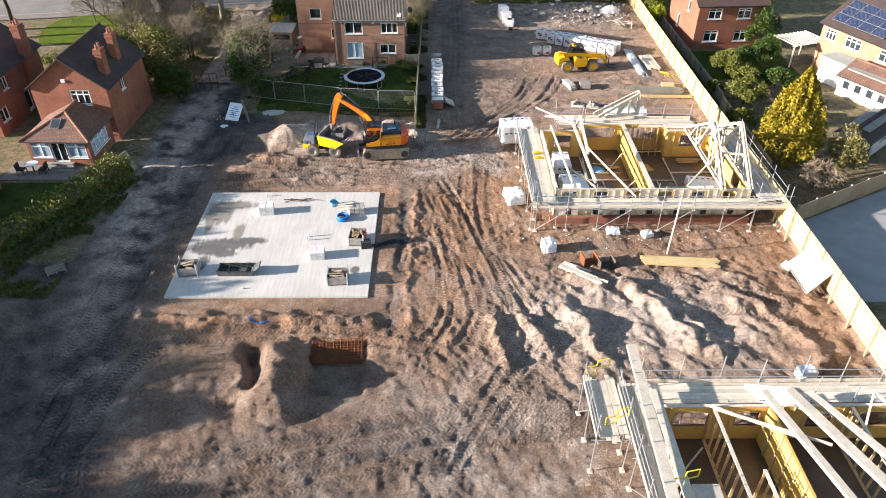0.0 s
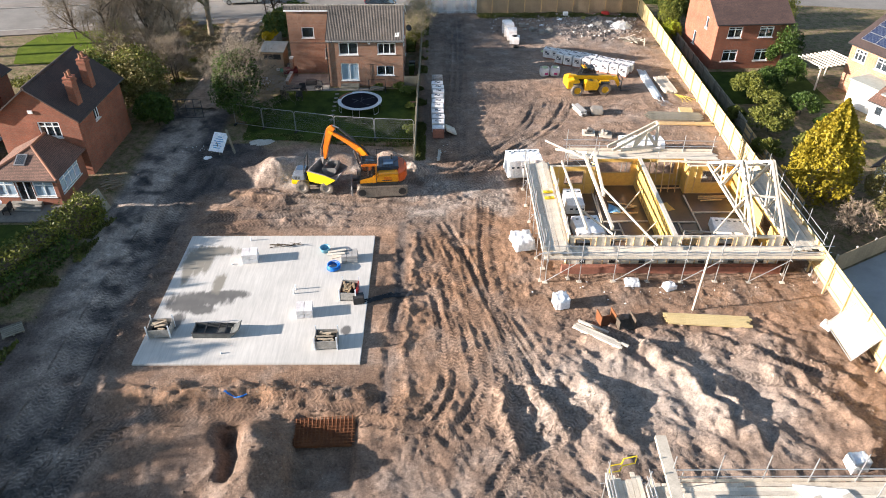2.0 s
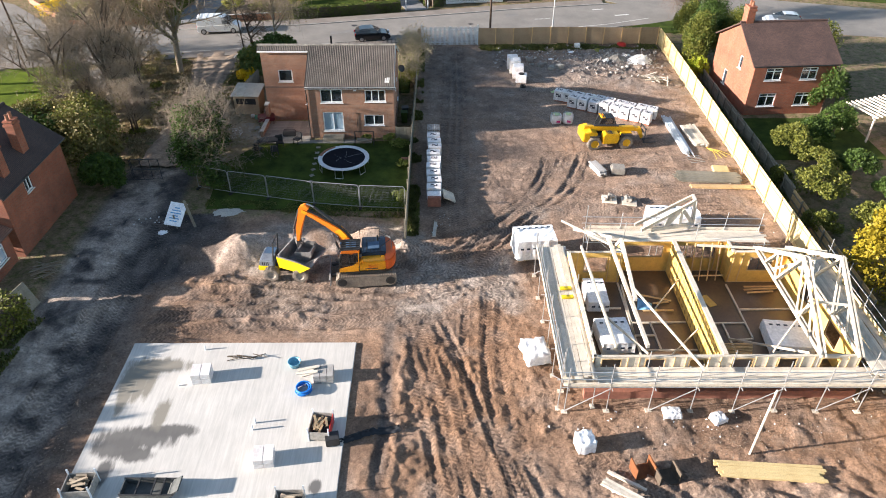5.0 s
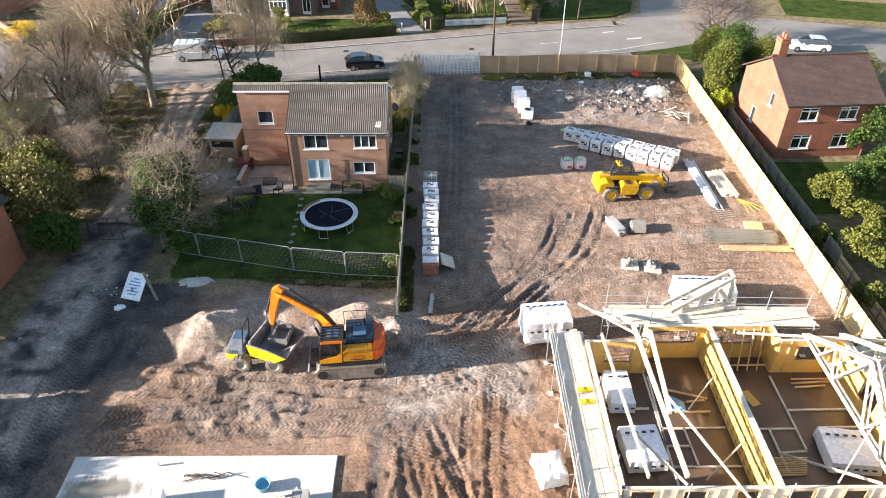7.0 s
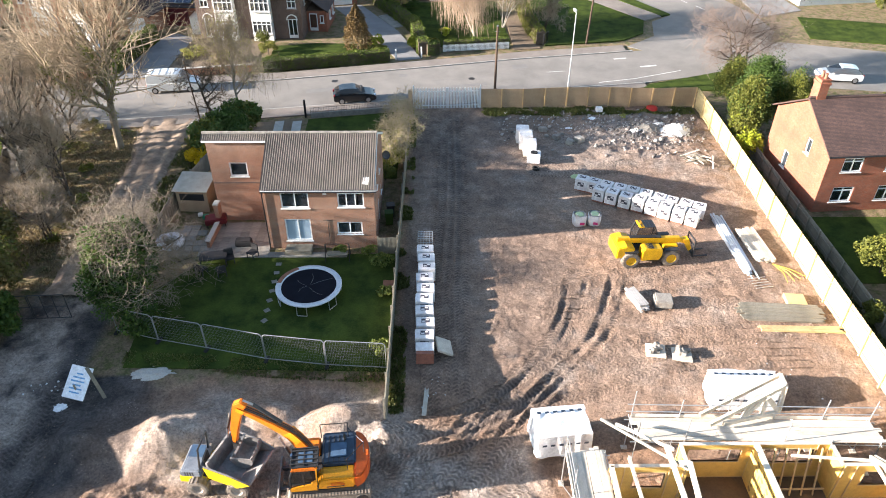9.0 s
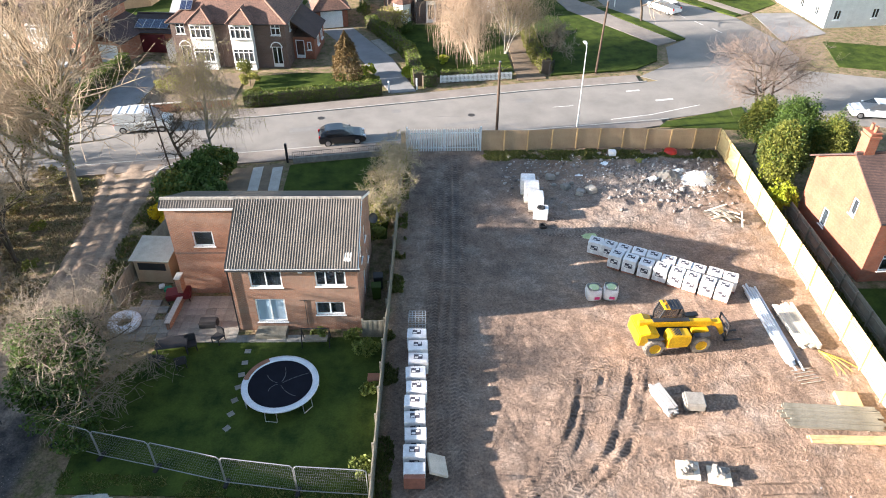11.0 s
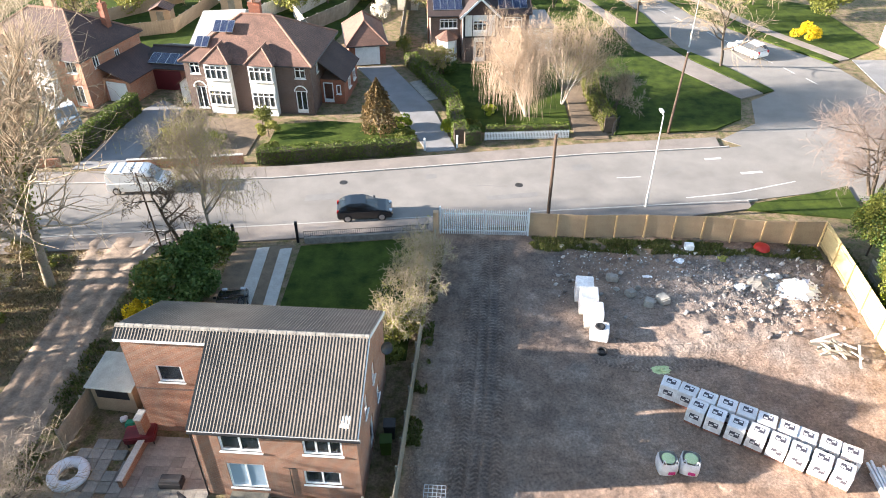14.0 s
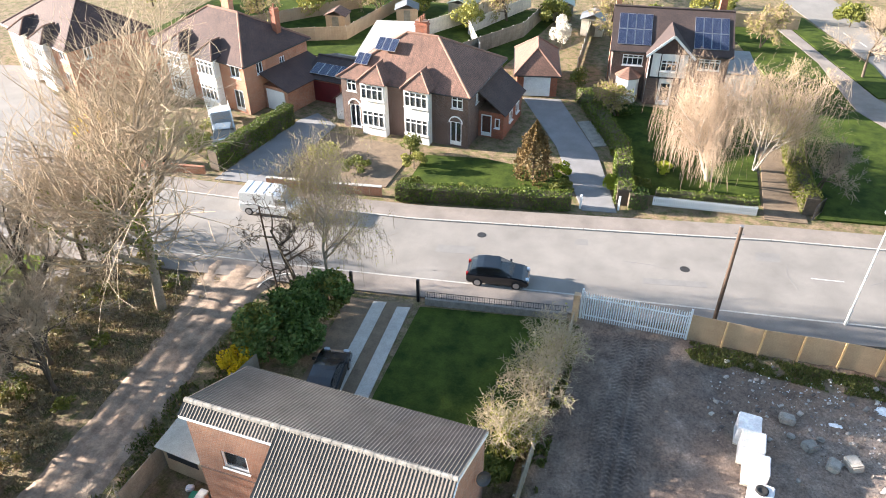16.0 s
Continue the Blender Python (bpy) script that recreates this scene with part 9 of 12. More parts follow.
gate_bar(7.7, 25.3, 2.2, 10)
gate_bar(8.1, 22.2, 1.95, 15)
gate_bar(10.4, 18.8, 1.95, 10)
for x, y in ((8.15, 49.8), (8.15, 49.0)):
    solo("hard_hat_box", Geo().box(-0.35, -0.14, 0, 0.35, 0.14, 0.12), "yellow_plastic", "yellow plastic tray on the scaffold boards", "tray", "", "", pose(x, y, 1.68, 0, 0, 4), bevel=0.03)


# ---- wrapped packs and bags ----
def wrapped_pack(x, y, z, w, d, h, rz, label, logos=True, seed=1, group="", slack=1.0):
    """A board pack in slack white film: rounded, creased box with rows of dark printed marks."""
    t = thing("wrapped_pack", x, y, z, rz, label, "pack", group)
    rngn = np.random.default_rng(seed)
    g = Geo()
    nx, ny = 9, 7
    vs, fs = [], []
    for j in range(ny + 1):
        for i in range(nx + 1):
            u, v = i / nx - 0.5, j / ny - 0.5
            edge = max(abs(u), abs(v)) * 2
            vs.append((u * w * (1 + 0.04 * slack * rngn.normal() * edge), v * d * (1 + 0.04 * slack * rngn.normal() * edge), h - 0.12 * slack * max(0, edge - 0.75) + 0.035 * slack * rngn.normal()))
    top = [[j * (nx + 1) + i for i in range(nx + 1)] for j in range(ny + 1)]
    for j in range(ny):
        for i in range(nx):
            fs.append((top[j][i], top[j][i + 1], top[j + 1][i + 1], top[j + 1][i]))
    ring = [top[0][i] for i in range(nx + 1)] + [top[j][nx] for j in range(1, ny + 1)] + [top[ny][i] for i in range(nx - 1, -1, -1)] + [top[j][0] for j in range(ny - 1, 0, -1)]
    k = len(ring)
    prev = ring
    for lev in (0.55, 0.0):
        n0 = len(vs)
        for q in ring:
            X, Y, Z = vs[q]
            f = 1.02 + slack * (0.03 * rngn.normal() + (0.05 if lev == 0 else 0))
            vs.append((X * f, Y * f, h * lev))
        cur = list(range(n0, n0 + k))
        for i in range(k):
            fs.append((prev[i], cur[i], cur[(i + 1) % k], prev[(i + 1) % k]))
        prev = cur
    part("wrapping", g.add(vs, fs), "sheet", t, smooth=slack > 0.6)
    if logos:
        me = Geo().box(-0.11, -0.006, -0.07, 0.11, 0.0, 0.07).mesh("printed_mark", M["machine_blue"])
        for i in range(int(w / 0.42)):
            part("printed_mark", me, None, t, m=pose(-w / 2 + 0.3 + i * 0.42, -d / 2 * 1.06 - 0.03, h * 0.62, 0, 0, 0))
            part("printed_mark", me, None, t, m=pose(-w / 2 + 0.3 + i * 0.42, d / 2 * 0.55, h + 0.07, -90, 0, 0))
    part("pallet", Geo().box(-w / 2 * 0.95, -d / 2 * 0.95, -0.12, w / 2 * 0.95, d / 2 * 0.95, 0.0), "pale_timber", t)
    return t


wrapped_pack(7.1, 56.4, -0.35, 2.7, 1.9, 1.5, 6, "large white wrapped board pack with dark printed marks", seed=1, slack=0.55)
wrapped_pack(17.3, 59.0, -0.15, 3.6, 1.7, 1.25, -2, "large white wrapped board pack with dark printed marks", seed=2, slack=0.55)
wrapped_pack(10.4, 51.2, FZ + 0.1, 1.3, 2.4, 0.7, 0, "white wrapped insulation pack inside the frame", True, slack=0.22, seed=3)
wrapped_pack(10.8, 47.4, FZ + 0.1, 1.9, 2.2, 0.8, 4, "white wrapped insulation pack inside the frame", True, slack=0.22, seed=4)
wrapped_pack(21.0, 47.2, FZ + 0.1, 2.4, 2.2, 0.7, -6, "white wrapped insulation pack inside the frame", True, slack=0.22, seed=5)
wrapped_pack(6.1, 46.4, gz(6.1, 46.4), 1.3, 1.5, 0.75, 12, "slumped white plastic-covered heap beside the scaffold", False, seed=6)
wrapped_pack(20.9, 27.7, gz(20.9, 27.7), 0.9, 0.7, 0.8, 5, "white plastic bag of building material beside the scaffold", False, seed=7)
wrapped_pack(7.9, 40.0, gz(7.9, 40) + 0.1, 0.9, 0.9, 0.75, 10, "torn pale plastic-wrapped pallet of material", False, seed=8)
for i, (x, y, w) in enumerate(((12.9, 42.0, 0.9), (15.3, 41.7, 0.7), (24.0, 37.9, 0.6))):
    wrapped_pack(x, y, gz(x, y), w, 0.6, 0.35, 20 * i, "crumpled white plastic sack on the earth", False, seed=9 + i)
solo("blue_sheet", Geo().add([(0.0, 0, 0), (0.9, -0.25, 0.12), (1.0, 0.5, 0.08), (0.2, 0.9, 0.22), (0.5, 0.3, 0.35)], [(0, 1, 4), (1, 2, 4), (2, 3, 4), (3, 0, 4)]), "blue_tarp", "crumpled pale blue plastic sheet on the floor", "sheet", "", "", pose(12.9, 50.2, FZ + 0.03))
solo("ply_sheet", Geo().box(-0.5, -0.9, 0, 0.5, 0.9, 0.02), "osb", "yellow plywood sheet lying on the wet floor", "board", "", "", pose(17.6, 51.0, FZ + 0.02, 0, 0, 20) @ Matrix.Diagonal((0.55, 0.6, 1, 1)))


# ---- block and brick packs in printed film ----
def printed_pack(x, y, z, rz, label, group, w=1.0, d=0.75, h=1.05, base="red_brick_pack", two=True):
    t = thing("brick_pack", x, y, z, rz, label, "brick pack", group)
    part("wrapping", PACK[0], None, t, m=Matrix.Diagonal((w, d, h, 1)))
    part("brick_face", PACK[1], None, t, m=pose(0, 0, 0) @ Matrix.Diagonal((w, d, h, 1)))
    for m in (pose(0, -d / 2 - 0.012, h * 0.62), pose(0, 0.06, h + 0.008, -90, 0, 0)):
        p = part("printed_panel", PACK[2], None, t, m=m)
    return t


def panel_print():
    """A dark printed panel with pale bars in place of its lettering."""
    return Geo().box(-0.24, -0.004, -0.17, 0.24, 0.0, 0.17).mesh("printed_panel", M["print_navy"])


PACK = [Geo().box(-0.5, -0.5, 0.12, 0.5, 0.5, 1.0).mesh("wrapping", M["wrap"], 0.03), Geo().box(-0.47, -0.47, 0.0, 0.47, 0.47, 0.119).mesh("brick_face", M["red_brick_pack"]), panel_print()]
bar_me = Geo().box(-0.20, -0.006, -0.13, -0.01, -0.004, -0.01).box(0.02, -0.006, 0.02, 0.19, -0.004, 0.13).mesh("print_bar", M["wrap"])


prng = random.Random(44)


def pack_row(x0, y0, x1, y1, n, label, group, rz, rows=1, **kw):
    for i in range(n):
        f = i / max(1, n - 1)
        x, y = x0 + (x1 - x0) * f, y0 + (y1 - y0) * f
        for k in range(rows):
            o = printed_pack(x + prng.uniform(-0.07, 0.07), y + prng.uniform(-0.03, 0.03), gz(x, y) + k * (kw.get("h", 1.05) + 0.01), rz + prng.uniform(-2.5, 2.5), label, group, **kw)
            for p in o.children:
                if p.name.startswith("printed_panel"):
                    part("print_bar", bar_me, None, p)


pack_row(12.2, 80.35, 20.1, 76.35, 10, "white film-wrapped brick pack with black print", "brick packs stacked in two rows", -27, d=0.85, w=0.92)
pack_row(13.3, 78.75, 19.3, 75.3, 8, "white film-wrapped brick pack with black print", "brick packs stacked in two rows", -29, d=0.9, w=0.88, h=1.1)
pack_row(0.15, 71.2, 0.2, 63.0, 9, "white film-wrapped brick pack with black print beside the fence", "brick packs along the fence", 1, w=1.1, d=0.78)
pk = thing("brick_pack", 0.2, 61.9, gz(0.2, 61.9), 0, "open red brick pack with torn white film", "brick pack")
part("bricks", Geo().box(-0.5, -0.45, 0, 0.5, 0.45, 0.8), "red_brick_pack", pk, bevel=0.01)
part("film", Geo().box(-0.52, -0.2, 0.45, 0.52, 0.47, 0.83), "wrap", pk, bevel=0.02)
cg = thing("wire_cage", 0.1, 72.6, 0, 0, "steel wire cage pallet", "cage")
for i in range(6):
    part("wire", Geo().tube((-0.5 + 0.2 * i, -0.5, 0), (-0.5 + 0.2 * i, -0.5, 1.0), 0.015), "steel", cg)
    part("wire", Geo().tube((-0.5 + 0.2 * i, -0.5, 1.0), (-0.5 + 0.2 * i, 0.5, 1.0), 0.015), "steel", cg)
for i in range(6):
    part("wire", Geo().tube((-0.5, -0.5, 0.2 * i), (0.5, -0.5, 0.2 * i), 0.015), "steel", cg)
    part("wire", Geo().tube((-0.5, -0.5 + 0.2 * i, 1.0), (0.5, -0.5 + 0.2 * i, 1.0), 0.015), "steel", cg)
solo("scaffold_board", Geo().box(-0.12, -1.0, 0, 0.12, 1.0, 0.05), "pale_timber", "weathered board lying by the brick packs", "board", "", "", pose(0.25, 58.9, gz(0.25, 58.9) + 0.05, 0, 0, -4), bevel=0.01)
solo("pallet_stack", Geo().box(-0.5, -0.6, 0, 0.5, 0.6, 0.15), "pale_timber", "pale pallet leaning on the brick packs", "pallet", "", "", pose(1.25, 62.6, gz(1.2, 62.6) + 0.3, 0, 30, 8), bevel=0.02)


def bulk_bag(x, y, rz):
    t = thing("bulk_bag", x, y, gz(x, y), rz, "full white bulk bag with green top and pink print", "bulk bag", "bulk bags beside the brick packs")
    g = Geo()
    pr = [(0.40, 0.0), (0.47, 0.08), (0.50, 0.4), (0.47, 0.78), (0.43, 0.86)]
    vs = []
    for r, z in pr:
        for i in range(16):
            a = 2 * math.pi * i / 16
            k = 1 / max(abs(math.cos(a)), abs(math.sin(a))) * 0.5 + 0.5
            vs.append((r * k * math.cos(a), r * k * math.sin(a), z))
    fs = [(j * 16 + i, j * 16 + (i + 1) % 16, (j + 1) * 16 + (i + 1) % 16, (j + 1) * 16 + i) for j in range(4) for i in range(16)]
    part("bag", g.add(vs, fs), "wrap", t, smooth=True)
    part("fill", Geo().revolve([(0.0, 0.90), (0.2, 0.88), (0.33, 0.84)][::-1], 12), "lime_print", t, smooth=True)
    part("print", Geo().box(-0.05, -0.515, 0.22, 0.28, -0.505, 0.42), "pink_print", t)
    for s in (-1, 1):
        part("loop", Geo().tube((s * 0.4, -0.4, 0.84), (s * 0.3, -0.3, 1.06), 0.02).tube((s * 0.3, -0.3, 1.06), (s * 0.2, -0.42, 0.84), 0.02), "wrap", t)


bulk_bag(11.2, 75.55, 5)
bulk_bag(12.3, 75.6, -12)


def plank_stack(name, x, y, rz, L, w, h, n, label, mat, seed, z=None):
    t = thing(name, x, y, gz(x, y) if z is None else z, rz, label, "timber stack")
    r = random.Random(seed)
    bw, rows = 0.16, max(1, int(h / 0.07))
    cols = max(1, int(w / bw))
    for s in (-0.3, 0.3):
        part("bearer", Geo().box(s * L - 0.05, -w / 2, 0, s * L + 0.05, w / 2, 0.08), "pale_timber", t)
    for j in range(rows):
        for i in range(cols):
            LL = L * r.uniform(0.88, 1.0)
            part("plank", Geo().box(-LL / 2, -bw / 2 + 0.006, 0, LL / 2, bw / 2 - 0.006, 0.062), mat, t, m=pose(r.uniform(-.15, .15), -w / 2 + (i + 0.5) * bw, 0.08 + j * 0.068, 0, 0, r.uniform(-0.8, 0.8)))
    return t


plank_stack("timber_stack", 22.0, 65.6, -4, 5.2, 1.6, 0.2, 0, "low stack of weathered grey-green planks", "fence_old", 1)
plank_stack("timber_stack", 22.6, 64.1, -2, 5.0, 0.5, 0.14, 0, "long brown timbers beside the plank stack", "timber", 2)
plank_stack("timber_stack", 16.75, 38.35, -5, 5.4, 0.98, 0.16, 0, "stack of fresh pale timber planks", "fence_new", 3)
plank_stack("timber_stack", 9.7, 36.7, -36, 3.4, 0.5, 0.14, 0, "loose pile of pale boards on the rubble", "pale_timber", 4)
plank_stack("timber_stack", 9.6, 38.0, -34, 2.0, 0.3, 0.14, 0, "short pale boards on the rubble", "pale_timber", 5)
plank_stack("post_stack", 13.45, 66.8, -72, 1.9, 0.65, 0.45, 0, "bundle of grey concrete posts", "block", 6)
plank_stack("sheet_stack", 23.0, 72.6, -87, 3.9, 1.3, 0.35, 0, "stack of pale yellow boards in torn film", "pale_timber", 7)
solo("ply_sheet", Geo().box(-0.6, -0.5, 0, 0.6, 0.5, 0.3), "fence_new", "short stack of yellow sheet boards", "board", "", "", pose(23.4, 66.8, gz(23.4, 66.8), 0, 0, -6), bevel=0.02)
sp = thing("steel_posts", 21.5, 72.8, gz(21.5, 72.8), -89, "long bundle of galvanised steel beams and tubes", "steel bundle")
rr = random.Random(4)
for i in range(16):
    L = rr.uniform(5.4, 7.4)
    part("steel_tube", Geo().box(-L / 2, -0.05, -0.05, L / 2, 0.05, 0.05), "palisade", sp, m=pose(rr.uniform(-.3, .3), -0.35 + 0.14 * (i % 6), 0.06 + 0.11 * (i // 6), 0, 0, rr.uniform(-1, 1)))
lp = thing("steel_ladder_frame", 21.9, 68.6, gz(21.9, 68.6), 10, "aluminium frame lying beside the steel bundle", "frame")
for i in range(5):
    part("bar", Geo().tube((-0.6, -0.5 + 0.25 * i, 0.06), (0.6, -0.5 + 0.25 * i, 0.06), 0.025), "alu", lp)
yp = thing("yellow_pipes", 23.7, 69.6, gz(23.7, 69.6), -75, "loose bent yellow gas pipes", "pipe")
for i in range(4):
    part("pipe", Geo().tube((-1.0, 0, 0.05), (0.1, 0.12 * i, 0.12), 0.013).tube((0.1, 0.12 * i, 0.12), (1.0, 0.3 * i - 0.3, 0.05), 0.013), "yellow_plastic", yp, m=pose(0, 0.12 * i, 0, 0, 0, 6 * i))
solo("timber_pallet", Geo().box(-0.55, -0.5, 0, 0.55, 0.5, 0.55), "stone", "pale wrapped pallet of stone", "pallet", "", "", pose(15.0, 66.6, gz(15, 66.6), 0, 0, -5), bevel=0.08)
for x, y, lab in ((13.5, 62.4, "tray pallet of grey rubble"), (14.95, 62.1, "white rubble bag on a pallet")):
    t = thing("rubble_pallet", x, y, gz(x, y), -8, lab, "pallet")
    part("pallet", Geo().box(-0.55, -0.5, 0, 0.55, 0.5, 0.14), "pale_timber", t, bevel=0.01)
    r = random.Random(int(x * 7))
    for i in range(9):
        part("rubble", Geo().box(-0.16, -0.12, 0, 0.16, 0.12, 0.2), "stone", t, m=pose(r.uniform(-.35, .35), r.uniform(-.3, .3), 0.14 + 0.16 * (i // 5), r.uniform(-20, 20), r.uniform(-20, 20), r.uniform(0, 90)), bevel=0.03)


# ---- white block stacks, drain rings, rubble near the gate ----
for i, (x, y, h) in enumerate(((8.35, 88.45, 1.3), (8.5, 87.25, 1.35), (8.72, 86.05, 1.2))):
    t = thing("wrapped_block_stack", x, y, gz(x, y), -3, "tall white film-wrapped block stack", "block stack", "white block stacks near the gate")
    part("wrapping", Geo().box(-0.55, -0.6, 0.1, 0.55, 0.6, h), "wrap", t, bevel=0.05)
    part("pallet", Geo().box(-0.55, -0.6, 0, 0.55, 0.6, 0.098), "pale_timber", t)
mh = thing("manhole_box", 8.95, 84.8, gz(8.95, 84.8), -8, "white plastic tank with black round lid", "tank")
part("tank", Geo().box(-0.55, -0.5, 0, 0.55, 0.5, 0.8), "wrap", mh, bevel=0.06)
part("lid", Geo().revolve([(0.3, 0.8), (0.3, 0.86), (0.22, 0.88), (0.12, 0.83), (0, 0.83)], 16), "rubber", mh, smooth=True)
solo("drain_ring", Geo().revolve([(0.22, 0), (0.3, 0.0), (0.3, 0.2), (0.22, 0.2), (0.22, 0)], 18), "rubber", "black round drain cover lying on the earth", "drain cover", "", "", pose(9.0, 83.5, gz(9, 83.5)))
for i, (x, y, s) in enumerate(((10.4, 90.4, 0.38), (11.4, 88.9, 0.36), (12.4, 88.0, 0.38), (13.4, 88.4, 0.42), (10.6, 89.4, 0.2), (12.0, 89.6, 0.2))):
    g = Geo().box(-s, -s * 0.8, 0, s, s * 0.8, s * 1.1)
    solo("concrete_block", g, "stone", "rough grey broken concrete block on the earth", "concrete block", "broken concrete blocks near the gate", "", pose(x, y, gz(x, y) - 0.05, 8 * (i % 3) - 8, 6, 37 * i), bevel=0.07)


def crumpled(name, x, y, w, d, h, mat, label, seed, category="sheet"):
    """A crumpled heap of sheet or rubble."""
    r = np.random.default_rng(seed)
    n = 11
    vs, fs = [], []
    for j in range(n):
        for i in range(n):
            u, v = i / (n - 1) - 0.5, j / (n - 1) - 0.5
            e = max(0.0, 1 - 2 * math.hypot(u, v))
            px, py = x + u * w + r.normal() * 0.04 * w, y + v * d + r.normal() * 0.04 * d
            vs.append((px, py, gz(px, py) - 0.03 + h * e * r.uniform(0.4, 1.3)))
    for j in range(n - 1):
        for i in range(n - 1):
            if math.hypot(i - 5, j - 5) < 5.6 + r.normal() * 0.5:
                a = j * n + i
                fs.append((a, a + 1, a + n + 1, a + n))
    return solo(name, Geo().add(vs, fs), mat, label, category)


def rubble_field():
    """Broken concrete, brick and plaster strewn before the back fence."""
    r = np.random.default_rng(31)
    n = 1700
    k = r.random(n)
    cx = np.where(k < 0.6, r.normal(19.6, 2.6, n), r.uniform(6.5, 24.6, n))
    cy = np.where(k < 0.5, r.normal(89.6, 1.7, n), r.normal(91.2, 1.7, n))
    ok = (cx < 24.8) & (cx > 6) & (cy < 94.6) & (cy > 84.5)
    cx, cy = cx[ok], cy[ok]
    n = len(cx)
    z = ground_height(cx, cy)
    sz = 0.022 + 0.11 * r.random(n) ** 5
    cube = np.array([(x, y, q) for q in (-1, 1) for y in (-1, 1) for x in (-1, 1)], float)
    P = cube[None] * sz[:, None, None] * r.uniform(0.4, 1.3, (n, 1, 3)) + r.normal(size=(n, 8, 3)) * sz[:, None, None] * 0.18
    a = r.uniform(0, 6.28, n)
    X = P[..., 0] * np.cos(a)[:, None] - P[..., 1] * np.sin(a)[:, None] + P[..., 2] * 0.3
    Y = P[..., 0] * np.sin(a)[:, None] + P[..., 1] * np.cos(a)[:, None]
    V = np.stack([X + cx[:, None], Y + cy[:, None], P[..., 2] + (z + sz * 0.3)[:, None]], -1).reshape(-1, 3)
    f = np.array([(0, 2, 3, 1), (4, 5, 7, 6), (0, 1, 5, 4), (2, 6, 7, 3), (0, 4, 6, 2), (1, 3, 7, 5)])
    me = quad_mesh("rubble", V, (f[None] + (np.arange(n) * 8)[:, None, None]).reshape(-1, 4), "stone")
    m, nt, b = node_mat("broken concrete, brick and plaster")
    g = nt.nodes.new("ShaderNodeNewGeometry")
    c = ramp(nt, g.outputs["Random Per Island"], 0.1, 0.95, (0.11, 0.09, 0.08, 1), (0.50, 0.46, 0.42, 1))
    nt.links.new(mixed(nt, 1.0, c, ramp(nt, noise_tex(nt, coords(nt), 9, 4), 0.3, 0.7, (0.75, 0.73, 0.71, 1), (1.1, 1.1, 1.1, 1)), "MULTIPLY"), b.inputs["Base Color"])
    b.inputs["Roughness"].default_value = 0.95
    me.materials[0] = m
    tagged(new("broken_rubble", me), "strewn broken concrete, brick and plaster before the fence", "rubble", "", "stuff")


rubble_field()
crumpled("torn_sheet", 23.0, 90.6, 1.6, 1.0, 0.4, "sheet", "torn white sheeting on the rubble", 11)
crumpled("torn_sheet", 21.0, 91.2, 1.3, 0.8, 0.35, "render", "torn white sheeting on the rubble", 12)
crumpled("torn_sheet", 18.6, 90.0, 1.1, 0.8, 0.3, "render", "broken white plasterboard on the rubble", 13)
crumpled("torn_sheet", 12.8, 90.9, 0.9, 0.4, 0.15, "sheet", "torn white plastic beside the broken blocks", 14)
crumpled("plaster_rubble", 22.2, 89.8, 3.0, 2.0, 0.5, "render", "heap of broken white plasterboard and sheeting", 1, "rubble")
crumpled("plaster_rubble", 20.0, 90.4, 2.4, 1.6, 0.35, "stone", "heap of pale broken rubble", 2, "rubble")
crumpled("torn_sheet", 12.2, 82.3, 1.2, 0.8, 0.25, "lime_print", "torn pale green plastic sheet on the earth", 3)
crumpled("torn_sheet", 18.2, 93.0, 0.9, 0.7, 0.25, "leaf_spring", "crumpled yellow-green plastic on the earth", 4)
crumpled("torn_sheet", 15.2, 92.6, 0.8, 0.8, 0.2, "sheet", "torn white plastic on the earth", 5)
crumpled("torn_sheet", -15.0, 60.9, 2.6, 1.2, 0.35, "concrete", "pale broken concrete lump on the bank", 6, "rubble")
solo("white_box", Geo().box(-0.3, -0.25, 0, 0.3, 0.25, 0.4), "sheet", "small white box by the back fence", "box", "", "", pose(16.1, 94.0, gz(16.1, 94)), bevel=0.03)
rt = thing("red_barrow_tray", 21.1, 94.2, gz(21.1, 94.2) + 0.2, 20, "upturned red plastic tray on the heap", "tray")
part("tray", Geo().revolve([(0.55, 0.0), (0.5, 0.2), (0.3, 0.28), (0.0, 0.28)], 14), "red_plastic", rt, smooth=True)
wd = thing("waste_timber", 22.6, 84.2, gz(22.6, 84.2), 0, "tangled heap of broken timber by the fence", "debris")
rr = random.Random(9)
for i in range(22):
    L = rr.uniform(0.6, 1.7)
    part("broken_board", Geo().box(-L / 2, -0.06, 0, L / 2, 0.06, 0.04), "pale_timber" if i % 3 else "fence_old", wd, m=pose(rr.uniform(-1.1, 1.1), rr.uniform(-.7, .7), 0.1 + rr.uniform(0, .3), rr.uniform(-15, 15), rr.uniform(-15, 15), rr.uniform(0, 180)))

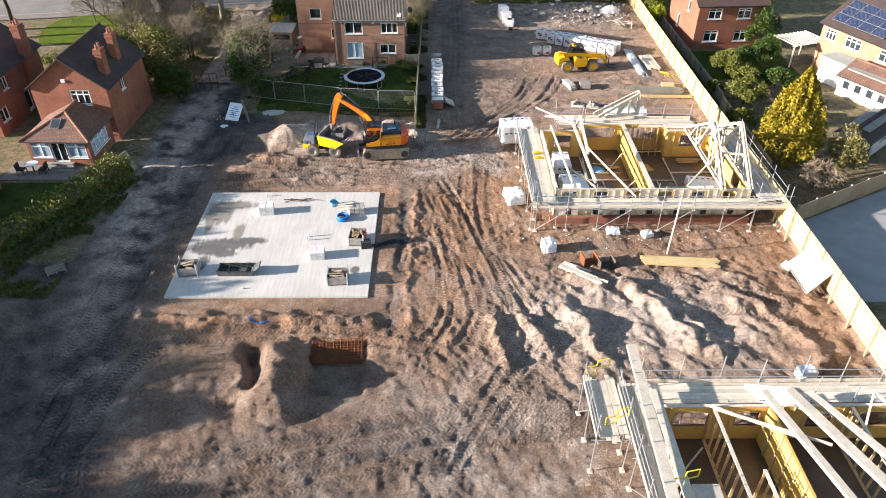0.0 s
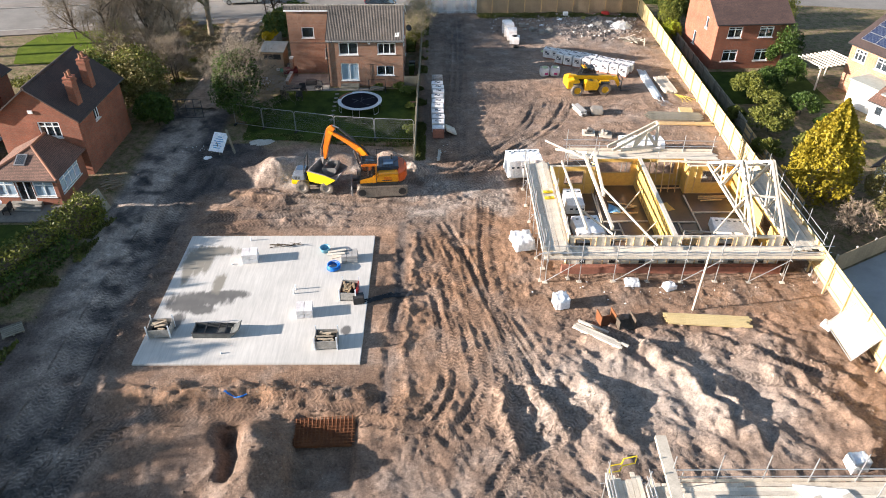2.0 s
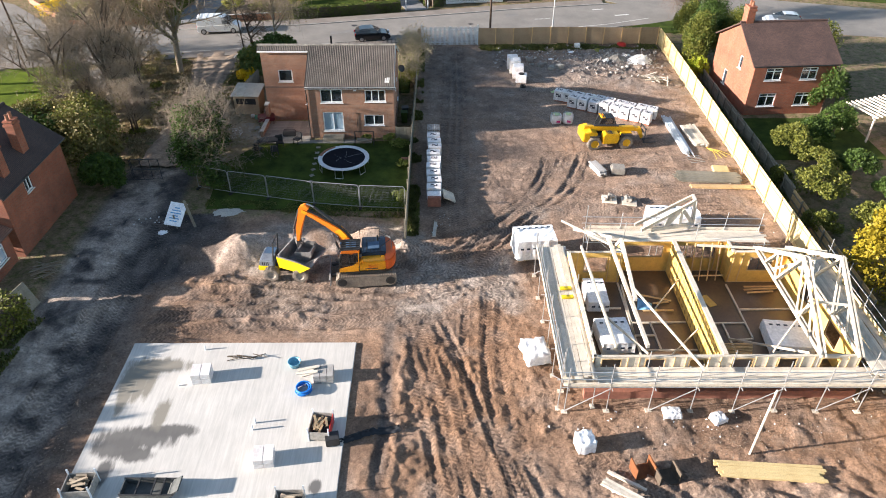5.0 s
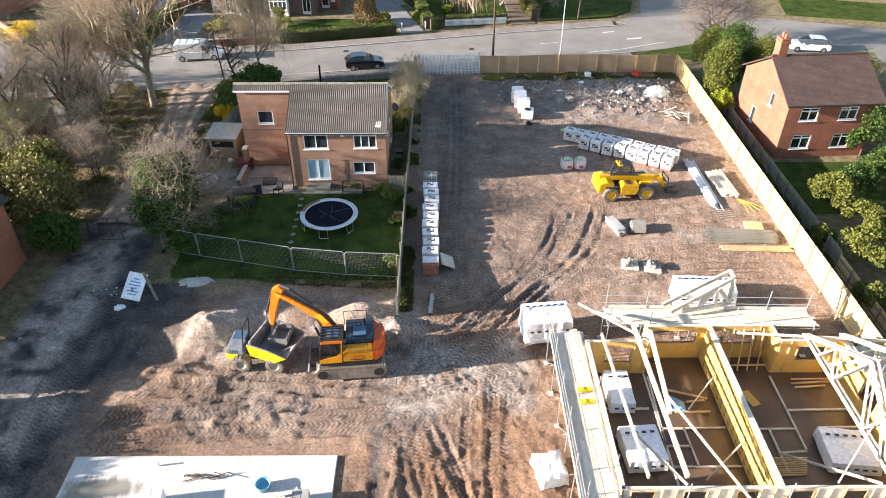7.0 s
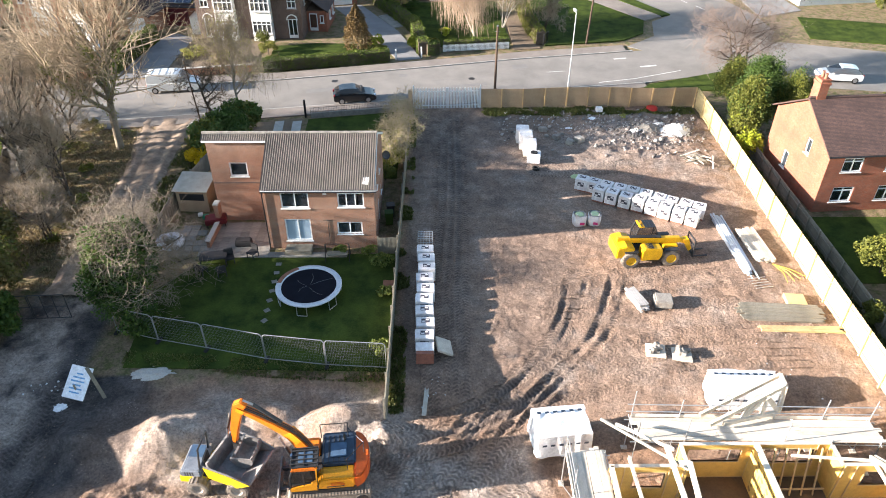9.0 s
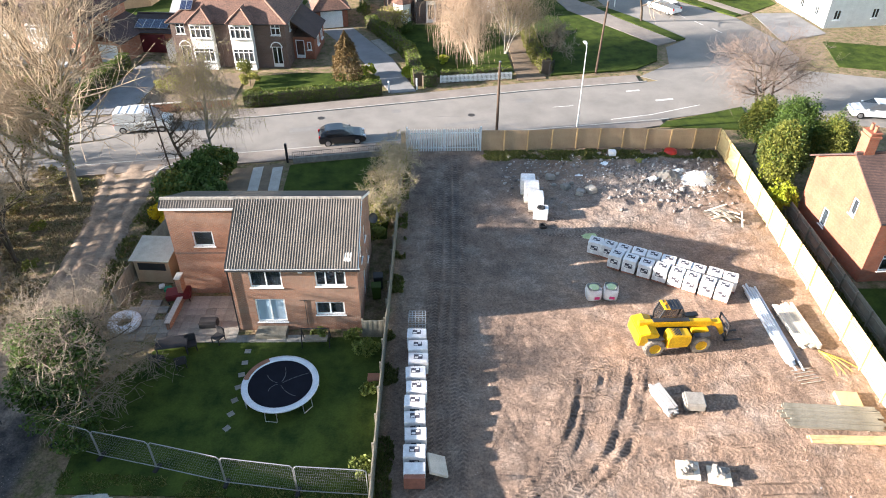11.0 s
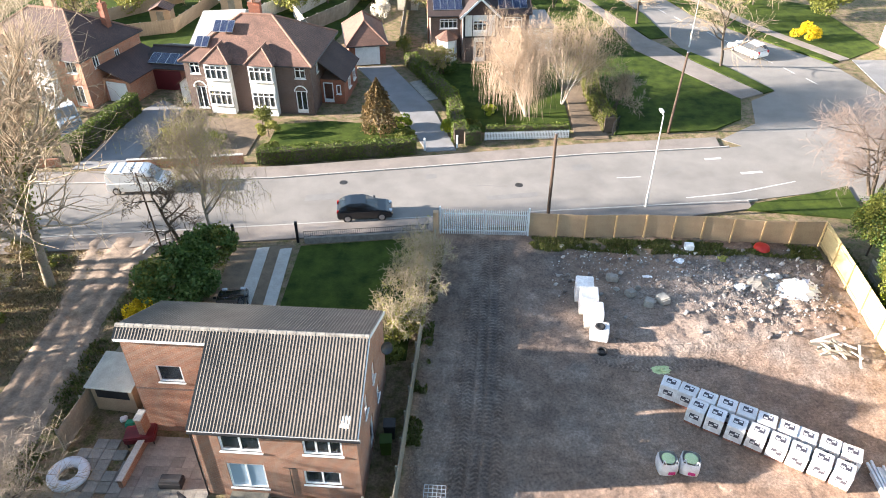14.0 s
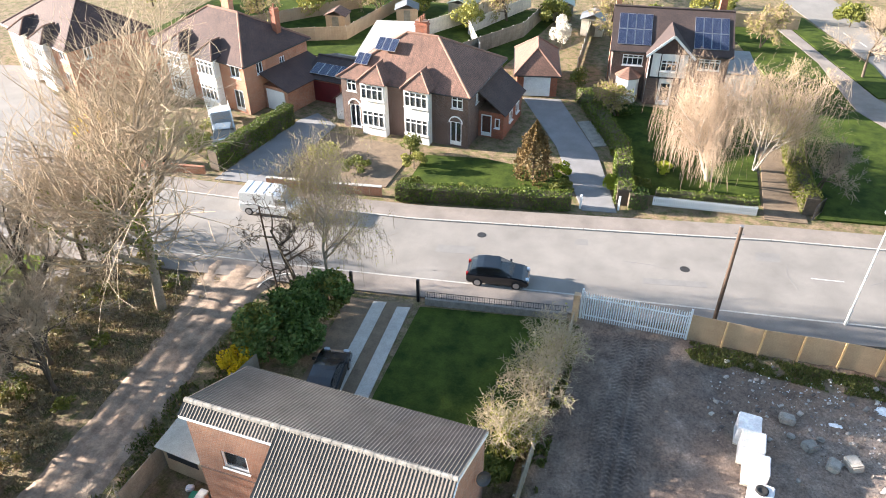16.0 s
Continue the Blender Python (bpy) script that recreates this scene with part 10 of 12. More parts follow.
# ---- site odds and ends ----
bd = thing("site_notice_board", -18.6, 58.9, gz(-18.6, 58.9), -2, "white site notice board propped on a post", "notice board")
part("board", Geo().box(-0.66, -0.03, 0, 0.66, 0.03, 1.75, pose(0, 0, 0.45, -52, 0, -14)), "sheet", bd, "white board with blurred blue print")
for i in range(6):
    w = (0.3, 0.4, 0.25, 0.42, 0.36, 0.2)[i]
    part("print_bar", Geo().box(-w, -0.036, 0.3 + 0.2 * i, w, -0.033, 0.38 + 0.2 * i, pose(0, 0, 0.45, -52, 0, -14)), "blue_tarp", bd)
part("prop", Geo().tube((0.2, 0.3, -0.1), (0.1, 0.4, 1.1), 0.05), "fence_old", bd)
solo("leaning_board", Geo().box(-0.09, -0.03, 0, 0.09, 0.03, 2.3), "fence_old", "old grey plank leaning by the bush", "board", "", "", pose(-17.1, 59.3, gz(-17.1, 59.3) - 0.1, -8, -9, 20))
crumpled("torn_sheet", -19.3, 58.7, 0.9, 0.7, 0.2, "sheet", "crumpled pale plastic beside the notice board", 7)
solo("steel_pole", Geo().tube((0, 0, -0.2), (0.15, 0.1, 4.6), 0.06, n=8), "pale_timber", "tall pale timber pole standing in the earth", "pole", "", "", pose(16.2, 39.5, gz(16.2, 39.5)))
hp = thing("fence_panel_leaning", 25.3, 36.3, -0.25, 0, "wire-framed panel leaning on the timber fence", "panel")
part("frame", Geo().tube((-1.5, -1.7, 0), (-0.1, -1.5, 1.6), 0.03).tube((-0.1, -1.5, 1.6), (-0.1, 1.6, 1.6), 0.03).tube((-0.1, 1.6, 1.6), (-1.5, 1.5, 0), 0.03).tube((-1.5, 1.5, 0), (-1.5, -1.7, 0), 0.03), "steel", hp)
part("sheet", Geo().slab([(-1.45, -1.65, 0.05), (-0.15, -1.45, 1.55), (-0.15, 1.55, 1.55), (-1.45, 1.45, 0.05)], 0.02), "panel_mesh", hp)
for x, y, s, mt, lab in ((10.5, 38.5, 0.5, "rust", "rusty brown steel bin"), (11.6, 38.2, 0.55, "bark", "heap of dark sticks in a basket")):
    solo("site_bin", Geo().profile([(-s, 0), (s, 0), (s, 0.75), (s - 0.06, 0.75), (s - 0.06, 0.1), (-s + 0.06, 0.1), (-s + 0.06, 0.75), (-s, 0.75)], -s * 0.8, s * 0.8), mt, lab, "bin", "", "", pose(x, y, gz(x, y), 0, 0, 12))
pl = thing("timber_pallet", -25.3, 37.2, gz(-25.3, 37.2) + 0.2, 35, "grey timber pallet lying by the hedge", "pallet")
for i in range(6):
    part("slat", Geo().box(-0.6, -0.5 + 0.18 * i, 0.1, 0.6, -0.38 + 0.18 * i, 0.13), "fence_old", pl)
for i in range(3):
    part("bearer", Geo().box(-0.6 + 0.55 * i, -0.5, 0, -0.5 + 0.55 * i, 0.52, 0.1), "fence_old", pl)
solo("grey_sheet", Geo().box(-0.9, -0.03, 0, 0.9, 0.03, 1.7), "fence_old", "grey-brown board leaning on the hedge", "board", "", "", pose(-24.7, 50.0, -0.2, -22, 0, 78))
br = thing("brushwood_heap", -25.0, 53.6, -0.1, 0, "heap of cut pale branches", "brushwood")
rr = random.Random(12)
for i in range(26):
    L = rr.uniform(0.8, 1.8)
    part("branch", Geo().tube((-L / 2, 0, 0), (L / 2, 0, 0.1), 0.035, 0.02, n=5), "twig_grey", br, m=pose(rr.uniform(-.5, .5), rr.uniform(-.4, .4), 0.1 + 0.02 * i, 0, rr.uniform(-10, 10), rr.uniform(-50, 50)))
draped("blue_rope", [(-11.6, 32.6), (-10.9, 32.3), (-10.4, 32.5)], 0.09, 0.06, "blue_pipe", "short length of blue pipe on the earth", 6, "pipe")


# ---- machines ----
def wheel(parent, x, y, r, w, rim="yellow", name="wheel", lug=0):
    t = part(name, Geo().revolve([(r * 0.58, -w / 2), (r * 0.9, -w / 2), (r, -w * 0.35), (r, w * 0.35), (r * 0.9, w / 2), (r * 0.58, w / 2)], 24, pose(x, y, r, 90, 0, 0)), "tyre", parent, smooth=False)
    if lug:
        g = Geo()
        for i in range(lug):
            a = 360 * i / lug
            g.box(-0.05, -w * 0.48, r - 0.01, 0.05, w * 0.48, r + 0.035, pose(x, y, r) @ pose(0, 0, 0, 0, a, 0))
        part("tread", g, "tyre", t)
    part("rim", Geo().revolve([(0, -w * 0.30), (r * 0.2, -w * 0.36), (r * 0.26, -w * 0.25), (r * 0.5, -w * 0.3), (r * 0.6, -w * 0.5), (r * 0.6, w * 0.5), (r * 0.5, w * 0.3), (0, w * 0.3)], 18, pose(x, y, r, 90, 0, 0)), rim, t)
    return t


def excavator():
    t = thing("excavator", -4.3, 54.1, gz(-4.4, 53.6) + 0.05, 5, "orange tracked excavator loading a dumper", "excavator")
    for sy in (-1, 1):
        y0 = sy * 1.15
        pr = []
        for i in range(9):
            a = math.pi / 2 + math.pi * i / 8
            pr.append((-1.55 + 0.42 * math.cos(a), 0.45 + 0.42 * math.sin(a)))
        for i in range(9):
            a = -math.pi / 2 + math.pi * i / 8
            pr.append((1.55 + 0.42 * math.cos(a), 0.45 + 0.42 * math.sin(a)))
        tr = part("track", Geo().profile(pr, y0 - 0.28, y0 + 0.28), "track", t)
        shoe = Geo().box(0, -0.30, 0.86, 0.07, 0.30, 0.90).mesh("grouser", M["track"])
        for i in range(26):
            part("grouser", shoe, None, tr, m=pose(-1.9 + i * 0.15, y0, 0))
        for x in (-1.55, 1.55):
            part("sprocket", Geo().revolve([(0, -0.31), (0.3, -0.31), (0.34, 0), (0.3, 0.31), (0, 0.31)], 14, pose(x, y0, 0.45, 90, 0, 0)), "machine_dark", tr)
    part("undercarriage", Geo().box(-1.2, -0.9, 0.35, 1.2, 0.9, 0.8).revolve([(0.6, 0.8), (0.6, 1.0)], 16), "machine_dark", t)
    # upper works: deck, rounded counterweight, engine cover, cab, tool box
    part("deck", Geo().prism([(-1.6, -1.3), (1.2, -1.3), (1.75, -0.9), (1.95, 0), (1.75, 0.9), (1.2, 1.3), (-1.6, 1.3)], 1.0, 1.22), "machine_dark", t, bevel=0.03)
    cw = [(1.3, -1.33)] + [(1.35 + 0.65 * math.cos(a), 1.33 * math.sin(a)) for a in np.linspace(-1.45, 1.45, 13)] + [(1.3, 1.33)]
    part("counterweight", Geo().prism(cw, 1.22, 1.98), "vermilion", t, bevel=0.06)
    part("engine_cover", Geo().box(-0.2, -0.55, 1.22, 1.36, 1.25, 2.12), "machine_blue", t, bevel=0.07)
    part("cover_hatch", Geo().box(0.2, -0.25, 2.12, 0.95, 0.55, 2.2), "hatch_blue", t, bevel=0.03)
    part("exhaust", Geo().tube((0.85, 0.75, 2.1), (0.85, 0.75, 2.5), 0.06, n=8), "machine_dark", t)
    part("side_cover", Geo().profile([(-0.42, 1.22), (1.3, 1.22), (1.3, 1.9), (-0.2, 1.9), (-0.42, 1.6)], -1.31, -0.55), "amber", t, "yellow-orange side panel", bevel=0.06)
    part("vent_grille", Geo().box(0.0, -1.325, 1.36, 0.8, -1.30, 1.42), "machine_dark", t)
    part("tank", Geo().box(-1.55, 0.55, 1.22, -0.35, 1.28, 1.8), "orange", t, bevel=0.06)
    cab = part("cab", Geo().profile([(-1.68, 1.22), (-0.38, 1.22), (-0.38, 2.9), (-1.35, 2.9), (-1.62, 2.2)], -1.28, -0.36), "carglass", t, "glazed cab", bevel=0.04)
    part("cab_roof", Geo().prism([(-1.5, -1.32), (-0.3, -1.32), (-0.24, -1.2), (-0.24, -0.3), (-0.3, -0.22), (-1.38, -0.22), (-1.5, -0.4)], 2.9, 2.98), "machine_dark", cab, bevel=0.02)
    for a, b, w in (((-1.64, -1.29, 1.25), (-1.6, -1.29, 2.2), 0.07), ((-1.6, -1.29, 2.2), (-1.36, -1.29, 2.92), 0.07), ((-0.4, -1.29, 1.25), (-0.4, -1.29, 2.92), 0.08), ((-1.0, -1.29, 1.25), (-1.0, -1.29, 2.92), 0.05), ((-1.66, -1.29, 1.75), (-0.4, -1.29, 1.75), 0.05), ((-1.62, -0.36, 2.2), (-1.36, -0.36, 2.92), 0.07)):
        part("cab_post", Geo().bar(a, b, w, w), "machine_dark", cab)
    part("cab_panel", Geo().profile([(-1.68, 1.22), (-0.36, 1.22), (-0.36, 2.05), (-0.75, 1.72), (-1.66, 1.5)], -1.33, -1.27), "amber", cab, bevel=0.02)
    part("cab_pillar", Geo().bar((-0.42, -1.31, 1.7), (-0.36, -1.31, 2.8), 0.14, 0.05), "amber", cab)
    part("cab_seat", Geo().box(-1.1, -1.0, 1.3, -0.6, -0.55, 1.75).box(-0.7, -1.0, 1.7, -0.55, -0.55, 2.3), "rubber", cab, bevel=0.04)
    part("roof_edge", Geo().profile([(-1.5, 2.68), (-0.34, 2.68), (-0.28, 2.9), (-1.42, 2.9)], -1.34, -1.27), "orange", cab, bevel=0.02)
    part("cab_sunroof", Geo().box(-1.15, -1.08, 2.985, -0.5, -0.5, 3.0), "hatch_blue", cab, bevel=0.005)
    for y in (-1.18, -0.94, -0.7, -0.46, -0.32):
        part("roof_bar", Geo().bar((-1.46, y, 3.04), (-0.28, y, 3.04), 0.05, 0.05), "machine_dark", cab)
    for x in (-1.46, -0.88, -0.28):
        part("roof_bar", Geo().bar((x, -1.28, 3.0), (x, -0.26, 3.0), 0.05, 0.05), "machine_dark", cab)
    part("mirror", Geo().box(-1.82, -1.5, 2.1, -1.76, -1.36, 2.4), "machine_dark", cab, bevel=0.02)
    part("work_light", Geo().box(-1.5, -0.75, 2.98, -1.4, -0.6, 3.1), "hatch_blue", cab, bevel=0.02)
    for i in range(5):
        part("cover_rib", Geo().box(-0.15 + 0.24 * i, -0.5, 2.115, -0.10 + 0.24 * i, 1.0, 2.14), "machine_dark", t)
    for i in range(3):
        part("side_stripe", Geo().box(0.2, -1.322, 1.46 + 0.09 * i, 0.82, -1.312, 1.5 + 0.09 * i), "vermilion", t)
    for a, b in (((1.0, -0.9, 2.0), (1.0, -0.9, 2.75)), ((1.75, 0.0, 2.0), (1.75, 0.0, 2.75)), ((1.0, 0.9, 2.0), (1.0, 0.9, 2.75)), ((1.0, -0.9, 2.75), (1.75, 0, 2.75)), ((1.75, 0, 2.75), (1.0, 0.9, 2.75)), ((-0.3, 1.2, 2.75), (1.0, 1.2, 2.75)), ((-0.3, 1.2, 1.8), (-0.3, 1.2, 2.75)), ((1.0, 1.2, 1.9), (1.0, 1.2, 2.75))):
        part("handrail", Geo().tube(a, b, 0.022, n=5), "machine_dark", t)
    # boom, stick and bucket, in the plane y = 0.35, swung a little to the back
    boom_m = pose(-0.9, 0.25, 0, 0, 0, -14)
    upper = [(0.1, 1.5), (0.42, 1.9), (0.34, 2.3), (0.1, 2.75), (-0.25, 3.25), (-0.7, 3.62), (-1.25, 3.95), (-2.0, 4.36), (-2.95, 4.82)]
    lower = [(-3.05, 4.56), (-2.2, 4.08), (-1.5, 3.62), (-1.0, 3.22), (-0.68, 2.85), (-0.48, 2.35), (-0.38, 1.9), (-0.25, 1.5)]
    boom = part("boom", Geo().profile(upper + lower, -0.2, 0.2), "orange", t, m=boom_m, bevel=0.04)
    for s in (-0.215, 0.2):
        part("boom_plate", Geo().profile([(-0.95, 3.3), (-0.55, 3.55), (-0.1, 3.0), (-0.35, 2.75)], s, s + 0.015), "amber", boom)
        part("boom_plate", Geo().profile([(-2.95, 4.8), (-2.6, 4.62), (-2.7, 4.4), (-3.02, 4.58)], s, s + 0.015), "amber", boom)
    for s in (-0.12, -0.04, 0.06):
        g = Geo()
        for p, q in zip(upper[2:-1], upper[3:]):
            g.tube((p[0], s, p[1] + 0.05), (q[0], s, q[1] + 0.05), 0.028, n=5)
        part("hose", g, "machine_dark", boom)
    part("stick", Geo().profile([(-2.45, 4.95), (-2.75, 5.15), (-3.15, 4.9), (-3.55, 3.2), (-3.6, 2.25), (-3.4, 2.2), (-3.15, 3.2), (-2.75, 4.4)], -0.16, 0.16), "orange", t, m=boom_m, bevel=0.04)
    ram = part("ram", Geo().tube((-1.0, 0, 3.95), (-2.2, 0, 4.95), 0.09, n=10), "machine_dark", t, m=boom_m)
    part("ram_rod", Geo().tube((-2.2, 0, 4.95), (-2.65, 0, 5.15), 0.05, n=8), "chrome", ram)
    for s in (-0.3, 0.3):
        rm = part("ram", Geo().tube((-0.55, s, 1.5), (-0.9, s, 2.6), 0.08, n=10), "machine_dark", t, m=boom_m)
        part("ram_rod", Geo().tube((-0.9, s, 2.6), (-1.1, s, 3.25), 0.05, n=8), "chrome", rm)
    rm = part("ram", Geo().tube((-3.2, 0, 4.7), (-3.75, 0, 3.1), 0.07, n=8), "machine_dark", t, m=boom_m)
    part("ram_rod", Geo().tube((-3.75, 0, 3.1), (-3.85, 0, 2.4), 0.045, n=8), "chrome", rm)
    shell = [(-3.1 + 0.56 * math.cos(a), 1.55 + 0.5 * math.sin(a)) for a in np.linspace(math.radians(165), math.radians(385), 15)]
    liner = [(-3.1 + 0.50 * math.cos(a), 1.55 + 0.44 * math.sin(a)) for a in np.linspace(math.radians(385), math.radians(165), 15)]
    bucket = part("bucket", Geo().profile(shell + liner, -0.62, 0.62), "skip_inside", t, "scraped grey curved bucket", m=boom_m)
    for s in (-0.64, 0.6):
        part("bucket_side", Geo().profile(shell, s, s + 0.04), "skip_inside", bucket)
    part("bucket_bar", Geo().bar((-3.35, -0.62, 1.95), (-3.35, 0.62, 1.95), 0.1, 0.08), "skip_inside", bucket)
    for y in (-0.12, 0.12):
        part("bucket_ear", Geo().profile([(-3.62, 1.7), (-3.3, 1.95), (-3.4, 2.35), (-3.6, 2.3)], y - 0.03, y + 0.03), "machine_dark", bucket)
    for i in range(5):
        part("tooth", Geo().bar((-2.6, -0.5 + 0.25 * i, 1.74), (-2.52, -0.5 + 0.25 * i, 1.9), 0.08, 0.05), "skip_inside", bucket)
    blade = part("dozer_blade", Geo().profile([(-2.4, 0.1), (-2.3, 0.1), (-2.25, 0.4), (-2.32, 0.62), (-2.4, 0.6), (-2.35, 0.38)], -1.25, 1.25), "skip_inside", t)
    part("blade_arm", Geo().bar((-2.3, -0.6, 0.45), (-1.2, -0.6, 0.55), 0.15, 0.2).bar((-2.3, 0.6, 0.45), (-1.2, 0.6, 0.55), 0.15, 0.2), "machine_dark", blade)


excavator()


def dumper():
    t = thing("site_dumper", -9.2, 54.45, gz(-9.3, 53.7) + 0.02, -4, "lemon yellow site dumper with an empty scraped skip", "dumper")
    for x in (-1.2, 0.7):
        for y in (-0.95, 0.95):
            wheel(t, x, y, 0.5, 0.42, "mud_rim", lug=16)
    part("chassis", Geo().box(-1.9, -0.55, 0.4, 1.0, 0.55, 0.75), "machine_dark", t, bevel=0.04)
    part("bonnet", Geo().profile([(-2.1, 0.6), (-0.75, 0.6), (-0.75, 0.85), (-0.95, 0.95), (-2.1, 0.95)], -0.85, 0.85), "dumper_yellow", t, bevel=0.06)
    deck = part("engine_deck", Geo().profile([(-2.05, 0.95), (-1.0, 0.95), (-1.05, 1.42), (-1.9, 1.42), (-2.05, 1.25)], -0.8, 0.8), "bonnet_grey", t, "dusty blue-grey engine cover", bevel=0.06)
    part("deck_panel", Geo().box(-2.06, -0.7, 1.0, -1.5, -0.05, 1.2), "machine_blue", deck)
    part("deck_hatch", Geo().box(-1.85, 0.0, 1.42, -1.15, 0.7, 1.45), "hatch_blue", deck, bevel=0.01)
    for i in range(4):
        part("louvre", Geo().box(-1.8 + 0.12 * i, -0.805, 1.05, -1.74 + 0.12 * i, -0.795, 1.3), "machine_dark", deck)
    part("seat", Geo().box(-0.95, -0.28, 1.1, -0.5, 0.28, 1.25).box(-1.05, -0.28, 1.2, -0.92, 0.28, 1.7), "rubber", t, bevel=0.04)
    part("footwell", Geo().box(-0.98, -0.7, 0.9, -0.35, 0.7, 0.98), "machine_dark", t)
    bar = part("roll_bar", Geo().tube((-1.1, -0.6, 1.4), (-0.95, -0.55, 2.7), 0.05), "machine_dark", t)
    part("upright", Geo().tube((-1.1, 0.6, 1.4), (-0.95, 0.55, 2.7), 0.05), "machine_dark", bar)
    part("crossbar", Geo().tube((-0.95, -0.55, 2.7), (-0.95, 0.55, 2.7), 0.05), "machine_dark", bar)
    part("column", Geo().tube((-0.45, 0, 0.95), (-0.6, 0, 1.5), 0.03), "machine_dark", t)
    part("steering_wheel", Geo().revolve([(0.15, -0.015), (0.19, -0.015), (0.19, 0.015), (0.15, 0.015), (0.15, -0.015)], 14, pose(-0.6, 0, 1.5, 0, -20, 0)), "machine_dark", t)
    # the skip is swivelled on its turntable: sloping floor and sides, open towards the front
    A = [(-0.55, 0.72), (-0.62, 1.72), (-0.5, 1.75), (-0.38, 0.85), (0.9, 0.80), (1.75, 1.32), (1.8, 1.25), (0.95, 0.66)]
    sk = part("skip", Geo().profile(A, -1.0, 1.0), "skip_inside", t, "scraped grey steel skip", m=pose(0.15, 0.12, 0.16, 0, 0, -16))
    for s in (-1, 1):
        for name, o, mat in (("skip_side", 0.0, "skip_inside"), ("side_plate", 0.065, "dumper_yellow")):
            w = 0.06 if o == 0 else 0.02
            top = 1.75 if o == 0 else 1.68
            rim = [(-0.58, 1.0, 0.72), (0.95, 1.0, 0.66), (1.8, 1.08, 1.32), (1.0, 1.12, top - 0.16), (-0.6, 1.16, top)]
            g = Geo().add([(x, s * (y + o), z) for x, y, z in rim] + [(x, s * (y + o + w), z) for x, y, z in rim],
                          [(0, 1, 2, 3, 4), (9, 8, 7, 6, 5), (4, 3, 8, 9), (3, 2, 7, 8), (2, 1, 6, 7), (0, 4, 9, 5), (1, 0, 5, 6)])
            part(name, g, mat, sk, "lemon yellow outer face" if o else "")


dumper()


def telehandler():
    t = thing("telehandler", 15.0, 71.45, gz(15, 71.4), 6, "yellow telescopic handler with forks lowered", "telehandler")
    t.scale = (0.95, 0.95, 0.95)
    for x in (-1.45, 1.45):
        for y in (-0.95, 0.95):
            wheel(t, x, y, 0.62, 0.45, "yellow", lug=18)
    part("chassis", Geo().box(-2.1, -0.6, 0.55, 2.05, 0.6, 1.0), "machine_dark", t, bevel=0.05)
    part("rear_frame", Geo().profile([(-2.5, 0.75), (-1.3, 0.75), (-1.2, 1.55), (-1.8, 1.75), (-2.45, 1.6)], -0.95, 0.95), "yellow", t, bevel=0.06)
    part("engine_pod", Geo().profile([(-0.75, 0.6), (0.6, 0.6), (0.75, 1.0), (0.7, 1.5), (-0.6, 1.62), (-0.75, 1.4)], -1.2, -0.42), "yellow", t, "yellow engine pod with black louvres", bevel=0.06)
    for i in range(7):
        part("louvre", Geo().box(-0.5 + 0.09 * i, -1.1, 1.545, -0.45 + 0.09 * i, -0.5, 1.60), "machine_dark", t)
    part("front_frame", Geo().box(1.1, -0.55, 0.9, 2.1, 0.55, 1.25), "yellow", t, bevel=0.05)
    for x in (-1.45, 1.45):
        for s in (-1, 1):
            part("mudguard", Geo().box(x - 0.5, s * 0.95 - 0.2, 1.28, x + 0.5, s * 0.95 + 0.2, 1.33), "machine_dark", t, bevel=0.02)
    boom = part("boom", Geo().bar((-2.3, -0.02, 1.75), (2.3, -0.02, 1.45), 0.34, 0.42), "yellow", t, bevel=0.03)
    part("boom_cover", Geo().bar((-1.4, -0.02, 1.93), (0.9, -0.02, 1.78), 0.3, 0.06), "machine_dark", boom)
    part("inner_boom", Geo().bar((2.2, -0.02, 1.45), (2.75, -0.02, 1.3), 0.26, 0.34), "yellow", t, bevel=0.02)
    part("boom_nose", Geo().profile([(2.5, 1.5), (2.95, 1.55), (3.3, 0.65), (3.1, 0.45), (2.8, 1.0)], -0.25, 0.22), "yellow", t, bevel=0.03)
    car = part("fork_carriage", Geo().box(3.25, -0.65, 0.35, 3.33, 0.65, 0.45).box(3.25, -0.65, 1.05, 3.33, 0.65, 1.15).box(3.25, -0.65, 0.35, 3.33, -0.57, 1.6).box(3.25, 0.57, 0.35, 3.33, 0.65, 1.6).box(3.25, -0.65, 1.5, 3.33, 0.65, 1.6), "machine_dark", t)
    for y in (-0.4, 0.4):
        part("fork", Geo().box(3.34, y - 0.06, 0.12, 3.4, y + 0.06, 1.1).box(3.34, y - 0.06, 0.1, 4.5, y + 0.06, 0.16), "machine_dark", car)
    cab = part("cab", Geo().profile([(-0.85, 1.0), (0.75, 1.0), (0.85, 1.6), (0.5, 2.4), (-0.6, 2.4), (-0.85, 1.7)], 0.3, 1.15), "carglass", t, "glazed cab", bevel=0.04)
    part("cab_roof", Geo().box(-0.65, 0.26, 2.4, -0.25, 1.18, 2.48), "yellow", cab, bevel=0.03)
    part("roof_glass", Geo().box(-0.24, 0.28, 2.4, 0.55, 1.16, 2.46), "machine_blue", cab, bevel=0.02)
    for y in (0.3, 1.15):
        fr = Geo().bar((0.78, y, 1.0), (0.86, y, 1.6), 0.07, 0.07).bar((0.86, y, 1.6), (0.5, y, 2.42), 0.07, 0.07).bar((-0.85, y, 1.0), (-0.85, y, 1.7), 0.07, 0.07).bar((-0.85, y, 1.7), (-0.6, y, 2.42), 0.07, 0.07)
        part("cab_frame", fr, "machine_dark", cab)
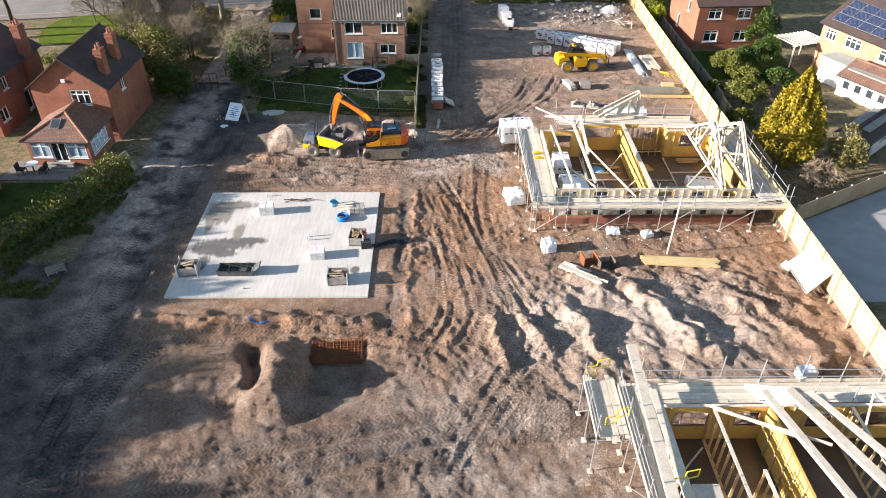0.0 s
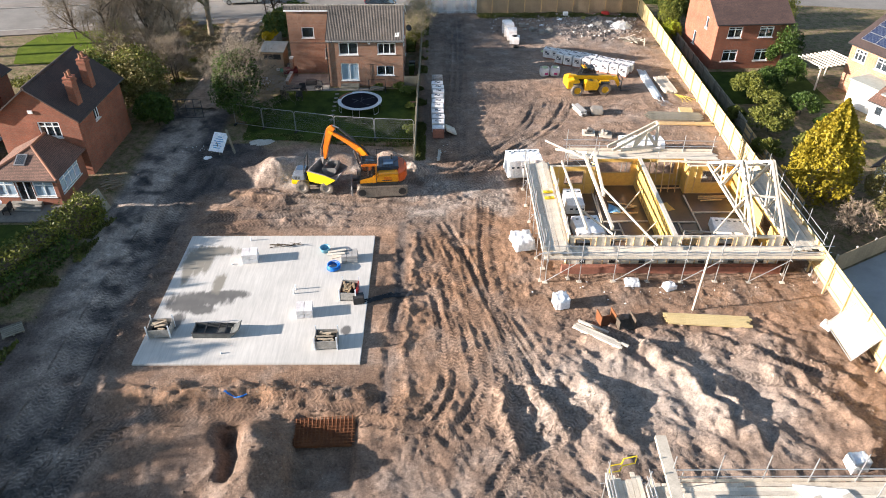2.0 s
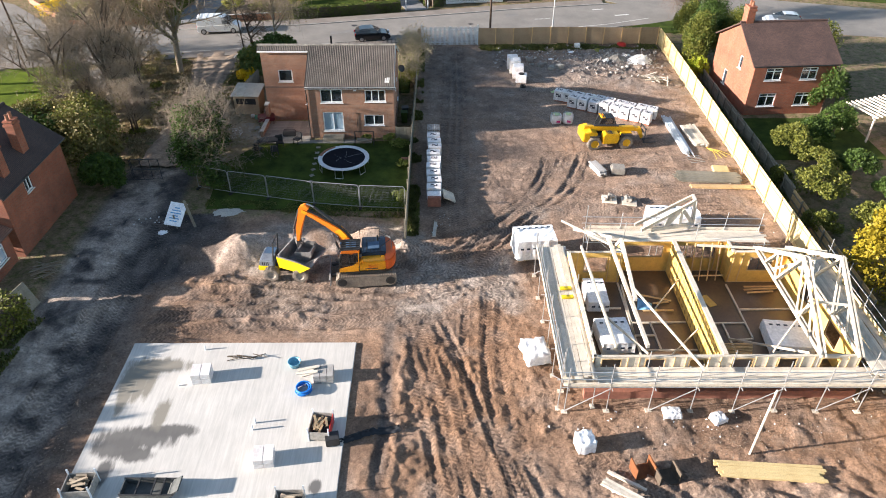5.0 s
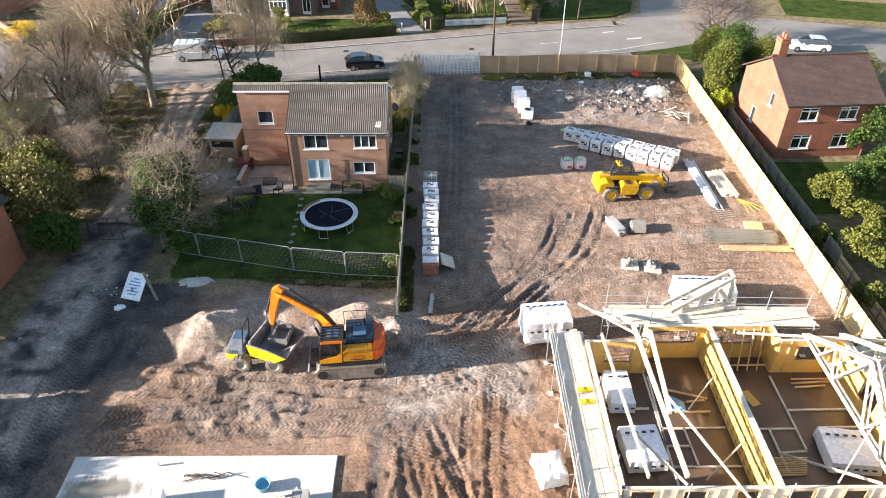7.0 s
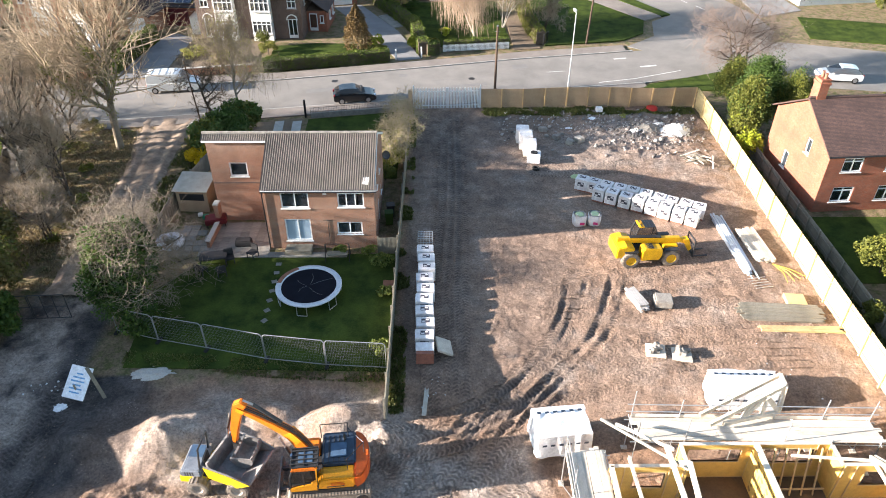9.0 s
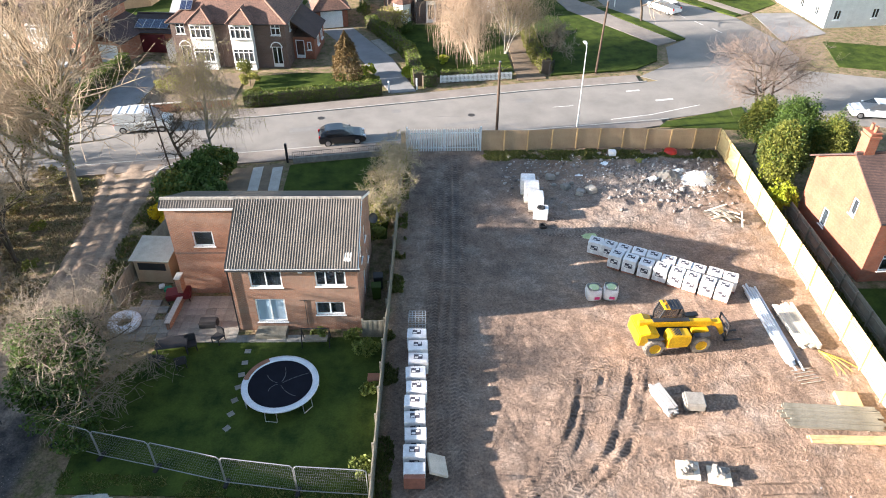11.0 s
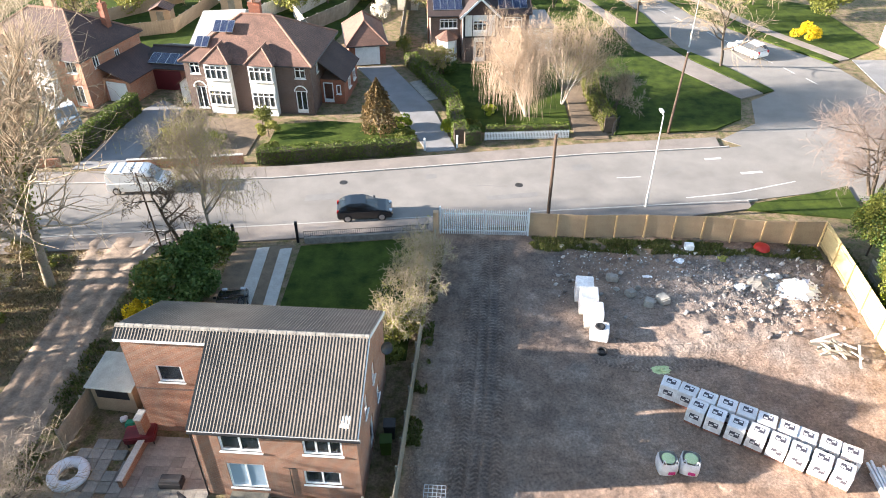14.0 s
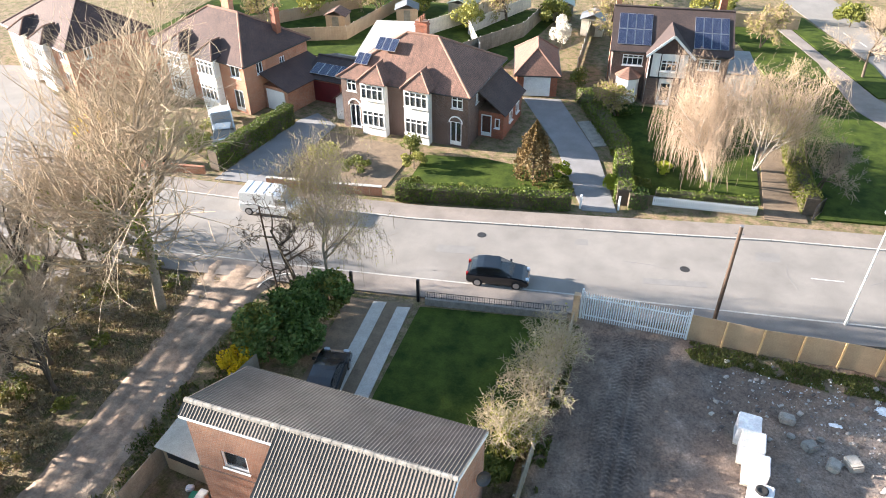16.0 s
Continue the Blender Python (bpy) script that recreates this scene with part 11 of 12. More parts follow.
    for i in range(5):
        part("roof_bar", Geo().box(-0.5 + i * 0.22, 0.32, 2.485, -0.42 + i * 0.22, 1.12, 2.51), "machine_dark", cab)
    part("beacon", Geo().revolve([(0.07, 2.48), (0.07, 2.62), (0.0, 2.66)], 10, pose(-0.45, 0.7, 0)), "orange", cab)
    part("lower_cab", Geo().box(-0.8, 0.42, 0.65, 0.75, 1.12, 1.0), "yellow", t, bevel=0.04)
    part("ram", Geo().tube((-0.2, 0.2, 1.1), (1.6, 0.1, 1.45), 0.07, n=8), "chrome", t)


telehandler()


# ---- street: vehicles, lamps, walls ----
def car(name, x, y, rz, label, paint, L=4.05, W=1.75, H=1.45, kind="hatch", z=0.0):
    """A car body from a side outline, drawn in at the sills and roof, with glass, wheels and lamps."""
    t = thing(name, x, y, z, rz, label, "van" if kind == "van" else "car")
    if kind == "van":
        low = [(-L / 2, 0.35), (-L / 2 + 0.05, 1.05), (L / 2 - 0.9, 1.08), (L / 2 - 0.25, 0.95), (L / 2, 0.7), (L / 2, 0.3)]
        top = [(-L / 2 + 0.05, 1.05), (-L / 2 + 0.12, H - 0.05), (-L / 2 + 0.35, H), (L / 2 - 2.0, H), (L / 2 - 1.65, H - 0.08), (L / 2 - 0.85, 1.08)]
    else:
        low = [(-L / 2, 0.4), (-L / 2 + 0.02, 0.85), (-L / 2 + 0.2, 0.92), (L / 2 - 1.1, 0.93), (L / 2 - 0.45, 0.82), (L / 2 - 0.1, 0.66), (L / 2, 0.5), (L / 2, 0.3)]
        top = [(-L / 2 + 0.1, 0.9), (-L / 2 + 0.28, 1.16), (-L / 2 + 0.62, H - 0.1), (-L / 2 + 1.05, H), (-0.1, H), (0.2, H - 0.08), (L / 2 - 0.95, 0.88)]
    lo = Geo().profile(low + [(L / 2 - 0.2, 0.22), (-L / 2 + 0.1, 0.25)], -W / 2, W / 2)
    part("body", lo, paint, t, bevel=0.07, smooth=False)
    k = len(top)
    ins = 0.06 if kind == "van" else 0.16
    vs = []
    for s in (-1, 1):
        for px, pz in top:
            f = (pz - 0.9) / (H - 0.9)
            vs.append((px, s * (W / 2 - 0.05 - ins * max(0, f)), pz))
    fs = [tuple(range(k)), tuple(range(2 * k - 1, k - 1, -1))] + [(i, k + i, k + (i + 1) % k, (i + 1) % k) for i in range(k)]
    part("cabin", Geo().add(vs, fs), paint if kind == "van" else "carglass", t, bevel=0.04)
    if kind == "van":
        part("windscreen", Geo().add([(L / 2 - 1.58, -W / 2 + 0.2, H - 0.12), (L / 2 - 1.58, W / 2 - 0.2, H - 0.12), (L / 2 - 0.84, W / 2 - 0.12, 1.12), (L / 2 - 0.84, -W / 2 + 0.12, 1.12)], [(0, 3, 2, 1)]), "carglass", t, m=pose(0.03, 0, 0.03))
        for s in (-1, 1):
            part("side_window", Geo().box(L / 2 - 1.95, s * (W / 2 - 0.07) - 0.03, 1.12, L / 2 - 1.1, s * (W / 2 - 0.07) + 0.03, 1.55), "carglass", t)
        for i in range(4):
            part("roof_bar", Geo().box(-L / 2 + 0.6 + i * 0.7, -W / 2 + 0.15, H + 0.0, -L / 2 + 0.635 + i * 0.7, W / 2 - 0.15, H + 0.035), "alu", t)
    else:
        rf = [(-L / 2 + 0.6, H - 0.1), (-L / 2 + 1.05, H), (-0.1, H), (0.12, H - 0.06)]
        g = Geo()
        for (a, b), (c, d) in zip(rf[:-1], rf[1:]):
            g.add([(a, -W / 2 + 0.23, b + .012), (a, W / 2 - 0.23, b + .012), (c, W / 2 - 0.23, d + .012), (c, -W / 2 + 0.23, d + .012)], [(0, 3, 2, 1)])
        part("roof", g, paint, t)
    for px in (-L / 2 + 0.75, L / 2 - 0.8):
        for s in (-1, 1):
            w = part("wheel", Geo().revolve([(0, -0.1), (0.2, -0.1), (0.32, -0.09), (0.32, 0.09), (0.2, 0.1), (0, 0.1)], 18, pose(px, s * (W / 2 - 0.08), 0.32, 90, 0, 0)), "rubber", t)
            part("rim", Geo().revolve([(0, -0.02), (0.2, -0.015), (0.21, 0.015), (0, 0.02)], 14, pose(px, s * (W / 2 + 0.02), 0.32, 90, 0, 0)), "chrome", w)
    for s in (-1, 1):
        part("headlight", Geo().box(L / 2 - 0.22, s * (W / 2 - 0.3) - 0.16, 0.6, L / 2 - 0.02, s * (W / 2 - 0.3) + 0.16, 0.76), "head_light", t, bevel=0.03)
        part("tail_light", Geo().box(-L / 2 - 0.01, s * (W / 2 - 0.2) - 0.1, 0.7, -L / 2 + 0.15, s * (W / 2 - 0.2) + 0.1, 0.95), "red_light", t, bevel=0.02)
        part("mirror", Geo().box(L / 2 - 1.35, s * (W / 2 + 0.08) - 0.09, 0.92, L / 2 - 1.2, s * (W / 2 + 0.08) + 0.09, 1.05), paint, t, bevel=0.02)
    part("number_plate", Geo().box(L / 2 - 0.0, -0.26, 0.42, L / 2 + 0.015, 0.26, 0.53), "head_light", t)
    return t


car("parked_car", -7.0, 96.75, 10, "black hatchback parked half on the pavement", "car_black", z=0.03)
car("parked_van", -25.1, 99.4, 7, "white panel van with roof bars parked at the kerb", "car_white", 4.9, 1.9, 1.9, "van")
car("parked_car", -13.4, 84.9, 100, "black car parked on the front drive", "car_black", z=0.04)
car("white_car", 30.4, 132.2, 122, "white estate car on the side road", "car_white", 4.4, 1.8, 1.5)
car("parked_car", -34.9, 107.6, -60, "blue-grey car parked before the bay-fronted house", "car_grey", z=0.02)
car("parked_car", -69.0, 121.6, -25, "pale car parked before the bay-fronted house", "car_grey", z=0.02)
car("parked_car", 42, 101.5, 170, "white car on the street beyond the junction", "car_white", 4.3, 1.8, 1.5)
pu = thing("tipper_truck", -37.0, 110.3, 0.02, -50, "white tipper truck with a pale green body", "truck")
part("cab", Geo().profile([(0.6, 0.4), (2.6, 0.4), (2.65, 1.0), (2.1, 1.25), (1.5, 2.1), (0.65, 2.15)], -0.95, 0.95), "car_white", pu, bevel=0.06)
part("windscreen", Geo().add([(1.52, -0.8, 2.05), (1.52, 0.8, 2.05), (2.12, 0.85, 1.28), (2.12, -0.85, 1.28)], [(0, 3, 2, 1)]), "carglass", pu, m=pose(0.04, 0, 0.03))
part("tipper_body", Geo().box(-2.6, -1.0, 0.8, 0.5, 1.0, 0.9).box(-2.6, -1.0, 0.9, 0.5, -0.93, 1.35).box(-2.6, 0.93, 0.9, 0.5, 1.0, 1.35).box(0.43, -0.93, 0.9, 0.5, 0.93, 1.5), "shed_roof", pu)
for px in (-1.7, 1.8):
    for s in (-1, 1):
        part("wheel", Geo().revolve([(0, -0.11), (0.36, -0.1), (0.36, 0.1), (0, 0.11)], 16, pose(px, s * 0.85, 0.36, 90, 0, 0)), "rubber", pu)


def lamp_post(x, y, h, label, rz=0, arm=0.9):
    t = thing("street_lamp", x, y, 0.05, rz, label, "street lamp")
    part("column", Geo().tube((0, 0, -0.2), (0, 0, 1.3), 0.085, n=10).tube((0, 0, 1.3), (0, 0, h - 0.1), 0.055, 0.04, n=10).tube((0, 0, h - 0.1), (arm * 0.5, 0, h), 0.035, n=8), "lamp_steel", t)
    part("lantern", Geo().box(arm * 0.3, -0.13, h - 0.04, arm, 0.13, h + 0.08), "lamp_steel", t, bevel=0.03)


lamp_post(14.0, 99.3, 7.6, "tall pale steel street lamp beside the street", 95)
lamp_post(24.4, 133.8, 7.5, "tall pale steel street lamp on the verge", 10)


def wood_pole(x, y, h, label, r=0.13, lean=(0, 0), z=0.05):
    t = thing("utility_pole", x, y, z, 0, label, "pole")
    part("pole", Geo().tube((0, 0, -0.2), (lean[0], lean[1], h), r, r * 0.75, n=10), "pole_wood", t)
    part("cap", Geo().tube((lean[0], lean[1], h), (lean[0], lean[1], h + 0.06), r * 0.9, n=10), "lead", t)
    part("step_iron", Geo().tube((lean[0] - 0.25, lean[1], h - 0.5), (lean[0] + 0.25, lean[1], h - 0.5), 0.02), "lead", t)


wood_pole(6.5, 96.9, 7.1, "brown wooden utility pole behind the site fence")
wood_pole(18.0, 111.9, 7.4, "brown wooden utility pole on the grass corner", 0.12, (0.3, 0))
wood_pole(-20.3, 91.3, 6.0, "thin leaning wooden pole by the lane mouth", 0.07, (-0.5, 0.3))
wood_pole(-44.0, 91.2, 7.5, "dark wooden utility pole beside the street", 0.12, (-0.6, 0))


def low_wall(name, pts, h, w, mat, cope, label, z=0.0):
    t = thing(name, 0, 0, z, 0, label, "wall")
    for a, b in zip(pts[:-1], pts[1:]):
        L = math.hypot(b[0] - a[0], b[1] - a[1])
        m = pose(a[0], a[1], 0, 0, 0, math.degrees(math.atan2(b[1] - a[1], b[0] - a[0])))
        part("wall", Geo().box(0, -w / 2, -0.3, L, w / 2, h), mat, t, m=m)
        if cope:
            part("coping", Geo().box(-0.03, -w / 2 - 0.04, h, L + 0.03, w / 2 + 0.04, h + 0.07), cope, t, m=m, bevel=0.015)
    return t


low_wall("garden_wall", [(-27.6, 102.4), (-18.4, 104.0)], 0.75, 0.23, "brick_orange", "concrete", "low orange brick garden wall with pale coping")
low_wall("garden_wall", [(-52.5, 110.4), (-47.2, 105.0), (-43.6, 101.2), (-38.0, 101.6), (-33.4, 102.4)], 0.7, 0.23, "brick_orange", None, "low orange brick garden wall")
low_wall("front_wall", [(-10.7, 93.0), (-2.0, 94.5)], 0.45, 0.25, "stone", None, "low stone front wall under iron railings")
rl = thing("iron_railing", -10.7, 93.0, 0.0, 9.8, "low black iron railing on the front wall", "railing")
for i in range(59):
    part("rail_bar", Geo().tube((i * 0.15, 0, 0.45), (i * 0.15, 0, 1.0), 0.012, n=4) if i == 0 else rl.children[0].data, "black_metal", rl, m=None if i == 0 else pose(i * 0.15, 0, 0))
for z in (0.55, 0.95):
    part("top_rail", Geo().tube((0, 0, z), (8.8, 0, z), 0.016, n=5), "black_metal", rl)
for x, y in ((-15.5, 92.5), (-11.2, 93.1)):
    solo("gate_post", Geo().box(-0.09, -0.09, -0.2, 0.09, 0.09, 1.7), "black_metal", "dark gate post at the end of the drive", "post", "drive gate posts", "", pose(x, y, 0), bevel=0.015)
pf = thing("picket_fence", 1.6, 109.2, 0.05, 7.4, "white-painted low picket fence", "fence")
pm = Geo().profile([(0, 0.05), (0.09, 0.05), (0.09, 0.78), (0.045, 0.85), (0, 0.78)], -0.01, 0.01).mesh("picket", M["white"])
for i in range(56):
    part("picket", pm, None, pf, m=pose(i * 0.134, 0, 0))
for z in (0.2, 0.62):
    part("rail", Geo().box(0, 0.012, z, 7.5, 0.05, z + 0.07), "white", pf)
for x, y in ((-3.5, 107.2), (-0.75, 107.9)):
    solo("gate_post", Geo().box(-0.08, -0.08, -0.1, 0.08, 0.08, 1.15), "white", "white gate post beside the drive", "post", "white drive gate posts", "", pose(x, y, 0), bevel=0.015)
dg = thing("iron_gate", 12.9, 110.9, 0.05, 62, "dark iron garden gate, half open", "gate")
part("gate_frame", Geo().tube((0, 0, 0.05), (0, 0, 1.3), 0.03).tube((1.5, 0, 0.05), (1.5, 0, 1.3), 0.03).tube((0, 0, 1.3), (1.5, 0, 1.3), 0.03).tube((0, 0, 0.1), (1.5, 0, 0.1), 0.03), "black_metal", dg)
for i in range(10):
    part("bar", Geo().tube((0.15 + i * 0.13, 0, 0.1), (0.15 + i * 0.13, 0, 1.3), 0.012, n=4), "black_metal", dg)
dk = thing("drop_kerb_post", -19.6, 91.0, 0, 0, "curved pale kerb edge at the lane mouth", "kerb")
g = Geo()
for i in range(10):
    a0, a1 = radians(95 + 9 * i), radians(95 + 9 * (i + 1))
    g.bar((1.9 * math.cos(a0), 1.9 * math.sin(a0), 0.06), (1.9 * math.cos(a1), 1.9 * math.sin(a1), 0.06), 0.13, 0.14)
part("kerb_stone", g, "kerb", dk)

bush("forsythia_bush", 38.6, 137.4, 1.5, 1.2, 1.9, "yellow flowering bush beyond the side road", 301, "flower_yellow", 2200, 0.10, 10)
# ---- back garden of the brick house ----
def trampoline():
    t = thing("trampoline", -7.15, 67.5, 0.0, 0, "round black trampoline with pale padded rim", "trampoline")
    part("mat", Geo().revolve([(0.0, 0.78), (1.0, 0.775), (1.72, 0.8)], 40), "mat_black", t, smooth=True)
    part("pad", Geo().revolve([(1.72, 0.80), (1.74, 0.86), (1.95, 0.88), (2.07, 0.84), (2.07, 0.78), (1.72, 0.77)], 48), "pad_white", t, smooth=True)
    av = [(r * math.cos(radians(118 + 7 * i)), r * math.sin(radians(118 + 7 * i)), z) for i in range(9) for r, z in ((1.76, 0.892), (2.04, 0.885))]
    arc = Geo().add(av, [(2 * i, 2 * i + 1, 2 * i + 3, 2 * i + 2) for i in range(8)])
    part("pad_patch", arc, "terracotta", t)
    for i in range(6):
        a = radians(60 * i + 15)
        b = radians(60 * i + 33)
        lg = Geo().tube((1.95 * math.cos(a), 1.95 * math.sin(a), 0.8), (2.0 * math.cos(a), 2.0 * math.sin(a), 0.03), 0.025).tube((2.0 * math.cos(a), 2.0 * math.sin(a), 0.03), (2.0 * math.cos(b), 2.0 * math.sin(b), 0.03), 0.025).tube((2.0 * math.cos(b), 2.0 * math.sin(b), 0.03), (1.95 * math.cos(b), 1.95 * math.sin(b), 0.8), 0.025)
        part("leg", lg, "steel", t)
    for a, b, L in ((35, 20, 1.5), (70, 110, 1.1), (160, 120, 0.9), (200, 260, 0.7), (300, 340, 1.2)):
        g, p = Geo(), (0.15 * math.cos(radians(a)), 0.15 * math.sin(radians(a)))
        for i in range(5):
            an = radians(a + (b - a) * i / 4)
            q = (p[0] + L / 5 * math.cos(an), p[1] + L / 5 * math.sin(an))
            g.tube((*p, 0.792), (*q, 0.796), 0.009, n=4)
            p = q
        part("cord", g, "lead", t)


trampoline()
pat = thing("patio", -10.62, 72.05, 0.0, 0, "buff stone flag patio", "patio", "", "structure")
rr = random.Random(21)
fl = {}
for i in range(7):
    for j in range(7):
        w = 0.6
        m = Geo().box(0.006, 0.006, -0.15, w - 0.006, w - 0.006, 0.05).mesh("flagstone", M["flags"]) if "m" not in fl else fl["m"]
        fl["m"] = m
        part("flagstone", m, None, pat, m=pose(-4.2 + i * w, -0.55 + j * w, rr.uniform(0, 0.012)))
for i in range(9):
    part("flagstone", fl["m"], None, pat, m=pose(-0.0 + i * 0.6, -0.56, 0.0))
for i in range(5):
    for j in range(6):
        if rr.random() < 0.75:
            part("flagstone", fl["m"], None, pat, m=pose(-7.3 + i * 0.62, -0.4 + j * 0.62, 0.0, 0, 0, rr.uniform(-1, 1)))
for i in range(7):
    solo("stepping_stone", fl["m"], None, "pale stepping stone in the lawn", "stepping stone", "stepping stones across the lawn", "", pose(-9.9 + 0.05 * i, 70.6 - i * 0.95, -0.028, 0, 0, 8 * i) @ Matrix.Diagonal((0.6, 0.55, 1, 1)))
pw = thing("patio_wall", -14.85, 72.6, 0, 88, "stepped brown brick patio wall with pier", "wall")
part("wall", Geo().box(0, -0.12, -0.1, 2.6, 0.12, 0.55), "brick_brown", pw)
part("pier", Geo().box(2.6, -0.16, -0.1, 3.2, 0.16, 1.8), "brick_brown", pw)
part("pier_cap", Geo().box(2.55, -0.2, 1.8, 3.25, 0.2, 1.9), "concrete", pw, bevel=0.02)
part("coping", Geo().box(-0.02, -0.16, 0.55, 2.6, 0.16, 0.62), "concrete", pw)
sh = thing("garden_shed", -17.0, 78.2, 0, -4, "small timber shed with a pale green felt roof", "shed")
part("wall", Geo().box(-1.15, -1.0, 0, 1.15, 1.0, 1.8), "fence_brown", sh)
part("opening", Geo().box(-0.9, -1.02, 1.0, 0.9, -1.0, 1.55), "print_black", sh)
part("roof", Geo().slab([(-1.3, -1.25, 1.9), (1.3, -1.25, 1.9), (1.3, 1.2, 2.15), (-1.3, 1.2, 2.15)], 0.06), "shed_roof", sh)
fp = thing("fire_pit_bench", -12.5, 72.95, 0.05, 2, "low dark rattan box on the patio", "bench")
part("box", Geo().box(-0.55, -0.3, 0, 0.55, 0.3, 0.4), "garden_dark", fp, bevel=0.04)
part("cushion", Geo().box(-0.5, -0.25, 0.4, 0.5, 0.25, 0.48), "machine_dark", fp, bevel=0.03)


def garden_chair(x, y, rz, label="dark covered garden chair on the lawn edge"):
    t = thing("garden_chair", x, y, 0.02, rz, label, "chair", "garden chairs by the patio")
    part("seat", Geo().box(-0.3, -0.3, 0.35, 0.3, 0.3, 0.45), "garden_dark", t, bevel=0.03)
    part("backrest", Geo().box(-0.3, 0.22, 0.45, 0.3, 0.32, 0.95), "garden_dark", t, bevel=0.03)
    for sx in (-1, 1):
        for sy in (-1, 1):
            part("leg", Geo().box(sx * 0.26 - 0.025, sy * 0.26 - 0.025, 0, sx * 0.26 + 0.025, sy * 0.26 + 0.025, 0.35), "garden_dark", t)


garden_chair(-13.0, 71.0, 20)
garden_chair(-14.6, 69.8, 160)
garden_chair(-13.2, 69.6, 200)
garden_chair(-11.6, 71.6, -30)
gt = thing("garden_table", -14.0, 70.8, 0.02, 10, "dark covered garden table", "table")
part("top", Geo().box(-0.9, -0.5, 0.66, 0.9, 0.5, 0.74), "garden_dark", gt, bevel=0.03)
for sx in (-1, 1):
    for sy in (-1, 1):
        part("leg", Geo().box(sx * 0.8 - 0.03, sy * 0.42 - 0.03, 0, sx * 0.8 + 0.03, sy * 0.42 + 0.03, 0.66), "garden_dark", gt)
ri = thing("inflatable_ring", -17.6, 73.0, 0.03, 0, "white inflatable pool ring", "pool ring")
g = Geo()
part("ring", Geo().revolve([(0.45 + 0.27 * (1 - math.cos(a)) * 0.5 * 2 - 0.0, 0.27 + 0.27 * math.sin(a)) for a in np.linspace(-math.pi, math.pi, 13)], 24), "pad_white", ri, smooth=True)
sw = thing("swing_seat", -5.8, 71.4, 0.0, 0, "small dark swing seat frame by the house wall", "swing seat")
part("frame", Geo().tube((-0.8, -0.4, 0), (-0.8, 0, 1.2), 0.03).tube((-0.8, 0.4, 0), (-0.8, 0, 1.2), 0.03).tube((0.8, -0.4, 0), (0.8, 0, 1.2), 0.03).tube((0.8, 0.4, 0), (0.8, 0, 1.2), 0.03).tube((-0.8, 0, 1.2), (0.8, 0, 1.2), 0.03), "black_metal", sw)
part("seat", Geo().box(-0.65, -0.25, 0.4, 0.65, 0.25, 0.46), "fence_old", sw)
for x, y, mt, lab in ((-2.55, 75.6, "leaf_green", "dark green wheelie bin in the side passage"), (-2.5, 76.6, "machine_dark", "dark grey wheelie bin in the side passage")):
    wb2 = thing("wheelie_bin", x, y, 0, 5, lab, "bin")
    part("bin_body", Geo().profile([(-0.24, 0.05), (0.24, 0.05), (0.29, 0.95), (-0.29, 0.95)], -0.28, 0.28), mt, wb2)
    part("lid", Geo().box(-0.31, -0.31, 0.95, 0.31, 0.31, 1.02), mt, wb2, bevel=0.02)
for x, y, w, h, mt, rz, lab in ((-16.0, 76.3, 0.28, 0.3, "green_toy", 20, "green garden toy by the shed"), (-15.8, 76.0, 0.18, 0.2, "green_toy", 60, "small green plastic tub by the shed"), (-16.5, 76.6, 0.22, 0.25, "wrap", 35, "crumpled white plastic bag by the shed"), (-15.2, 76.9, 0.35, 0.7, "machine_dark", 50, "grey garden store box")):
    solo("garden_item", Geo().prism([(-w, -w * 0.6), (w * 0.7, -w * 0.8), (w, w * 0.5), (-w * 0.6, w * 0.8)], 0, h), mt, lab, "garden item", "", "", pose(x, y, 0.03, 0, 0, rz), bevel=0.05)
bq = thing("covered_barbecue", -15.0, 75.4, 0.03, 15, "dark red covered garden table with cluttered top", "table")
part("cover", Geo().prism([(-0.75, -0.45), (0.75, -0.5), (0.8, 0.45), (-0.7, 0.5)], 0.3, 0.72), "maroon", bq, bevel=0.06)
for sx in (-1, 1):
    for sy in (-1, 1):
        part("leg", Geo().box(sx * 0.62 - 0.03, sy * 0.36 - 0.03, 0, sx * 0.62 + 0.03, sy * 0.36 + 0.03, 0.3), "garden_dark", bq)
solo("red_brick_slab", Geo().box(-0.4, -0.3, 0, 0.4, 0.3, 0.12), "terracotta", "small red slab by the fence", "slab", "", "", pose(-2.2, 68.6, 0.0), bevel=0.02)
# terrace of the red brick house
tb = thing("garden_table", -32.4, 49.9, 0.05, 0, "round pale garden table on the terrace", "table")
part("top", Geo().revolve([(0.0, 0.7), (0.5, 0.7), (0.5, 0.74), (0, 0.74)], 18), "pad_white", tb)
part("leg", Geo().tube((0, 0, 0), (0, 0, 0.7), 0.06), "garden_dark", tb)
garden_chair(-33.2, 49.6, 90, "dark garden chair on the terrace")
garden_chair(-31.5, 49.7, -90, "dark garden chair on the terrace")


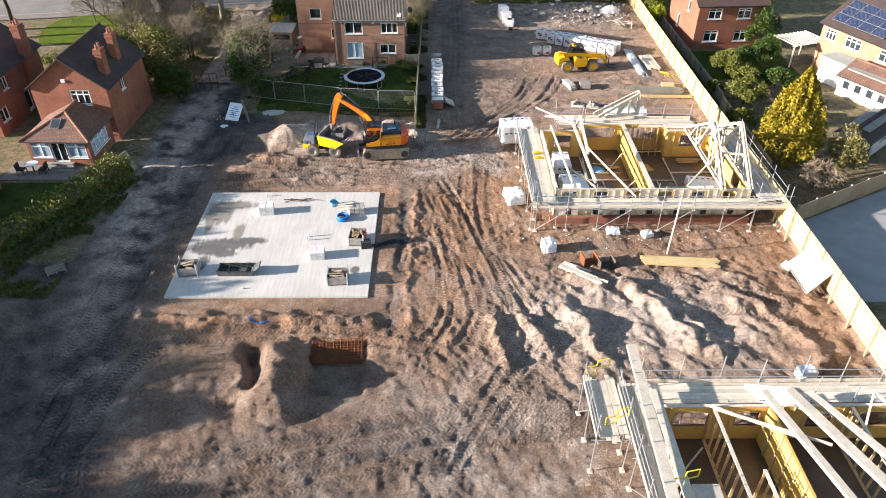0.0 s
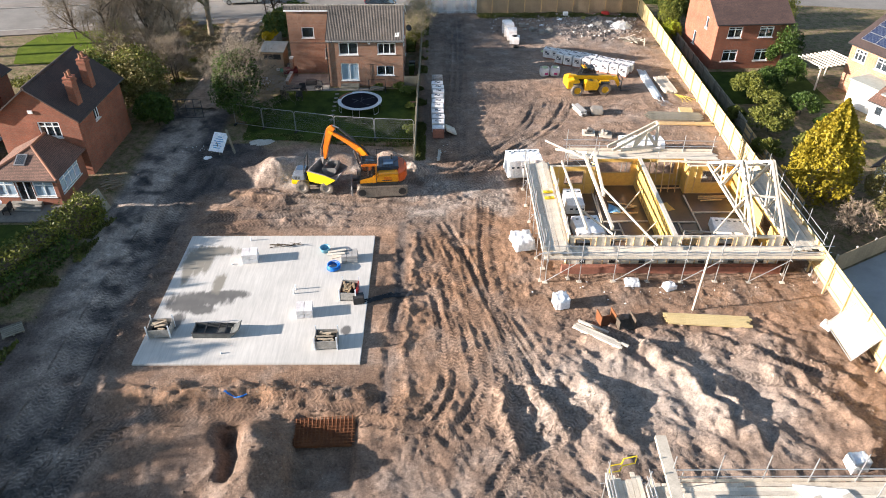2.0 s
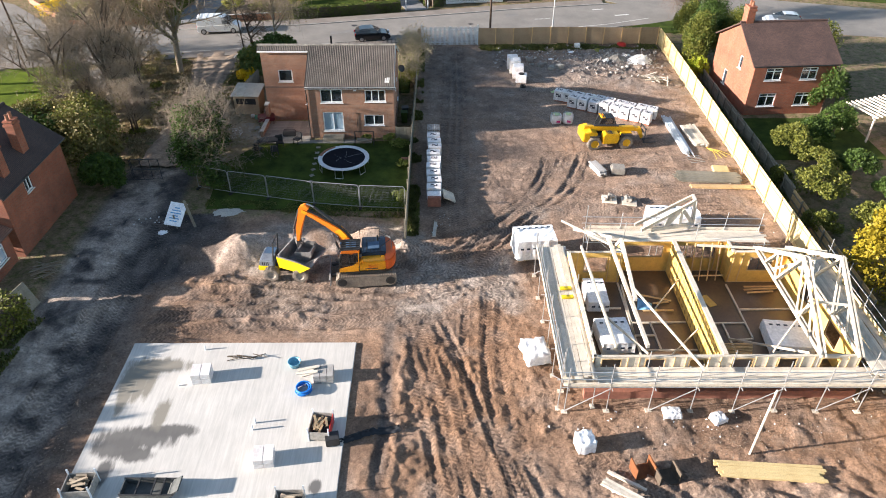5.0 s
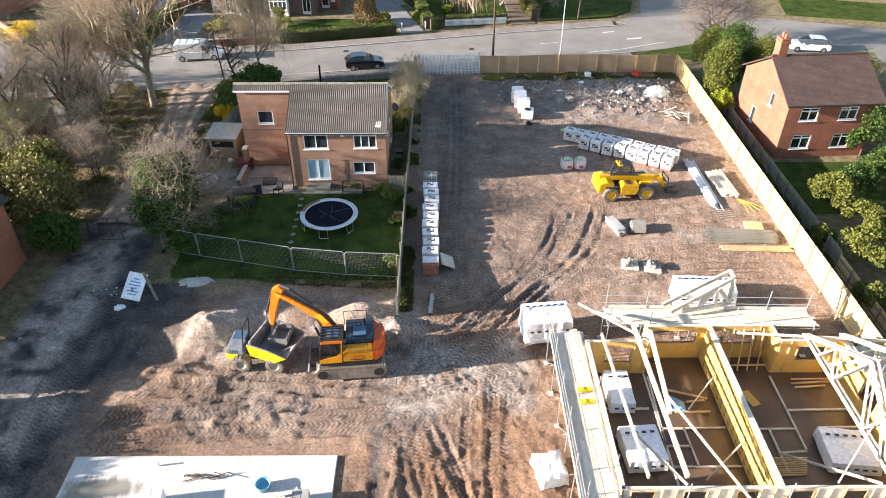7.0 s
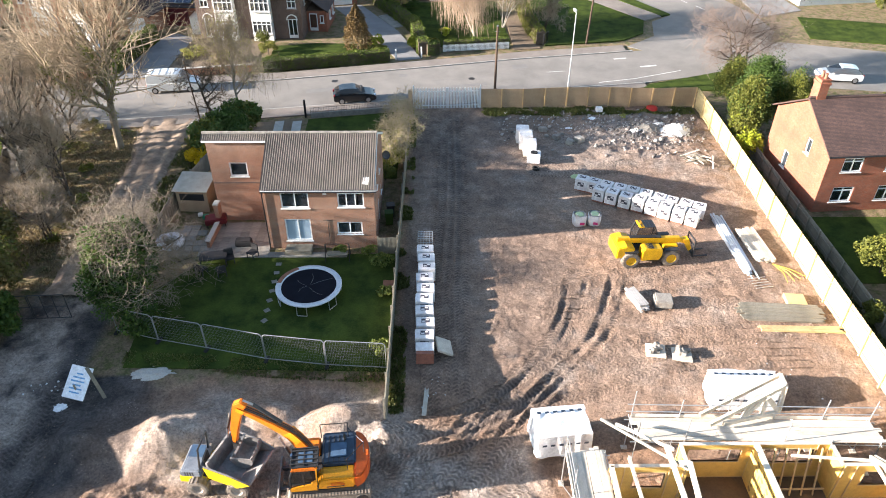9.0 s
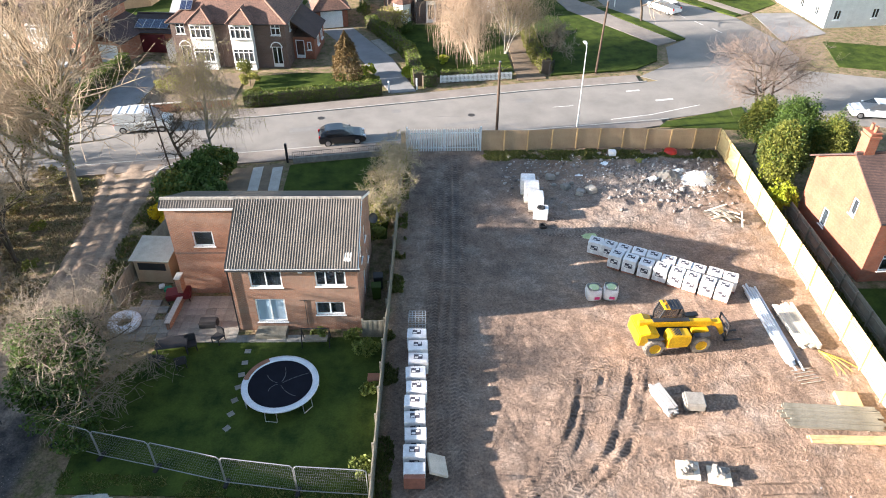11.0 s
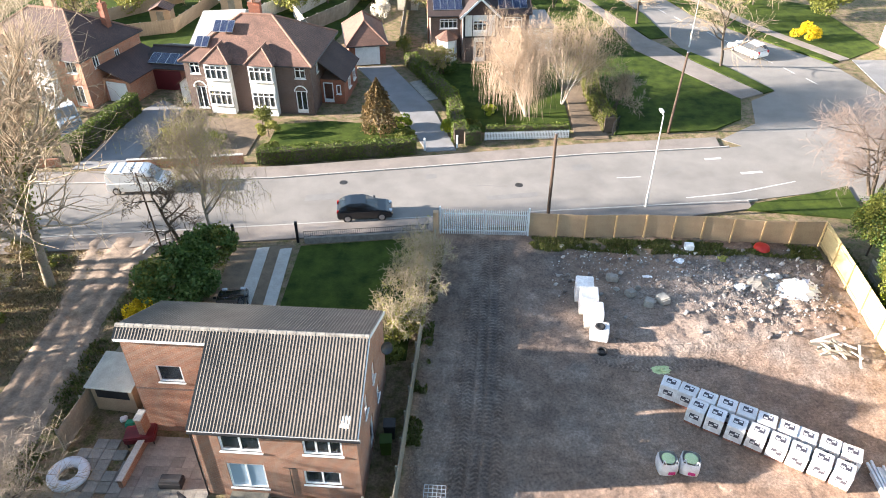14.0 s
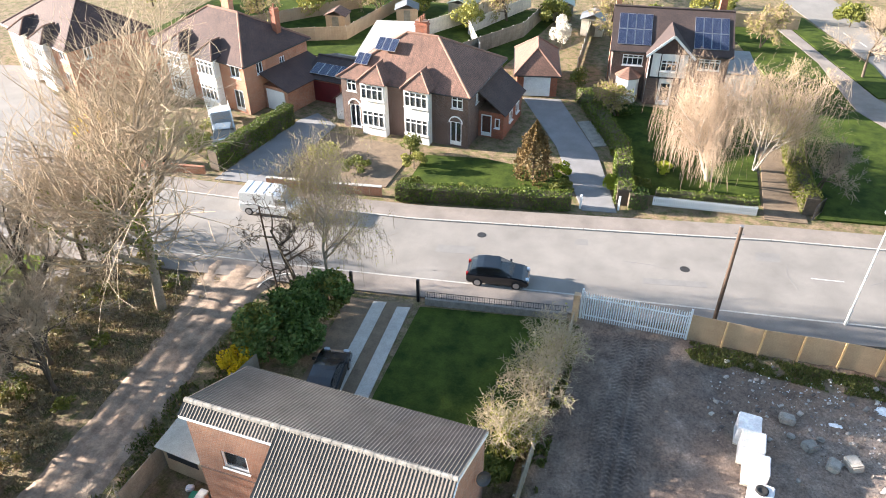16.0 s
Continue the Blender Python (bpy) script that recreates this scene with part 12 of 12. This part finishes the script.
# ---- grass blades and rough growth ----
def grass(name, poly, n, size, mat, label, seed, z=0.02, patchy=0.0):
    """Short upright blades scattered inside a plan outline."""
    rng = np.random.default_rng(seed)
    p = np.array(poly, float)
    lo, hi = p.min(0), p.max(0)
    pts = rng.uniform(lo, hi, (n * 2, 2))
    x, y = pts[:, 0], pts[:, 1]
    inside = np.zeros(len(pts), bool)
    for i in range(len(p)):
        (x0, y0), (x1, y1) = p[i], p[(i + 1) % len(p)]
        hit = ((y0 > y) != (y1 > y)) & (x < (x1 - x0) * (y - y0) / (y1 - y0 + 1e-12) + x0)
        inside ^= hit
    if patchy:
        inside &= fbm(x, y, 1.6, 3, seed) > patchy - 0.5 + 0.38
    pts = pts[inside][:n]
    k = len(pts)
    a = rng.uniform(0, 2 * math.pi, k)
    s = size * rng.uniform(0.6, 1.5, k)
    d = np.stack([np.cos(a), np.sin(a), np.zeros(k)], 1)
    lean = np.concatenate([rng.normal(size=(k, 2)) * 0.35, np.ones((k, 1))], 1)
    zz = np.array([gz(u, v) for u, v in pts]) if z is None else np.full(k, z)
    o = np.concatenate([pts, zz[:, None]], 1)
    w = s[:, None] * 0.35
    vs = np.stack([o - d * w, o + d * w, o + d * w * 0.4 + lean * s[:, None], o - d * w * 0.4 + lean * s[:, None]], 1).reshape(-1, 3)
    tagged(new(name, quad_mesh(name, vs, np.arange(4 * k).reshape(k, 4), mat)), label, "grass", "", "stuff")


M["blade_rough"] = leafy("rough bank grass", (0.06, 0.085, 0.015), (0.16, 0.15, 0.05))
grass("rough_grass", [(-17, 61.6), (-9, 60.6), (-1.9, 60.2), (-1.8, 61.2), (-9, 61.9), (-17, 62.6)], 4500, 0.10, "blade_rough", "rough grass on the bank under the wire fence", 9, None, 0.02)
grass("rough_grass", [(5.0, 93.2), (25, 93.4), (25, 95.0), (5, 94.8)], 9000, 0.12, "blade_rough", "rough grass along the site fence", 10, None, 0.05)
grass("rough_grass", [(-1.75, 58), (-0.9, 58), (-0.9, 94), (-1.6, 94)], 7000, 0.12, "blade_rough", "rough grass along the garden fence", 11, None, 0.1)
grass("rough_grass", [(-34, 68), (-24.2, 68), (-24.2, 91), (-36, 91)], 22000, 0.10, "leaf_dry", "dry grass and leaf litter under the bare trees", 12, -0.03, 0.04)
grass("rough_grass", [(-21, 68), (-18.8, 68), (-18.6, 84), (-20.4, 90.5), (-21, 84)], 5000, 0.12, "blade_rough", "rough grass between lane and fence", 13, 0.0, 0.1)
grass("rough_grass", [(26.0, 62), (27.2, 62), (27.2, 95), (25.9, 95)], 7000, 0.16, "blade_rough", "rough grass between the two fences", 14, -0.03, 0.0)
grass("rough_grass", [(-29, 34.5), (-24.8, 34.5), (-23.6, 49.5), (-25.5, 49.5)], 9000, 0.14, "blade_rough", "rough grass along the hedge foot", 16, None, 0.12)
